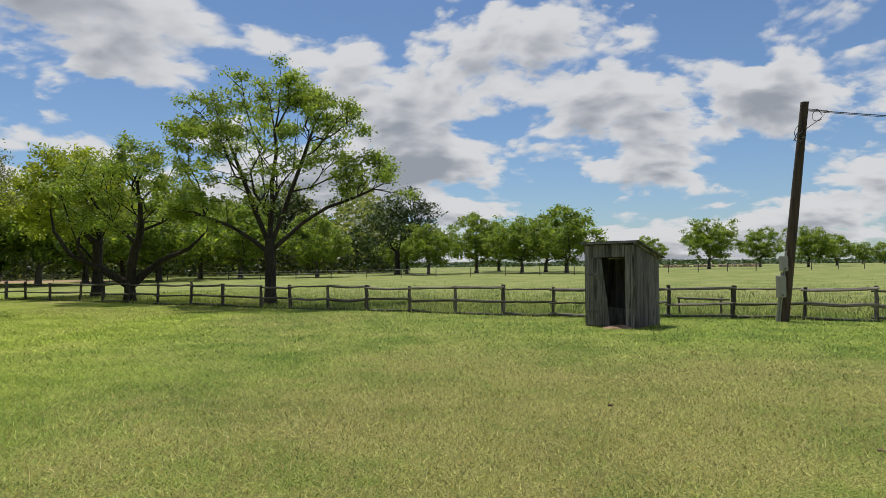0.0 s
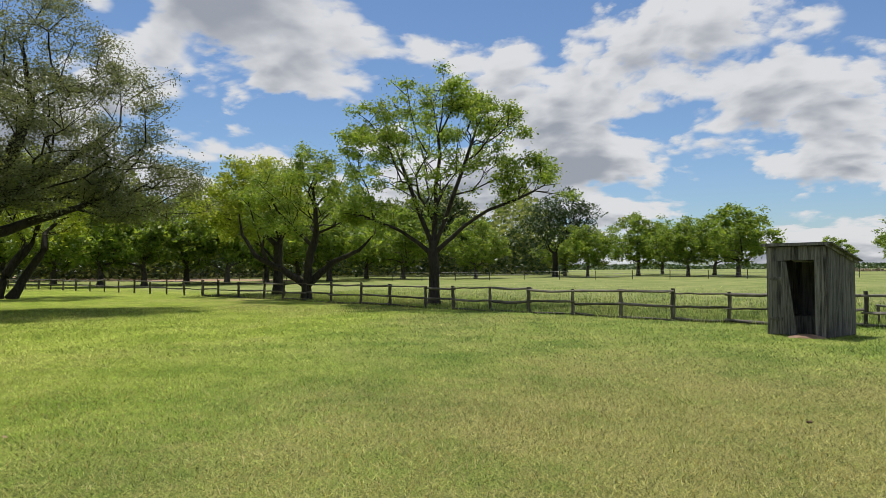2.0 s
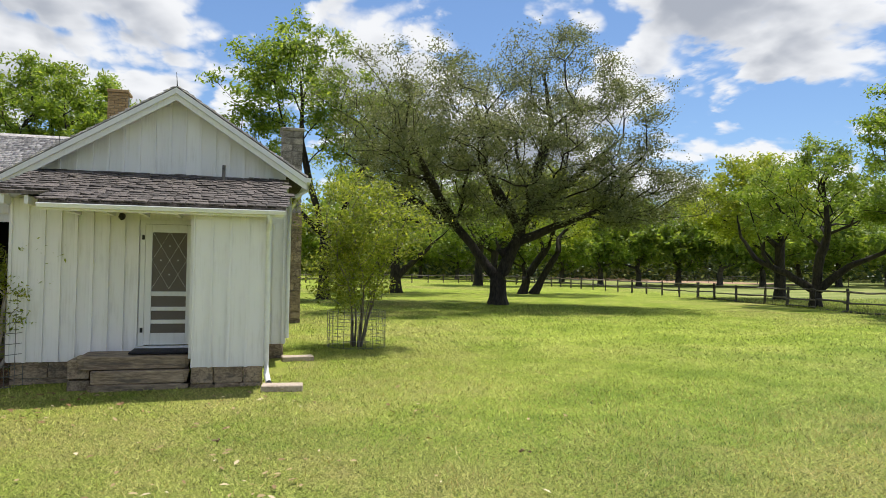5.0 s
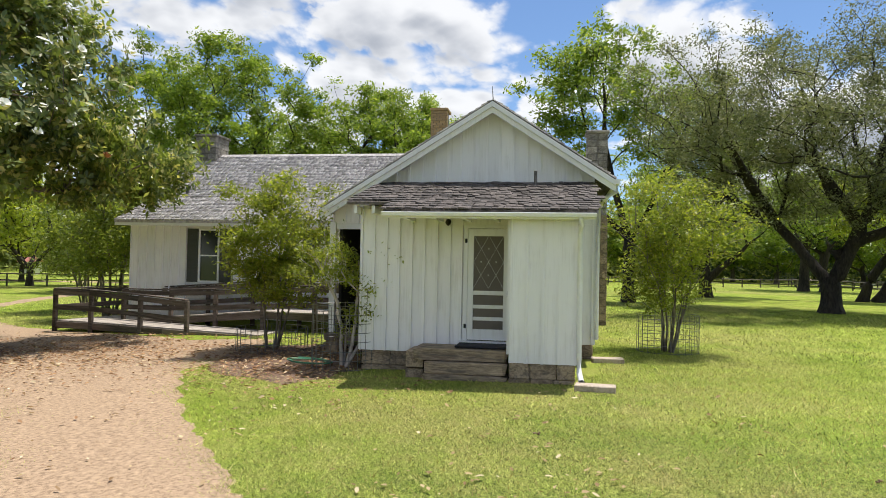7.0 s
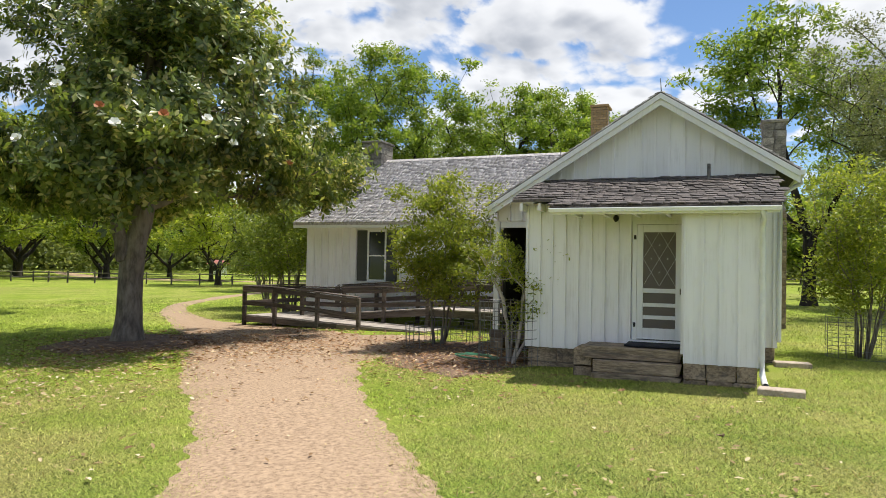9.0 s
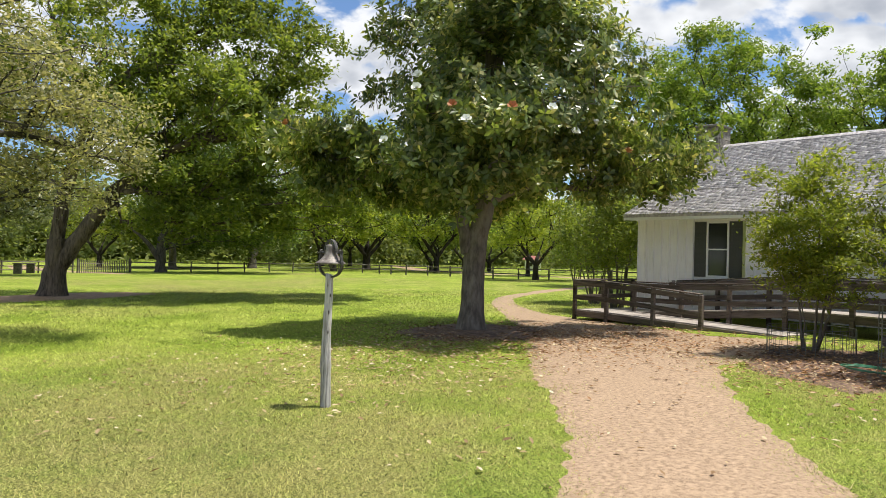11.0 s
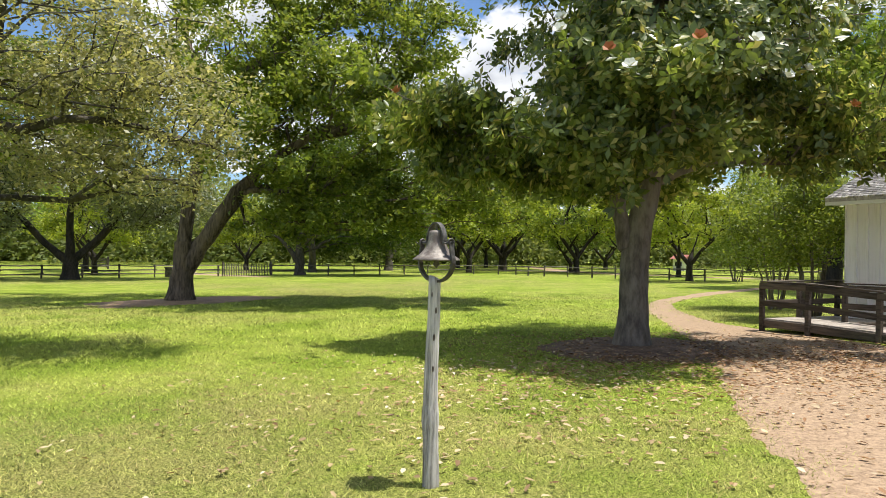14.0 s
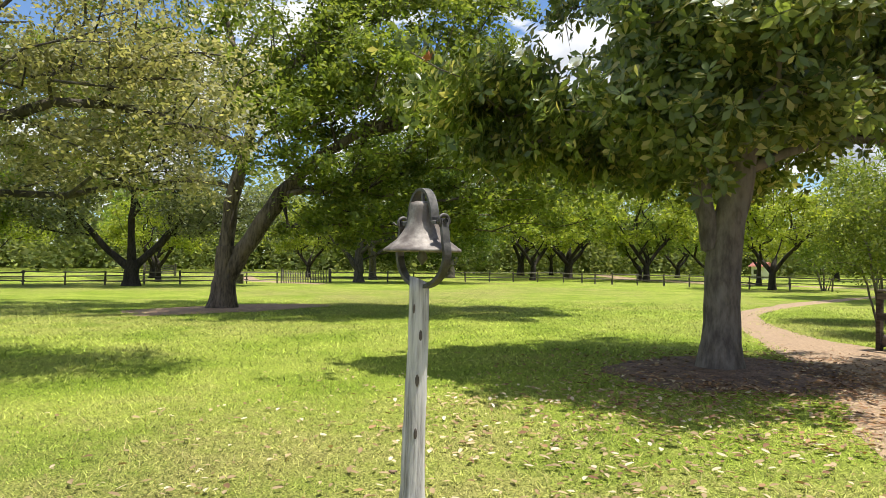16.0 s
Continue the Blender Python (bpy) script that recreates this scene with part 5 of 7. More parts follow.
def stones(parent, x0, x1, y0, y1, z0, z1, courses, length, seed, name="stone", along="x", kit=STONES):
    rng = random.Random(seed)
    ht = (z1 - z0) / courses
    for c in range(courses):
        z = z0 + (c + 0.5) * ht
        a, b = (x0, x1) if along == "x" else (y0, y1)
        s = a
        while s < b - 0.01:
            w = length * rng.uniform(0.65, 1.4)
            e = b if b - s - w < length * 0.4 else s + w
            if along == "x":
                m = pose((s + e) / 2, (y0 + y1) / 2 + rng.uniform(-0.012, 0.012), z) @ Matrix.Diagonal((e - s - 0.008, y1 - y0, ht - 0.008, 1))
            else:
                m = pose((x0 + x1) / 2 + rng.uniform(-0.012, 0.012), (s + e) / 2, z) @ Matrix.Diagonal((x1 - x0, e - s - 0.008, ht - 0.008, 1))
            put(name, kit[rng.randrange(8)], parent, m=m)
            s = e


found = part("foundation", block(-2.5, -1.36, 0.98, 1.2, -0.15, FLOOR), M_MORTAR, house, "rough limestone foundation")
stones(found, 0.0, 0.96, 0.0, 0.2, -0.12, FLOOR - 0.02, 2, 0.42, 1)
stones(found, 0.80, 0.97, 0.2, 2.9, -0.12, FLOOR - 0.02, 2, 0.5, 2, along="y")
stones(found, -2.53, -1.4, 0.93, 1.1, -0.15, FLOOR - 0.02, 2, 0.45, 3)
stones(found, 0.98, 1.36, 2.9, 3.1, -0.12, FLOOR - 0.02, 2, 0.4, 4)
stones(found, 1.2, 1.38, 3.1, 13.2, -0.12, FLOOR - 0.02, 2, 0.6, 5, along="y")
steps = thing("stone_steps", HM, "worn limestone doorstep of two broad courses under the screen door", "steps")
stones(steps, -1.33, -0.03, 0.0, 0.5, -0.08, 0.12, 1, 1.25, 6, "step_stone")
stones(steps, -1.30, -0.03, 0.05, 0.55, 0.12, 0.31, 1, 1.1, 7, "step_stone")
stones(steps, -1.46, -0.03, 0.10, 0.88, 0.31, 0.495, 1, 1.2, 8, "step_stone")
stones(steps, -1.62, -1.32, 0.2, 0.9, -0.1, 0.44, 2, 0.4, 9, "step_stone")
bm = block(-0.86, -0.06, 0.28, 0.80, 0.502, 0.53, 0.008)
mat_ob = part("door_mat", bm, M_MAT, None, m=HM)
tagged(mat_ob, "black rubber mat lying on the stone doorstep", "mat")
for (x, y, r) in ((1.24, -0.42, -6), (1.62, 2.55, 4)):
    p = HM @ Vector((x, y, 0))
    ob = part("splash_block", block(-0.28, 0.28, -0.13, 0.13, -0.02, 0.085, 0.012), M_CONCRETE, None, m=pose(p.x, p.y, float(land(p.x, p.y)), 0, 0, 65 + r))
    tagged(ob, "flat pinkish concrete splash block in the grass", "splash block", "splash blocks")


def chimney(name, x0, x1, y0, y1, z0, z1, mat_core, course, length, seed, cap=True, label="", kit=GREYSTONES):
    core = part(name, block(x0 + 0.05, x1 - 0.05, y0 + 0.05, y1 - 0.05, z0, z1 - 0.03), mat_core, house, label)
    n = int((z1 - z0) / course)
    stones(core, x0, x1, y0, y0 + 0.16, z0, z1, n, length, seed, kit=kit)
    stones(core, x1 - 0.16, x1, y0 + 0.16, y1, z0, z1, n, length, seed + 1, along="y", kit=kit)
    stones(core, x0, x0 + 0.16, y0 + 0.16, y1, z0, z1, n, length, seed + 2, along="y", kit=kit)
    if cap:
        part("chimney_cap", block(x0 - 0.05, x1 + 0.05, y0 - 0.05, y1 + 0.05, z1, z1 + 0.09, 0.02), M_CHIMNEY, core)
    return core


chimney("stone_chimney", 1.40, 2.18, 11.0, 12.0, 0.0, 3.4, M_MORTAR, 0.21, 0.36, 50, False, "tall rough limestone chimney on the side wall", STONES)
chimney("stone_chimney", 1.55, 2.16, 11.1, 11.9, 3.4, 5.9, M_MORTAR, 0.2, 0.32, 55, True, "tall rough limestone chimney on the side wall")
part("flashing", prism([(11.0, 3.45), (11.9, 3.45), (11.9, 3.52), (11.0, 4.0)], "x", 1.50, 1.56), M_BOX, house, "dull metal roof flashing")
chimney("stone_chimney", -12.2, -11.42, 12.7, 13.7, 3.6, 6.25, M_MORTAR, 0.2, 0.34, 60, True, "square limestone chimney at the end of the wing")


def brick_chimney():
    core = part("brick_chimney", block(-3.40, -2.95, 11.83, 12.4, 4.0, 6.86), M_MORTAR, house, "slim buff brick chimney")
    bm = bmesh.new()
    bmesh.ops.create_cube(bm, size=1.0)
    me = bpy.data.meshes.new("brick")
    bm.to_mesh(me)
    bm.free()
    me.materials.append(M_YELLOWBRICK)
    for r in range(20):
        z = 5.3 + r * 0.078
        off = 0.0 if r % 2 else 0.1
        for k in range(4):
            a, b = max(-3.45, -3.55 + off + k * 0.2), min(-2.9, -3.36 + off + k * 0.2)
            if b - a > 0.03:
                put("brick", me, core, m=pose((a + b) / 2, 11.84, z) @ Matrix.Diagonal((b - a - 0.008, 0.1, 0.068, 1)))
            y0, y1 = 11.9 + off * 0.6 + k * 0.16, 12.05 + off * 0.6 + k * 0.16
            put("brick", me, core, m=pose(-3.41, (y0 + y1) / 2, z) @ Matrix.Diagonal((0.1, y1 - y0 - 0.008, 0.068, 1)))
    part("chimney_cap", block(-3.47, -2.88, 11.75, 12.5, 6.84, 6.92, 0.01), M_YELLOWBRICK, core)


brick_chimney()

# ---- the wing ----
WW, WU0 = 8.6, -11.9
wing = slab_wall("wing_wall", [(WU0, 0.1), (-10.07, 0.1), (-10.07, 2.95), (WU0, 2.95)], "y", WW, WW + 0.14)
siding(wing, (WU0, -10.1), 2.95, 0.25, WW, width=0.26)
wing2 = slab_wall("wing_wall", [(-8.62, 0.1), (-3.75, 0.1), (-3.75, 2.95), (-8.62, 2.95)], "y", WW, WW + 0.14)
siding(wing2, (-8.58, -6.55), 2.95, 0.25, WW, width=0.26)
siding(wing2, (-5.0, -3.75), 2.95, 0.25, WW, width=0.26)
part("wing_panel", block(-10.07, -8.62, WW, WW + 0.14, 0.1, 1.14), M_WHITE, wing)
part("wing_panel", block(-10.07, -8.62, WW, WW + 0.14, 2.72, 2.95), M_WHITE, wing)
wing3 = slab_wall("wing_end_wall", [(WW + 0.15, 0.1), (17.6, 0.1), (17.6, 3.0), (13.2, 5.45), (10.1, 3.66), (WW + 0.15, 2.98)], "x", WU0, WU0 + 0.14)
wprof = [(8.12, 2.93), (10.1, 3.80), (13.2, 5.62), (18.2, 2.95), (18.2, 2.87), (13.2, 5.52), (10.1, 3.71), (8.12, 2.86)]
wroof = part("wing_roof", prism(wprof, "x", WU0 - 0.25, -2.4), M_SHINGLES, house)
for (p, q, sd) in (((8.12, 2.93), (10.1, 3.80), 41), ((10.1, 3.80), (13.2, 5.62), 42)):
    up = Vector((0, q[0] - p[0], q[1] - p[1]))
    ln = up.length
    up.normalize()
    ob = shingle_rows("shingles", (WU0 - 0.25, p[0], p[1] + 0.002), (1, 0, 0), up, Vector((0, -up.z, up.y)), 9.8, ln, 0.135, 0.15, M_SHINGLES, wroof, sd)
    ob["kind"] = "stuff"
part("ridge_cap", prism([(13.05, 5.57), (13.2, 5.67), (13.35, 5.57), (13.2, 5.64)], "x", WU0 - 0.25, -2.4), M_SHINGLES, wroof)
part("fascia", block(WU0 - 0.25, -3.9, 8.13, 8.16, 2.78, 2.87), M_TRIM, wroof)
part("eave_soffit", block(WU0 - 0.25, -3.9, 8.16, WW, 2.80, 2.83), M_TRIM, wroof)
put("roof_vent_pipe", tubes("roof_vent_pipe", [([(-11.1, 10.3, 3.85), (-11.1, 10.3, 4.2)], 0.06)], M_IRON, 8), wroof)


def wing_window(name, a, b, z0, z1, shut):
    w = part(name, block(a, a + 0.05, WW - 0.03, WW + 0.05, z0, z1), M_TRIM, house, "white sash window with dark shutters")
    for x0, x1, y0, y1, q0, q1 in ((b - 0.05, b, WW - 0.03, WW + 0.05, z0, z1), (a + 0.05, b - 0.05, WW - 0.03, WW + 0.05, z1 - 0.05, z1), (a + 0.05, b - 0.05, WW - 0.03, WW + 0.05, z0, z0 + 0.05), (a + 0.05, b - 0.05, WW - 0.015, WW + 0.05, (z0 + z1) / 2 - 0.02, (z0 + z1) / 2 + 0.02)):
        part("window_frame", block(x0, x1, y0, y1, q0, q1), M_TRIM, w)
    part("pane", block(a + 0.05, b - 0.05, WW + 0.01, WW + 0.02, z0 + 0.05, (z0 + z1) / 2), M_GLASS, w)
    part("pane", block(a + 0.05, b - 0.05, WW + 0.005, WW + 0.015, (z0 + z1) / 2, z1 - 0.05), M_GLASS, w)
    part("window_sill", block(a - 0.03, b + 0.03, WW - 0.07, WW + 0.02, z0 - 0.04, z0), M_TRIM, w)
    for x0, x1 in ((a - shut, a - 0.01), (b + 0.01, b + shut)):
        s = part("shutter", block(x0, x1, WW - 0.02, WW + 0.02, z0, z1), M_SHUTTER, w, "dark louvred shutter")
        for k in range(18):
            z = z0 + 0.06 + k * (z1 - z0 - 0.1) / 18
            part("slat", block(x0 + 0.03, x1 - 0.03, WW - 0.035, WW - 0.022, z, z + 0.05), M_SHUTTER, s)


wing_window("window_unit", -9.72, -9.07, 1.15, 2.72, 0.36)
wing_window("window_unit", -6.1, -5.4, 1.15, 2.72, 0.4)

# ---- the ramp ----
RM = pose(-21.37, -5.59, 0, 0, 0, 56.1)
ramp = thing("wheelchair_ramp", RM, "brown wooden ramp with two-bar railings up to the cottage porch", "ramp")


def gz(s, q):
    p = RM @ Vector((s, q, 0))
    return float(land(p.x, p.y))


def beam(name, a, b, w, h, mat, parent, label=""):
    """A straight timber from a to b, w wide and h high, its top edge through the points."""
    a, b = Vector(a), Vector(b)
    d = b - a
    ln = d.length
    m = Matrix.Translation(a) @ d.to_track_quat("X", "Z").to_matrix().to_4x4()
    return part(name, block(0, ln, -w / 2, w / 2, -h, 0, 0.006), mat, parent, label, m)


def rail_line(parent, pts, q_post, base):
    """Posts at the points with a cap, a hand rail and a lower bar between them."""
    for s, q, z in pts:
        part("post", block(s - 0.05, s + 0.05, q - 0.05, q + 0.05, base(s, q), z - 0.01, 0.008), M_DECKWOOD, parent)
    for a, b in zip(pts, pts[1:]):
        beam("rail_cap", (a[0], a[1], a[2] + 0.03), (b[0], b[1], b[2] + 0.03), 0.14, 0.035, M_DECKWOOD, parent)
        for drop, hgt in ((0.02, 0.13), (0.42, 0.13)):
            beam("rail", (a[0], a[1] - 0.065, a[2] - drop), (b[0], b[1] - 0.065, b[2] - drop), 0.03, hgt, M_DECKWOOD, parent)


def lower(s):
    return float(np.interp(s, (0.0, 1.3, 6.3), (0.10, 0.10, gz(6.3, 0.5) + 0.03)))


def upper(s):
    return float(np.interp(s, (0.0, 1.3, 5.6, 8.6), (0.10, 0.10, 0.50, 0.50)))


# lower flight, landing, upper flight and platform: deck boards across, stringers along
for i in range(45):
    s = i * 0.14
    a, b = lower(s), lower(s + 0.135)
    part("deck_board", prism([(s, a - 0.03), (s + 0.135, b - 0.03), (s + 0.135, b), (s, a)], "y", 0.06, 1.14), M_DECKTOP, ramp)
for i in range(62):
    s = i * 0.14
    a, b = upper(s), upper(s + 0.135)
    part("deck_board", prism([(s, a - 0.03), (s + 0.135, b - 0.03), (s + 0.135, b), (s, a)], "y", 1.16, 2.5), M_DECKTOP, ramp)
for q, fn, end in ((0.03, lower, 6.3), (1.10, lower, 6.2), (1.19, upper, 8.6), (2.5, upper, 8.6)):
    stops = [0.0, 1.3, 3.5, end] if fn is lower else [0.0, 1.3, 5.6, end]
    for a, b in zip(stops, stops[1:]):
        beam("stringer", (a, q, fn(a) - 0.032), (b, q, fn(b) - 0.032), 0.05, 0.17, M_DECKWOOD, ramp)
beam("stringer", (0.0, 0.03, 0.07), (0.0, 2.5, 0.07), 0.05, 0.2, M_DECKWOOD, ramp)
g0 = lambda s, q: gz(s, q) - 0.03
rail_line(ramp, [(0.0, 0.0, 0.94), (1.22, 0.0, 0.94), (2.82, 0.0, 0.86), (4.25, 0.0, 0.77)], 0, g0)
rail_line(ramp, [(1.22, 1.15, 0.94), (2.82, 1.15, 0.96), (4.25, 1.15, 1.02), (5.7, 1.15, 1.12), (7.2, 1.15, 1.18), (8.5, 1.15, 1.18)], 0, g0)
rail_line(ramp, [(0.0, 2.5, 0.96), (1.3, 2.5, 0.96), (3.0, 2.5, 1.08), (4.5, 2.5, 1.2), (6.0, 2.5, 1.26), (7.4, 2.5, 1.26)], 0, g0)
rail_line(ramp, [(0.0, 2.5, 0.96), (0.0, 1.2, 0.95), (0.0, 0.0, 0.94)], 0, g0)
part("white_post", block(8.55, 8.63, 1.0, 1.08, gz(8.6, 1.0), 0.72), M_WHITE, ramp, "short white post at the ramp")

# ---- the privy ----
OM = pose(4.47, 18.75, float(land(5, 18.5)), 0, 0, -43)
privy = thing("outhouse", OM, "weathered grey plank outhouse with its door ajar", "outhouse")
PW, PD = 1.45, 1.38        # front width, depth


def ptop(y):
    return 2.22 - 0.37 * y / PD


def privy_build():
    rng = random.Random(5)
    # front: boards left and right of the doorway
    x = 0.0
    for w in (0.12, 0.11):
        part("plank", prism([(x + 0.004, 0.0), (x + w - 0.004, rng.uniform(0, 0.03)), (x + w - 0.004, 2.17), (x + 0.004, 2.18)], "y", -0.025, 0.0), M_GREYWOOD, privy)
        x += w
    x = 1.17
    for w in (0.15, 0.13):
        part("plank", prism([(x + 0.004, rng.uniform(0, 0.03)), (x + w - 0.004, rng.uniform(0, 0.03)), (x + w - 0.004, 2.17), (x + 0.004, 2.17)], "y", -0.025, 0.0), M_GREYWOOD, privy)
        x += w
    x = 0.235
    for w in (0.19, 0.17, 0.2, 0.18, 0.19):
        part("plank", block(x + 0.004, x + w - 0.004, -0.025, 0.0, 1.84 + rng.uniform(0, 0.02), 2.19), M_GREYWOOD, privy)
        x += w
    for y, b in ((0.0, -1), (PD, 1)):
        for xx in (0.02, PW - 0.07):
            part("corner_stud", block(xx, xx + 0.05, y + 0.004 if b < 0 else y - 0.054, y + 0.054 if b < 0 else y - 0.004, 0.0, ptop(y) - 0.06), M_GREYWOOD, privy)
    # sides and back, board by board, with thin gaps
    for face in ("right", "left"):
        y = 0.0
        while y < PD - 0.02:
            w = min(rng.uniform(0.11, 0.17), PD - y)
            if PD - y - w < 0.05:
                w = PD - y
            prof = [(y + 0.004, rng.uniform(0, 0.04)), (y + w - 0.004, rng.uniform(0, 0.04)), (y + w - 0.004, ptop(y + w) - 0.03), (y + 0.004, ptop(y) - 0.03)]
            x0 = PW if face == "right" else -0.025
            part("plank", prism(prof, "x", x0, x0 + 0.025), M_GREYWOOD, privy)
            y += w
    x = 0.0
    while x < PW - 0.02:
        w = min(rng.uniform(0.12, 0.18), PW - x)
        part("plank", block(x + 0.003, x + w, PD, PD + 0.022, 0.02, ptop(PD) - 0.03), M_GREYWOOD, privy)
        x += w
    # sloping roof of boards
    x = -0.09
    while x < PW + 0.08:
        w = 0.19
        part("roof_board", prism([(-0.10, ptop(-0.10)), (PD + 0.12, ptop(PD + 0.12)), (PD + 0.12, ptop(PD + 0.12) + 0.03), (-0.10, ptop(-0.10) + 0.03)], "x", x, x + w - 0.006), M_GREYWOOD, privy)
        x += w
    part("eave_trim", block(-0.1, PW + 0.1, -0.122, -0.102, 2.205, 2.265), M_GREYWOOD, privy)
    part("side_trim", prism([(-0.14, ptop(-0.14) - 0.07), (PD + 0.12, ptop(PD + 0.12) - 0.07), (PD + 0.12, ptop(PD + 0.12) - 0.004), (-0.14, ptop(-0.14) - 0.004)], "x", PW + 0.04, PW + 0.065), M_GREYWOOD, privy)
    part("bench", block(0.02, PW - 0.02, 0.72, PD - 0.06, 0.0, 0.45), M_GREYWOOD, privy)
    # the door leans into the opening on a broken hinge
    door = part("door", block(0.0, 0.125, -0.05, -0.028, 0.0, 1.80), M_GREYWOOD, privy, "sagging plank door", m=pose(0.14, 0.0, 0.03, 0, 0, 0))
    part("plank", prism([(0.13, 0.0), (0.60, 0.0), (0.36, 1.79), (0.13, 1.80)], "y", -0.052, -0.03), M_GREYWOOD, door)
    for z in (0.32, 1.32):
        part("batten", block(0.0, 0.26, -0.075, -0.054, z, z + 0.09), M_GREYWOOD, door)
        part("hinge", block(-0.04, 0.16, -0.09, -0.077, z + 0.02, z + 0.06), M_IRON, door, "rusty strap hinge")


privy_build()


def mound(name, centre, rx, ry, high, mat, label, category, seed, m=10):
    """A low uneven patch of loose ground."""
    rng = np.random.default_rng(seed)
    k = 26
    th = np.linspace(0, 2 * np.pi, k, endpoint=False)
    edge = 1 + np.convolve(np.tile(rng.normal(0, 0.2, k), 3), np.ones(3) / 3, "same")[k:2 * k]
    v = [(centre[0], centre[1], float(land(*centre)) + high)]
    for r in range(1, m + 1):
        f = r / m
        x, y = centre[0] + np.cos(th) * rx * f * (1 + (edge - 1) * f), centre[1] + np.sin(th) * ry * f * (1 + (edge - 1) * f)
        z = land(x, y) + high * (1 - f * f) + rng.normal(0, high * 0.06, k) + (0.004 if r < m else -0.01)
        v += list(zip(x, y, z))
    f = [(0, 1 + j, 1 + (j + 1) % k) for j in range(k)]
    f += [(1 + (r - 1) * k + j, 1 + r * k + j, 1 + r * k + (j + 1) % k) for r in range(1, m) for j in range(k)]
    f += [(1 + (r - 1) * k + j, 1 + r * k + (j + 1) % k, 1 + (r - 1) * k + (j + 1) % k) for r in range(1, m) for j in range(k)]
    return tagged(put(name, smooth(mesh_of(name, v, f, mat))), label, category, kind="structure")


mound("bare_earth", (5.15, 17.95), 0.5, 0.3, 0.07, M_DIRT, "patch of bare reddish earth at the outhouse door", "ground", 1)
mound("mulch_bed", (-16.7, -7.0), 2.2, 1.8, 0.05, M_MULCH, "brown leaf mulch ring round the magnolia trunk", "ground", 2)
mound("mulch_bed", (-13.7, 0.3), 2.6, 1.5, 0.025, M_MULCH, "leaf-strewn bare bed under the shrubs by the cottage", "ground", 3)
mound("mulch_bed", (-20.0, -24.9), 4.0, 2.2, 0.04, M_DIRT, "bare ground round the elm's roots", "ground", 4)

# ---- utility pole ----
PX, PY = 10.17, 19.45
pz = float(land(PX, PY))
upole = thing("utility_pole", pose(PX, PY, pz), "leaning brown timber utility pole with meter boxes and wires", "utility pole")
LEANX = 0.62


def pole_at(z):
    return Vector((0.12 + LEANX * z / 6.2, -0.25 * z / 6.2, z))


put("pole", tubes("pole", [([pole_at(z) for z in (-0.2, 1, 2.5, 4, 5.2, 6.2)], [0.15, 0.145, 0.135, 0.125, 0.115, 0.11])], M_POLEWOOD, 14), upole)
part("pole_top", block(-0.09, 0.09, -0.09, 0.09, 0, 0.015), M_POLEWOOD, upole, m=Matrix.Translation(pole_at(6.195)))
cond = put("conduit", tubes("conduit", [([pole_at(z) + Vector((-0.16, -0.07, 0)) for z in (-0.1, 0.9, 1.7, 2.0)], 0.035)], M_BOX, 8), upole, "grey metal conduit")
put("conduit", tubes("conduit", [([pole_at(z) + Vector((-0.23, -0.07, 0)) for z in (-0.1, 0.9, 1.4)], 0.03)], M_BOX, 8), upole)
for z0, z1, w, label in ((1.42, 1.86, 0.16, "upper grey meter box"), (0.68, 1.30, 0.20, "lower grey switch box")):
    c = pole_at(z0) + Vector((-0.22, -0.10, 0))
    b = part("meter_box", block(-w / 2, w / 2, -0.13, 0.04, 0, z1 - z0, 0.012), M_BOX, upole, label, Matrix.Translation(c))
    part("box_lid", block(-w / 2 - 0.01, w / 2 + 0.01, -0.145, -0.131, 0.02, z1 - z0 - 0.02, 0.004), M_BOX, b)
    part("latch", block(-0.02, 0.02, -0.16, -0.146, 0.05, 0.10), M_IRON, b)
tip = pole_at(6.0)


def sag(a, b, drop, n=24):
    a, b = Vector(a), Vector(b)
    return [a + (b - a) * (i / n) + Vector((0, 0, -4 * drop * (i / n) * (1 - i / n))) for i in range(n + 1)]


put("power_line", tubes("power_line", [(sag(tip, (38, -3, 6.2), 1.0, 40), 0.014)], M_BLACK, 5), upole, "black overhead power line")
put("power_line", tubes("power_line", [(sag(tip + Vector((0.0, 0, -0.03)), (38, -3.05, 6.2), 1.05, 40), 0.009)], M_BLACK, 5), upole)
for k, (dx, dz, r) in enumerate(((-0.18, -0.75, 0.16), (-0.22, -0.9, 0.11), (0.32, -0.28, 0.14))):
    c = pole_at(5.9) + Vector((dx, -0.12, dz + 0.2))
    put("wire_loop", tubes("wire_loop", [([c + Vector((r * math.cos(t * 0.5), 0.05 * math.sin(t), r * 1.2 * math.sin(t * 0.5))) for t in range(12)], 0.01)], M_BLACK, 5), upole)
put("wire_loop", tubes("wire_loop", [([tip + Vector((0.05, -0.1, 0)), tip + Vector((0.5, -0.3, -0.10)), tip + Vector((0.35, -0.2, -0.3)), pole_at(5.3) + Vector((-0.12, -0.1, 0)), pole_at(5.0) + Vector((-0.25, -0.1, 0.1)), pole_at(5.6) + Vector((-0.1, -0.13, 0))], 0.01)], M_BLACK, 5), upole)
bar = thing("loose_rail", pose(*on_land(9.0, 22.2)), "short weathered timber rail on low stakes behind the fence", "rail")
put("rail", RAILS[2], bar, m=pose(-0.75, 0.0, 0.58, 0, 2, -20) @ Matrix.Diagonal((1.6, 0.9, 0.9, 1)))
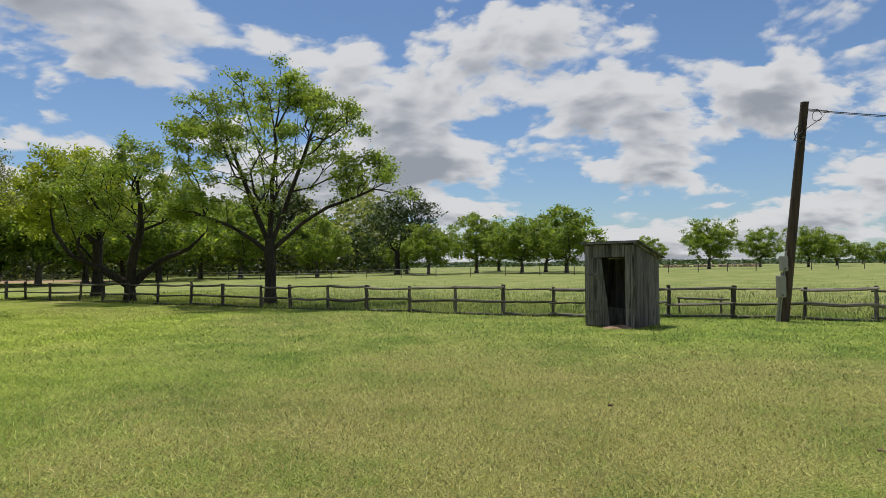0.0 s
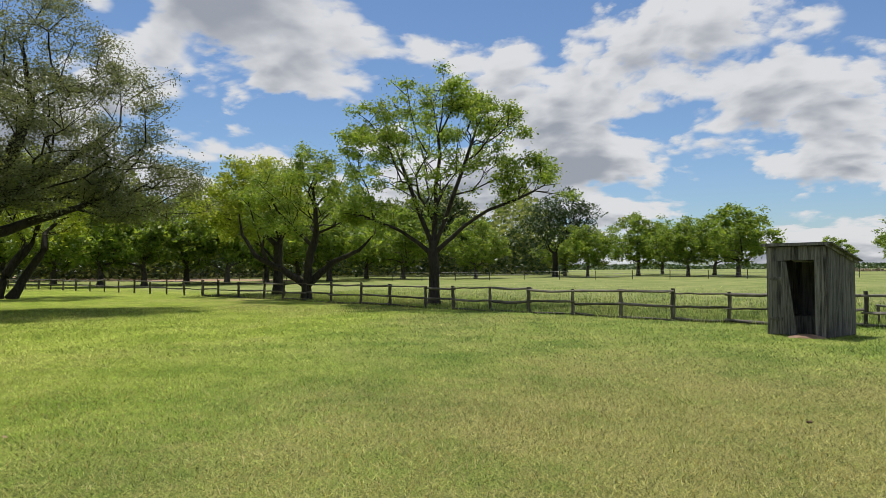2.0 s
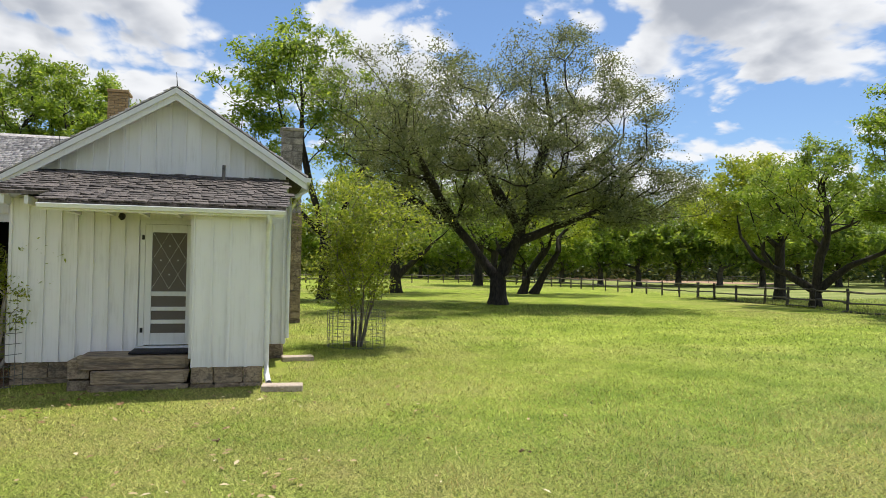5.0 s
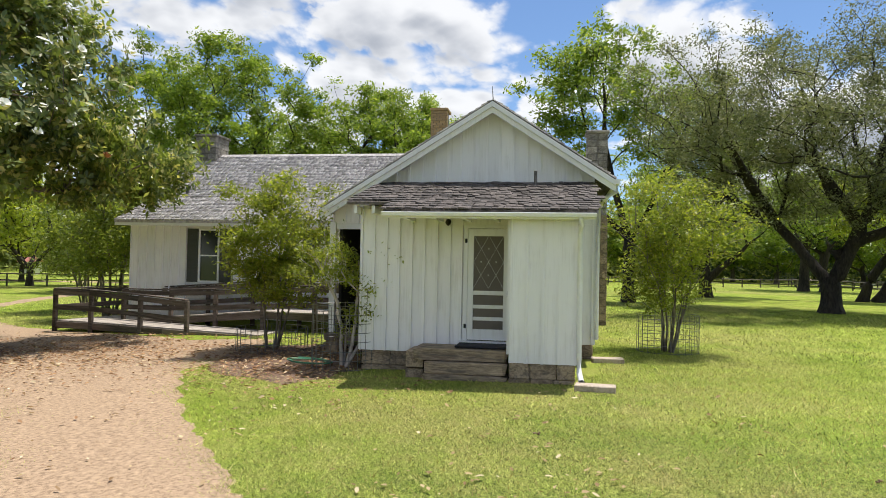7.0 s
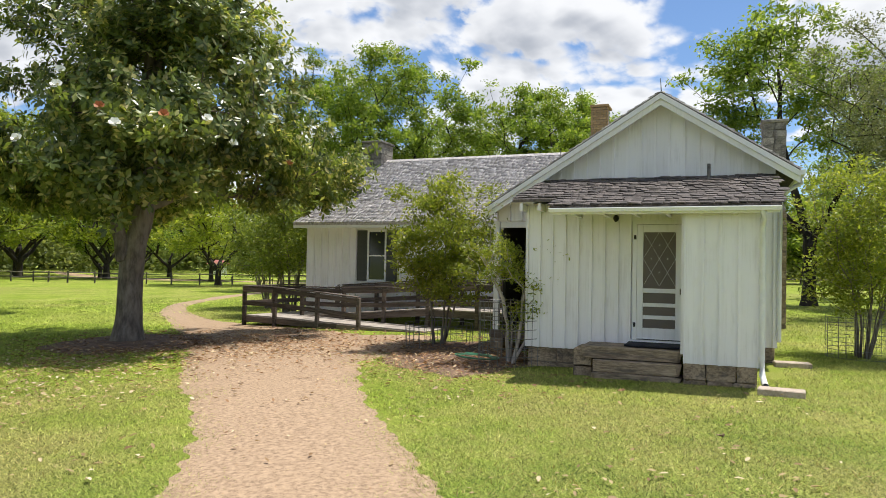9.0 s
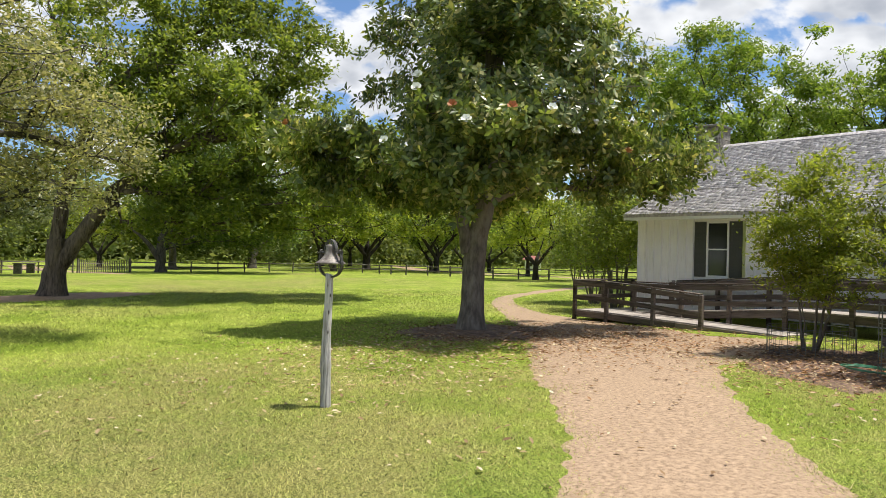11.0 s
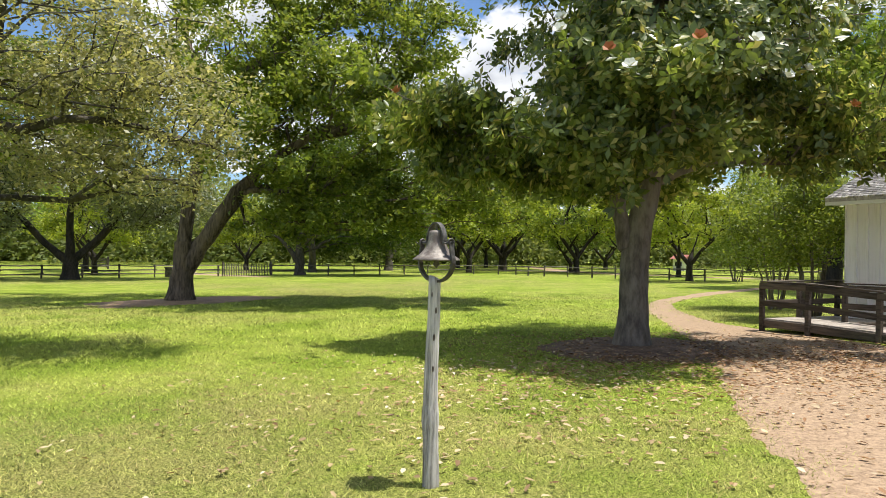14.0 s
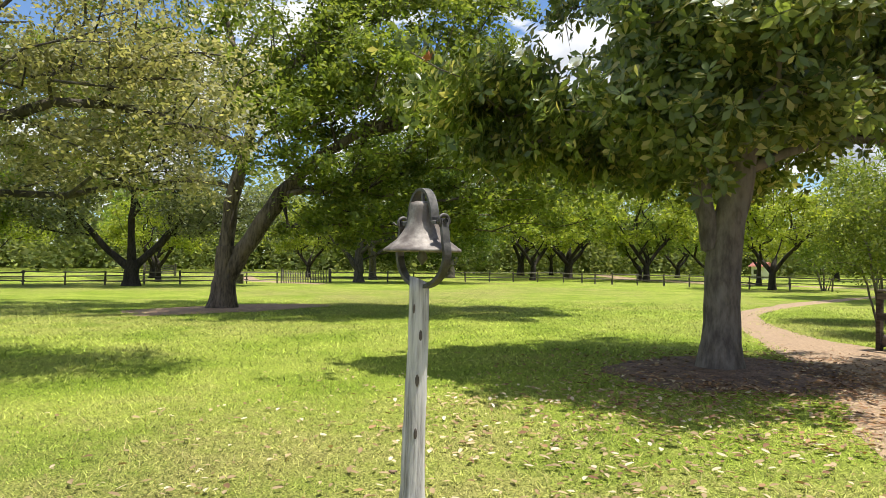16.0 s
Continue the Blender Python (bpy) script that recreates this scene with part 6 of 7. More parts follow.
for x in (-0.6, 0.6):
    put("stake", POSTS[1], bar, m=pose(x, -0.35 * x, -0.1) @ Matrix.Diagonal((0.5, 0.5, 0.6, 1)))

# ---- the bell on its post ----
BX, BY = -8.0, -5.83
bz = float(land(BX, BY))
BM = pose(BX, BY, bz - 0.035, 0, 0, -20)
bell_post = thing("bell_post", BM, "silver-grey cedar post with a knotty split surface in the lawn", "post")


def cedar_post():
    rng = np.random.default_rng(77)
    n, sides = 34, 18
    z = np.linspace(-0.1, 1.56, n)
    th = np.linspace(0, 2 * np.pi, sides, endpoint=False)
    groove = 1 - 0.10 * (np.cos(th * 4 + 0.6) > 0.72) + rng.normal(0, 0.02, sides)
    v = []
    for i in range(n):
        f = (z[i] + 0.1) / 1.66
        r = np.interp(f, (0, 0.08, 0.3, 0.38, 0.46, 0.75, 1), (0.066, 0.062, 0.056, 0.064, 0.053, 0.046, 0.043))
        c = (0.006 * math.sin(f * 5.0), 0.006 * math.sin(f * 7 + 1))
        rr = r * groove * (1 + 0.02 * np.sin(th * 3 + z[i] * 5)) + rng.normal(0, 0.0012, sides)
        v.append(np.stack((np.cos(th) * rr + c[0], np.sin(th) * rr + c[1], np.full(sides, z[i]) + (0.02 * np.cos(th) if i == n - 1 else 0)), -1))
    v.append(np.array([[0.0, 0.0, 1.565]]))
    v = np.concatenate(v)
    i, j = np.meshgrid(np.arange(n - 1), np.arange(sides))
    i, j = i.ravel(), j.ravel()
    f = [tuple(q) for q in np.stack((i * sides + j, i * sides + (j + 1) % sides, (i + 1) * sides + (j + 1) % sides, (i + 1) * sides + j), -1)]
    f += [((n - 1) * sides + q, (n - 1) * sides + (q + 1) % sides, n * sides) for q in range(sides)]
    me = bpy.data.meshes.new("post")
    me.from_pydata([tuple(p) for p in v], [], f)
    me.materials.append(M_SILVERWOOD)
    put("post", smooth(me), bell_post)
    for z0, a, s in ((0.42, 0.4, 1.2), (0.58, -0.5, 1.0), (0.78, 0.1, 0.8), (0.98, 0.2, 0.9), (1.15, 0.5, 0.8), (1.25, -0.2, 0.7), (0.2, 0.2, 1.3)):
        a += radians(57)
        knot = bmesh.new()
        bmesh.ops.create_uvsphere(knot, u_segments=8, v_segments=6, radius=1.0, matrix=Matrix.Diagonal((0.011 * s, 0.008 * s, 0.03 * s, 1)))
        part("knot", knot, M_DECKWOOD, bell_post, "dark knot hole", Matrix.Translation((0.043 * math.cos(a), 0.043 * math.sin(a), z0 * 1.15)))


cedar_post()


def lathe(profile, sides, mat, name):
    th = np.linspace(0, 2 * np.pi, sides, endpoint=False)
    v = np.concatenate([np.stack((np.cos(th) * r, np.sin(th) * r, np.full(sides, z)), -1) for r, z in profile])
    i, j = np.meshgrid(np.arange(len(profile) - 1), np.arange(sides))
    i, j = i.ravel(), j.ravel()
    return smooth(mesh_of(name, v, np.stack((i * sides + j, i * sides + (j + 1) % sides, (i + 1) * sides + (j + 1) % sides, (i + 1) * sides + j), -1), mat))


bell = thing("farm_bell", pose(BX - 0.012, BY + 0.016, bz + 1.525, 0, 0, 74), "old cast-metal farm bell in an iron yoke on a post", "bell")
PROF = [(0.005, 0.352), (0.035, 0.350), (0.052, 0.344), (0.059, 0.330), (0.061, 0.300), (0.068, 0.262), (0.079, 0.232), (0.095, 0.205), (0.117, 0.180), (0.142, 0.160), (0.161, 0.146), (0.172, 0.138), (0.175, 0.128), (0.163, 0.127), (0.136, 0.145), (0.106, 0.170), (0.080, 0.210), (0.056, 0.27), (0.048, 0.325), (0.005, 0.335)]
put("bell_body", lathe(PROF, 40, M_BELL, "bell_body"), bell, "bell with a flared lip and dull bronze skin")
put("clapper", tubes("clapper", [([(0, 0, 0.34), (0, 0, 0.14), (0, 0, 0.10), (0, 0, 0.07)], [0.008, 0.01, 0.026, 0.004])], M_IRON, 8), bell)


def flat_bar(name, line, wide, thick, mat):
    """A flat iron bar bent in the x-z plane, its breadth along y."""
    p = np.array(line, float)
    w = np.broadcast_to(wide, len(p))
    t = np.gradient(p, axis=0)
    t /= np.linalg.norm(t, axis=1)[:, None]
    nx, nz = -t[:, 1] * thick / 2, t[:, 0] * thick / 2
    v = np.stack([np.stack((p[:, 0] + s * nx, q * w / 2, p[:, 1] + s * nz), -1) for s, q in ((1, -1), (1, 1), (-1, 1), (-1, -1))], 1).reshape(-1, 3)
    f = [(4 * i + k, 4 * i + (k + 1) % 4, 4 * i + 4 + (k + 1) % 4, 4 * i + 4 + k) for i in range(len(p) - 1) for k in range(4)]
    e = 4 * (len(p) - 1)
    f += [(3, 2, 1, 0), (e, e + 1, e + 2, e + 3)]
    me = bpy.data.meshes.new(name)
    me.from_pydata([tuple(q) for q in v], [], f)
    me.materials.append(mat)
    return me


ring = [(0.187 * math.cos(t), 0.118 + 0.145 * math.sin(t)) for t in np.linspace(math.pi * 0.9, math.pi * 2.1, 34)]
ring = [(-0.160, 0.268), (-0.168, 0.22)] + ring + [(0.168, 0.22), (0.160, 0.268)]
put("cradle", flat_bar("cradle", ring, 0.036, 0.017, M_IRON), bell, "round flat-iron cradle")
head = [(0.092 * math.cos(t), 0.258 + 0.145 * math.sin(t)) for t in np.linspace(0, math.pi, 26)]
head = [(0.132, 0.250)] + head + [(-0.132, 0.250)]
put("bell_arch", flat_bar("bell_arch", head, 0.042, 0.013, M_IRON), bell)
for s in (-1, 1):
    put("trunnion", tubes("trunnion", [([(s * 0.12, 0, 0.258), (s * 0.178, 0, 0.258)], 0.011)], M_IRON, 10), bell)
    put("pivot_scroll", tubes("pivot_scroll", [([(s * 0.162, 0.026 * math.cos(t), 0.258 + 0.026 * math.sin(t)) for t in np.linspace(-0.6, math.pi + 1.2, 14)], 0.008)], M_IRON, 7), bell, "curled iron hook over the pivot")
put("lever", tubes("lever", [([(-0.177, 0, 0.258), (-0.192, -0.02, 0.25), (-0.202, -0.03, 0.262)], 0.006)], M_IRON, 6), bell)
put("bolt", tubes("bolt", [([(0, 0, 0.35), (0, 0, 0.408)], 0.01)], M_IRON, 8), bell)


# ---- shrubs in wire cages ----
def shrub(name, x, y, label, seed, stems, crown, targets, leaf, leaves, size, spread, r=0.021, bark=None, clump=0.5):
    return tree(name, on_land(x, y), label, "shrub", seed, stems, crown, targets, r, bark or M_BARK_GREY, leaf, leaves, size, spread, 0.5, tip_r=0.005, sides=6, stem=0.7, clump=clump, bare=0.12)


def cage(x, y, radius, high, label, cell=0.15):
    top = thing("wire_cage", pose(*on_land(x, y)), label, "wire cage", "wire cages")
    for k in range(int(high / cell) + 1):
        z = k * cell + 0.02
        put("hoop", tubes("hoop", [([(radius * math.cos(t), radius * math.sin(t), z) for t in np.linspace(0, 2 * math.pi, 33)], 0.0048)], M_WIRE, 4), top)
    n = int(2 * math.pi * radius / cell)
    for k in range(n):
        a = 2 * math.pi * k / n
        put("upright", tubes("upright", [([(radius * math.cos(a), radius * math.sin(a), 0.0), (radius * math.cos(a), radius * math.sin(a), high)], 0.0048)], M_WIRE, 4), top)


def fan(n, r, high, seed):
    rng = np.random.default_rng(seed)
    out = []
    for k in range(n):
        a = rng.uniform(0, 6.28)
        b = np.array((math.cos(a), math.sin(a), 0)) * r * rng.uniform(0.2, 0.5)
        t = np.array((math.cos(a), math.sin(a), 0)) * r * rng.uniform(0.6, 1.6)
        out.append(arc(b + (0, 0, -0.05), (b + t) / 2 + (0.02, 0.03, high * 0.5), t + (0, 0, high)))
    return out


shrub("crape_myrtle", -13.15, 7.8, "tall many-stemmed crape myrtle with yellow-green leaves beside the cottage", 61, fan(10, 0.35, 1.5, 1), [(0.65, (0, 0, 2.75), (1.5, 1.5, 1.25)), (0.35, (0.1, 0, 1.7), (1.15, 1.15, 1.0))], 300, L_BUSH, 17000, 0.085, 0.13)
cage(-13.15, 7.8, 0.62, 0.75, "round galvanised wire cage about a shrub's stems")
shrub("crape_myrtle", -15.2, -0.1, "crape myrtle with fresh yellow-green leaves before the wing", 62, fan(6, 0.3, 1.4, 2), [(0.6, (0, 0, 2.35), (1.35, 1.35, 1.15)), (0.3, (0.1, 0.1, 1.5), (1.15, 1.15, 0.7)), (0.1, (-0.1, 0, 3.2), (0.5, 0.5, 0.7))], 260, L_BUSH, 19000, 0.095, 0.13)
cage(-15.2, -0.1, 0.72, 0.45, "low galvanised wire cage round the shrub's foot")
shrub("sparse_myrtle", -12.4, 1.0, "thin crape myrtle with grey peeling stems and sparse leaves", 63, fan(4, 0.22, 1.1, 3) + [arc((0.1, 0, 0), (0.35, 0.5, 0.9), (0.45, 0.95, 1.5))], [(0.6, (-0.15, -0.2, 1.75), (0.65, 0.65, 0.7)), (0.25, (0.25, 0.65, 1.55), (0.4, 0.6, 0.65)), (0.15, (0.1, 0.3, 0.8), (0.5, 0.5, 0.4))], 150, L_BUSH, 5200, 0.065, 0.085, 0.03, M_BARK_PALE, clump=0.35)
cage(-12.4, 1.0, 0.55, 1.05, "tall galvanised wire cage round a thin shrub")
shrub("crape_myrtle", -29.3, -6.4, "dense upright crape myrtle past the ramp", 64, fan(8, 0.5, 2.2, 4), [(1, (0, 0, 3.0), (1.9, 1.9, 2.2))], 160, L_ELM, 13000, 0.13, 0.3, 0.04)
shrub("crape_myrtle", -25.2, -4.9, "dense upright crape myrtle past the ramp", 65, fan(8, 0.4, 2.0, 5), [(1, (0, 0, 2.9), (1.6, 1.6, 2.0))], 160, L_ELM, 13000, 0.13, 0.3, 0.04)
shrub("small_fruit_tree", -60.5, -13.3, "small many-stemmed fruit tree by the far fence", 66, fan(6, 0.6, 1.6, 6), [(1, (0, 0, 2.4), (2.2, 2.2, 1.3))], 80, L_PECAN, 3000, 0.2, 0.3, 0.05)


# magnolia blooms and dying orange leaf sprays, on the outside of the crown
def bloom_mesh():
    rng = np.random.default_rng(4)
    vs, fs = [], []
    for k in range(8):
        a = k * 0.785 + rng.normal(0, 0.15)
        e = 0.35 + 0.5 * (k % 2)
        d = np.array((math.cos(a) * math.cos(e), math.sin(a) * math.cos(e), math.sin(e)))
        s = np.array((-math.sin(a), math.cos(a), 0)) * 0.05
        up = np.array((0, 0, 0.012))
        n = len(vs) * 4
        vs.append(np.stack((d * 0.01, d * 0.075 + s + up, d * 0.10 + up * 1.5, d * 0.075 - s + up)))
        fs.append(np.arange(4) + n)
    return np.concatenate(vs), np.array(fs)


bv, bf_ = bloom_mesh()
BLOOM = mesh_of("bloom", bv, bf_, M_PETAL)
SPRAY = mesh_of("leaf_spray", bv * (0.9, 0.9, 1.1), bf_, M_ORANGE)
mag = [o for o in scene.objects if o.name.startswith("magnolia_tree")][0]


MAG_LEAVES = [o for o in mag.children if o.name.startswith("crown")][0].data
LEAF_AT = np.empty(len(MAG_LEAVES.vertices) * 3, np.float32)
MAG_LEAVES.vertices.foreach_get("co", LEAF_AT)
LEAF_AT = LEAF_AT.reshape(-1, 3)


def crown_spot(az, z):
    """The outermost leaf of the magnolia on a bearing, at about a height."""
    a = radians(az)
    out, side = LEAF_AT[:, 0] * math.cos(a) + LEAF_AT[:, 1] * math.sin(a), LEAF_AT[:, 1] * math.cos(a) - LEAF_AT[:, 0] * math.sin(a)
    near = (np.abs(side) < 0.3) & (np.abs(LEAF_AT[:, 2] - z) < 0.3)
    k = int(np.argmax(np.where(near, out, -9)))
    return Vector([float(q) for q in LEAF_AT[k]])


for az, z, kind in ((6, 4.9, 0), (16, 4.1, 0), (-2, 5.6, 0), (-24, 4.3, 0), (34, 4.7, 0), (50, 3.9, 0), (-45, 3.6, 0), (12, 6.4, 0), (52, 6.0, 0), (-14, 7.0, 0), (72, 4.4, 0), (-10, 3.7, 0),
                    (9, 4.4, 1), (26, 4.2, 1), (-32, 4.1, 1), (80, 3.9, 1)):
    m = Matrix.Translation(crown_spot(az, z)) @ pose(0, 0, 0, 0, 55 - abs(az) * 0.2, az) @ Matrix.Scale(1.15, 4)
    put(("bloom", "leaf_spray")[kind], (BLOOM, SPRAY)[kind], mag, ("white magnolia bloom", "orange dying leaves")[kind], m)


# ---- small far things ----
def far_box(name, x, y, w, d, h, mat, label, category, roof=None, turn=0):
    top = thing(name, pose(*on_land(x, y), 0, 0, turn), label, category)
    part("wall", block(-w / 2, w / 2, -d / 2, d / 2, 0, h), mat, top)
    part("roof", prism([(-d / 2 - 0.3, h), (d / 2 + 0.3, h), (0, h + d * 0.35)], "x", -w / 2 - 0.3, w / 2 + 0.3), roof or M_SHINGLE_DARK, top)
    part("window", block(-0.5, 0.5, -d / 2 - 0.04, -d / 2 - 0.004, h * 0.4, h * 0.75), M_GLASS, top)
    return top


far_box("far_shed", -99, -27, 1.7, 1.6, 1.6, M_WHITE, "small white shed with red roof beyond the orchard", "shed", plain("red_metal_roof", (0.36, 0.13, 0.10), 0.6), 70)
far_box("small_hut", -27, -78, 3.0, 2.0, 1.3, M_WHITE, "low pale hut far beyond the fence", "shed", None, 30)


def farm_gate(x, y, turn, wide=3.8, high=1.25):
    """A five-bar timber field gate between two posts, with a diagonal brace."""
    top = thing("field_gate", pose(*on_land(x, y), 0, 0, turn), "grey five-bar timber field gate beyond the far fence", "gate")
    for k, up in ((-1, 1.9), (1, 1.5)):
        part("gate_post", block(k * wide / 2 - 0.1, k * wide / 2 + 0.1, -0.1, 0.1, -0.1, up, 0.02), M_POSTWOOD, top)
    for k in range(5):
        z = 0.22 + k * (high - 0.3) / 4
        part("bar", block(-wide / 2 + 0.12, wide / 2 - 0.12, -0.02, 0.02, z, z + 0.09), M_RAILWOOD, top)
    for xx in (-wide / 2 + 0.2, 0.0, wide / 2 - 0.2):
        part("upright", block(xx - 0.05, xx + 0.05, -0.045, -0.022, 0.2, high), M_RAILWOOD, top)
    beam("brace", (-wide / 2 + 0.2, 0.035, 0.3), (wide / 2 - 0.2, 0.035, high), 0.025, 0.09, M_RAILWOOD, top)


farm_gate(-50.3, -83.8, 129)
hay = thing("water_trough", pose(*on_land(-38.6, -51.5), 0, 0, 25), "low grey timber trough frame by the far fence", "trough")
for x in (-0.9, 0.9):
    part("leg", block(x - 0.06, x + 0.06, -0.3, 0.3, 0, 0.75), M_RAILWOOD, hay)
part("top_board", block(-1.1, 1.1, -0.3, 0.3, 0.75, 0.82), M_RAILWOOD, hay)
rubble = thing("stone_heap", pose(*on_land(66, 168)), "long low heap of pale field stones on the skyline", "stones")
rr = random.Random(9)
for i in range(110):
    s = rr.uniform(0.25, 0.8)
    put("stone", STONES[rr.randrange(8)], rubble, m=pose(rr.uniform(-15, 17), rr.uniform(-2, 2), s * 0.35, rr.uniform(-20, 20), rr.uniform(-20, 20), rr.uniform(0, 180)) @ Matrix.Diagonal((s * 1.4, s, s * 1.1, 1)))
strip("farm_track", [(-58, -78), (-47, -62), (-44.5, -51), (-43.5, -46)], [3.0, 3.0, 2.6, 1.2], M_GRAVEL, "pale dirt track beyond the picket gate", "track", 0.02, 12, 0.2)
strip("far_track", [(-120, -60), (-88, -40), (-74, -26), (-68, -10), (-72, 8)], [3.0] * 5, M_GRAVEL, "pale dirt track through the orchard", "track", 0.03, 13, 0.2)
strip("ploughed_strip", [(-160, 150), (-95, 112), (-60, 98), (-38, 92)], [26, 22, 14, 6], M_DIRT, "bare tan strip of field before the trees", "field", 0.05, 14, 0.5)


# ---- grass and fallen leaves ----
PC, PWD = np.array(PATH, float), np.array(PATHW, float)


def off_path(x, y):
    """Distance outside the edge of the footpath (negative on it)."""
    best = np.full(x.shape, 1e9)
    for (a, b, w0, w1) in zip(PC[:-1], PC[1:], PWD[:-1], PWD[1:]):
        d = b - a
        t = np.clip(((x - a[0]) * d[0] + (y - a[1]) * d[1]) / (d @ d), 0, 1)
        best = np.minimum(best, np.hypot(x - a[0] - t * d[0], y - a[1] - t * d[1]) - (w0 + (w1 - w0) * t) / 2)
    return best


def house_uw(x, y):
    c, s = math.cos(radians(65)), math.sin(radians(65))
    return (x + 10.22) * c + (y - 3.15) * s, -(x + 10.22) * s + (y - 3.15) * c


def lawn_mask(x, y, rng):
    u, w = house_uw(x, y)
    indoors = ((u > -2.6) & (u < 1.4) & (w > 0.9)) | ((u > -1.6) & (u < 1.0) & (w > 0.0) & (w < 1.5)) | ((u < 1.4) & (w > 2.8) & (u > -3.9)) | ((u > -12.2) & (u < 0) & (w > 5.9))
    bed = ((x + 16.7) / 1.9) ** 2 + ((y + 7.0) / 1.55) ** 2 < rng.uniform(0.5, 1.2, x.shape)
    bed |= ((x + 13.7) / 2.4) ** 2 + ((y - 0.3) / 1.35) ** 2 < rng.uniform(0.5, 1.2, x.shape)
    bed |= ((x + 20.0) / 3.6) ** 2 + ((y + 24.9) / 1.9) ** 2 < rng.uniform(0.4, 1.2, x.shape)
    bed |= (x < -14.2) & (x > -20) & (y > -4.2) & (y < 0.1 + 0.4 * (x + 16))
    bed |= np.hypot(x - 5.15, y - 17.95) < 0.42
    return ~indoors & ~bed & (off_path(x, y) > rng.normal(-0.10, 0.26, x.shape) - 0.22 * np.sin(x * 3.1 + np.sin(y * 2.3)) * np.sin(y * 4.3))


def make_grass(name, r0, r1, count, wide, high, seed, mat=M_BLADE, label="short mown grass, green with dry straw-coloured blades", yard=False):
    """Loose blades, each a bent sliver, over a ring of the lawn on the sides that the walk looks to."""
    rng = np.random.default_rng(seed)
    ang = rng.uniform(radians(50), radians(263), count)
    r = np.sqrt(rng.uniform(r0 ** 2, r1 ** 2, count))
    f = rng.uniform(0, 1, count)
    x, y = r * np.cos(ang) - 5.0 * f, r * np.sin(ang) - 3.4 * f
    keep = lawn_mask(x, y, rng)
    if yard:
        keep &= rng.uniform(0, 1, count) < 0.25 + 0.75 * np.exp(-((x - 2.5) / 7.0) ** 2 - ((y - 5.5) / 6.0) ** 2)
    x, y = x[keep], y[keep]
    n = len(x)
    z = land(x, y) - 0.006
    clump = 0.75 + 0.5 * np.sin(x * 2.1 + 1.3 * np.sin(y * 1.7)) * np.sin(y * 2.4)
    hgt = high * rng.uniform(0.45, 1.3, n) * (0.8 + 0.3 * clump)
    a = rng.uniform(0, 2 * np.pi, n)
    w = wide * rng.uniform(0.6, 1.3, n)
    lean = rng.normal(0, 0.95, (n, 2)) * hgt[:, None]
    dx, dy = np.cos(a) * w / 2, np.sin(a) * w / 2
    v = np.stack((np.stack((x - dx, y - dy, z), -1), np.stack((x + dx, y + dy, z), -1), np.stack((x + lean[:, 0], y + lean[:, 1], z + hgt), -1)), 1).reshape(-1, 3)
    tagged(put(name, mesh_of(name, v, np.arange(3 * n).reshape(-1, 3), mat)), label, "grass", kind="stuff")


make_grass("grass_near", 0.6, 7.0, 380000, 0.006, 0.028, 1)
make_grass("grass_middle", 7.0, 15.0, 340000, 0.0095, 0.036, 2)
make_grass("grass_far", 15.0, 34.0, 280000, 0.02, 0.055, 3)
make_grass("dry_stalks", 1.5, 12.0, 90000, 0.0075, 0.06, 7, M_STALK, "pale dry seed stalks standing in the mown grass", True)


def field_grass():
    """Taller hay along the fence foot and in the field behind it."""
    rng = np.random.default_rng(31)
    p = np.array(FRONT)
    n = 90000
    i = rng.integers(0, len(p) - 1, n)
    t = rng.uniform(0, 1, n)
    c = p[i] + (p[i + 1] - p[i]) * t[:, None]
    d = rng.exponential(6.0, n) - 0.15
    x, y = c[:, 0] + 0.57 * d + rng.normal(0, 0.3, n), c[:, 1] + 0.82 * d
    z = land(x, y)
    hgt = rng.uniform(0.05, 0.20, n)
    w = rng.uniform(0.006, 0.016, n)
    a = rng.uniform(0, 6.28, n)
    lean = rng.normal(0, 0.35, (n, 2)) * hgt[:, None]
    dx, dy = np.cos(a) * w, np.sin(a) * w
    v = np.stack((np.stack((x - dx, y - dy, z), -1), np.stack((x + dx, y + dy, z), -1), np.stack((x + lean[:, 0], y + lean[:, 1], z + hgt), -1)), 1).reshape(-1, 3)
    tagged(put("hay_grass", mesh_of("hay_grass", v, np.arange(3 * n).reshape(-1, 3), M_BLADE)), "taller pale hay grass behind the rail fence", "grass", kind="stuff")


field_grass()


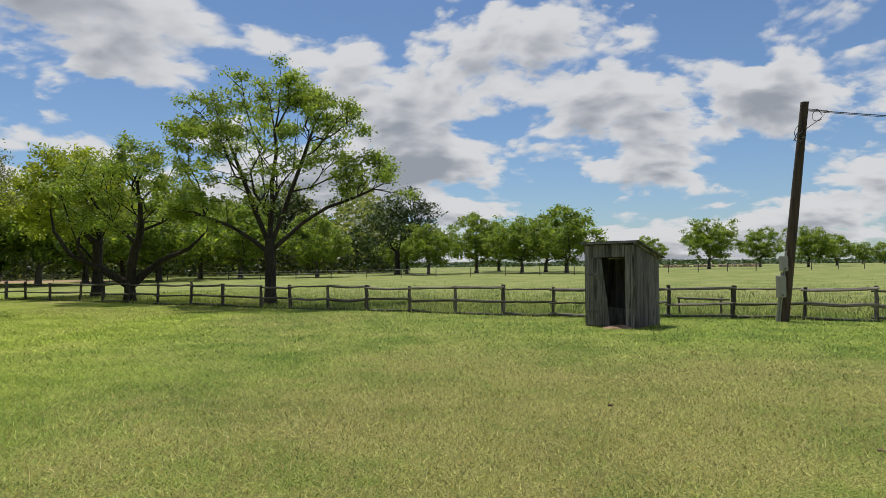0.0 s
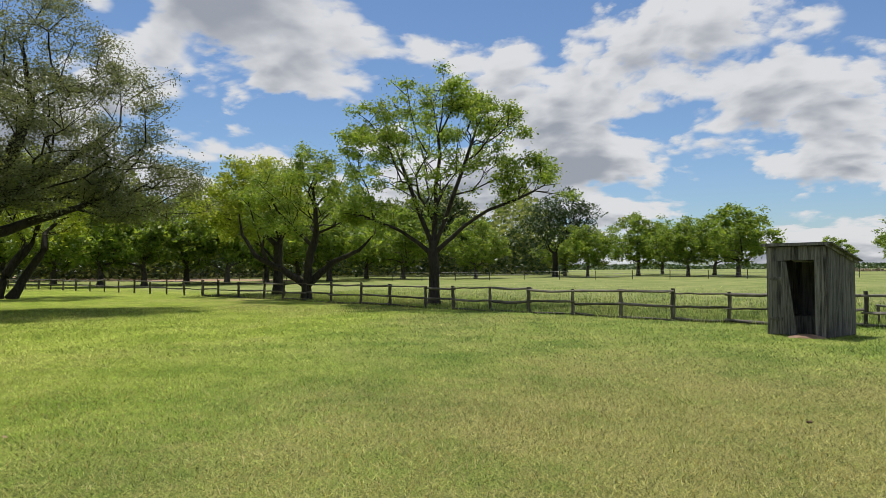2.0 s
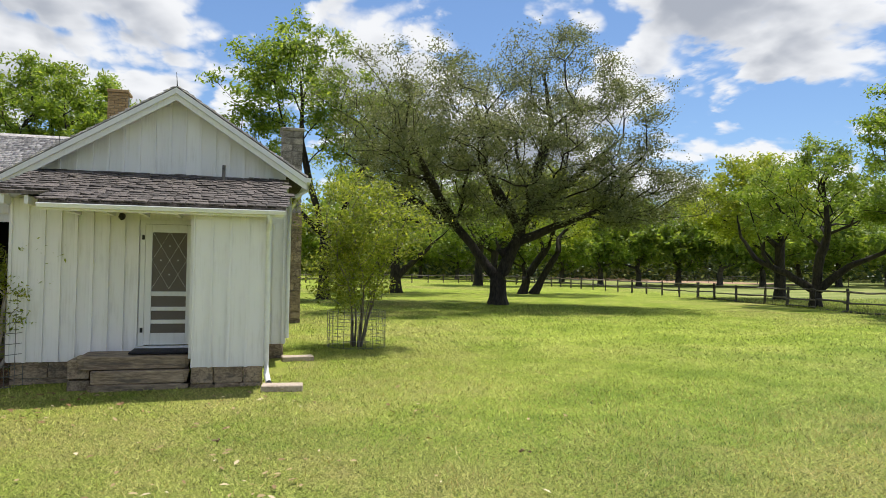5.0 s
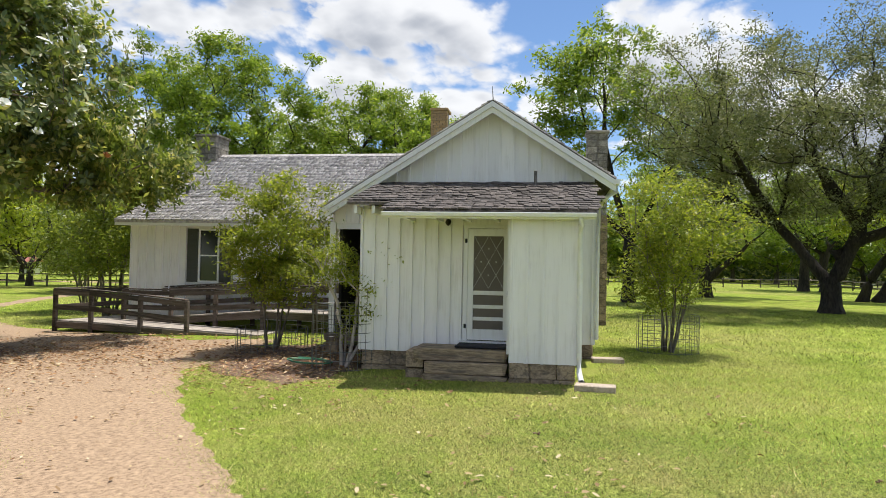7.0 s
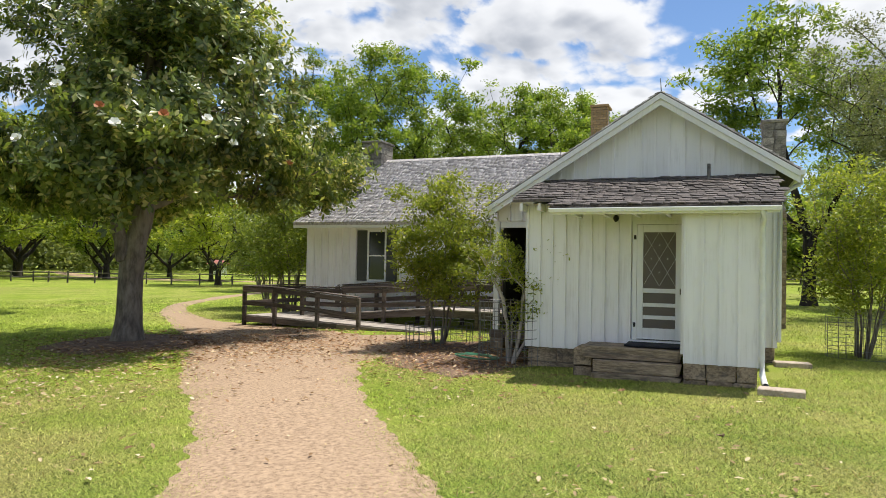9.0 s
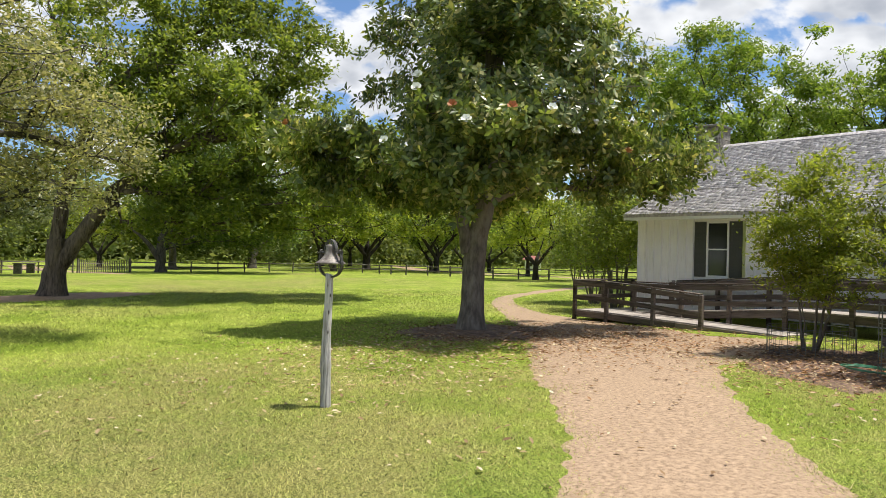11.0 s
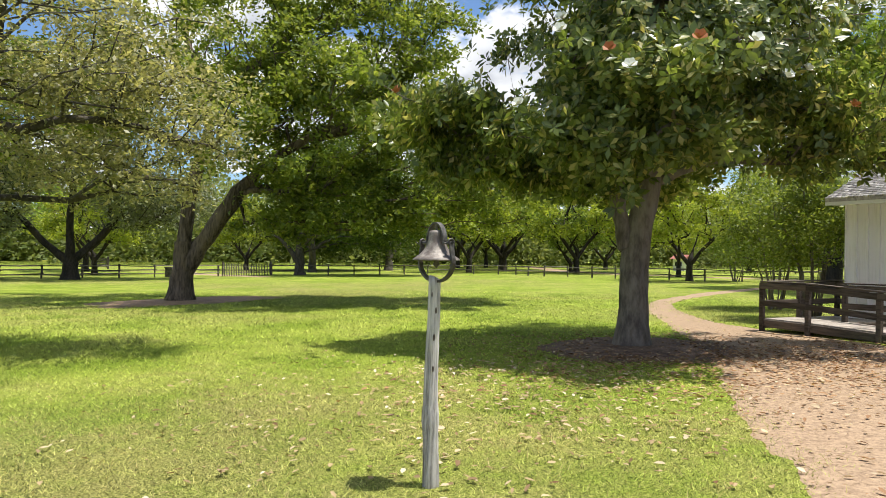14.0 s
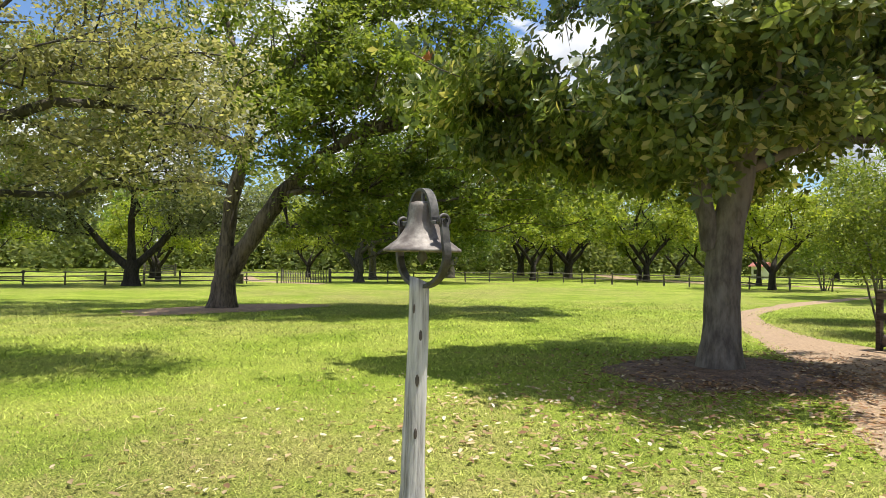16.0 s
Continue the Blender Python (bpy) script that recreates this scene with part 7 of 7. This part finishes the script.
def litter(name, count, centre, sx, sy, size, seed, label, mat=L_FALLEN):
    rng = np.random.default_rng(seed)
    heaps = count // 14
    pick = rng.integers(0, heaps, count)
    near = 0.15 + rng.uniform(0, 1, count) * 0.9
    x = rng.normal(centre[0], sx, heaps)[pick] + rng.normal(0, 1, count) * near
    y = rng.normal(centre[1], sy, heaps)[pick] + rng.normal(0, 1, count) * near
    u, w = house_uw(x, y)
    ok = ~((u > -2.6) & (w > 0.0) & (u < 2)) & ~((u < -2.6) & (w > 5.9))
    x, y = x[ok], y[ok]
    n = len(x)
    L = size * rng.uniform(0.5, 1.4, n)
    a = rng.uniform(0, 6.28, n)
    d = np.stack((np.cos(a), np.sin(a), rng.normal(0.05, 0.16, n)), -1)
    s = np.stack((-np.sin(a), np.cos(a), rng.normal(0, 0.2, n)), -1)
    c = np.stack((x, y, land(x, y) + 0.025 + 0.02 * rng.uniform(0, 1, n)), -1)
    up = np.array((0, 0, 1.0))
    L = L[:, None]
    curl = up * L * rng.uniform(0.02, 0.17, n)[:, None]
    q = (c - d * L * 0.5, c - d * L * 0.12 + s * L * 0.23 + curl, c + d * L * 0.28 + s * L * 0.17 + curl, c + d * L * 0.5 + curl * 0.4, c + d * L * 0.28 - s * L * 0.19 + curl * 0.8, c - d * L * 0.12 - s * L * 0.22 + curl * 0.7)
    v = np.stack(q, 1).reshape(-1, 3)
    k = np.arange(n)[:, None] * 6
    f = np.concatenate((k + np.array([[0, 1, 2, 3]]), k + np.array([[0, 3, 4, 5]])))
    tagged(put(name, mesh_of(name, v, f, mat)), label, "leaves", kind="stuff")


litter("fallen_leaves", 4200, (-15.8, -6.0), 2.0, 1.5, 0.075, 1, "brown fallen magnolia leaves on the mulch and path")
litter("fallen_leaves", 3000, (-17.0, -3.4), 1.8, 1.4, 0.075, 2, "brown fallen leaves drifted against the ramp")
litter("fallen_leaves", 2600, (-13.6, 0.2), 1.5, 1.0, 0.075, 3, "brown fallen leaves in the shrub bed")
litter("fallen_leaves", 1900, (-11.2, -7.0), 2.3, 1.7, 0.07, 4, "scattered dry leaves on the lawn round the bell", L_PALE)
litter("fallen_leaves", 420, (-7.5, 0.8), 2.6, 1.6, 0.07, 5, "a few dry leaves on the lawn before the cottage", L_PALE)


def path_crumbs():
    """Small brown bits, leaf crumbs and needles, trodden into the path."""
    rng = np.random.default_rng(88)
    n = 5000
    i = rng.integers(1, len(PC) - 4, n)
    t = rng.uniform(0, 1, n)[:, None]
    c = PC[i] + (PC[i + 1] - PC[i]) * t
    share = np.where(rng.uniform(0, 1, n) < 0.55, rng.choice((-1, 1), n) * rng.normal(0.49, 0.05, n), rng.uniform(-0.55, 0.55, n))
    off = share * np.interp(i + t[:, 0], range(len(PWD)), PWD)
    d = PC[i + 1] - PC[i]
    d = d / np.linalg.norm(d, axis=1)[:, None]
    x, y = c[:, 0] - d[:, 1] * off, c[:, 1] + d[:, 0] * off
    a = rng.uniform(0, 6.28, n)
    L, w = rng.uniform(0.008, 0.03, n), rng.uniform(0.003, 0.008, n)
    z = land(x, y) + 0.02
    ax, ay = np.cos(a) * L / 2, np.sin(a) * L / 2
    bx, by = -np.sin(a) * w / 2, np.cos(a) * w / 2
    v = np.stack((np.stack((x - ax, y - ay, z), -1), np.stack((x + bx, y + by, z + 0.006), -1), np.stack((x + ax, y + ay, z), -1), np.stack((x - bx, y - by, z + 0.003), -1)), 1).reshape(-1, 3)
    tagged(put("leaf_crumbs", mesh_of("leaf_crumbs", v, np.arange(4 * n).reshape(-1, 4), L_FALLEN)), "brown leaf crumbs trodden into the gravel path", "leaves", kind="stuff")


path_crumbs()


def clods():
    """A few dark clods of earth in the lawn."""
    rng = random.Random(14)
    bm = bmesh.new()
    for x, y in ((4.0, 5.9), (-2.9, 4.5), (-5.0, 4.4), (-7.2, 2.3), (-9.6, -7.4), (2.2, 8.0)):
        z = float(land(x, y))
        for _ in range(4):
            m = Matrix.Translation((x + rng.uniform(-0.06, 0.06), y + rng.uniform(-0.06, 0.06), z + 0.015)) @ Matrix.Diagonal((rng.uniform(0.01, 0.03), rng.uniform(0.01, 0.025), rng.uniform(0.008, 0.015), 1))
            bmesh.ops.create_icosphere(bm, subdivisions=1, radius=1.0, matrix=m)
    tagged(part("earth_clods", bm, M_MULCH), "dark crumbs of earth lying in the lawn", "earth", kind="stuff")


clods()
hx, hy = -12.9, 0.45
hose = put("garden_hose", tubes("garden_hose", [([(0.34 * math.cos(t) * (1 + 0.04 * t), 0.24 * math.sin(t), 0.03 + 0.012 * (t / 6.3)) for t in np.linspace(0, 15, 60)], 0.011)], plain("green_hose", (0.06, 0.22, 0.12), 0.4), 6), m=pose(*on_land(hx, hy, 0.02), 0, 0, 40))
tagged(hose, "loosely coiled green garden hose in the leaf bed", "hose")
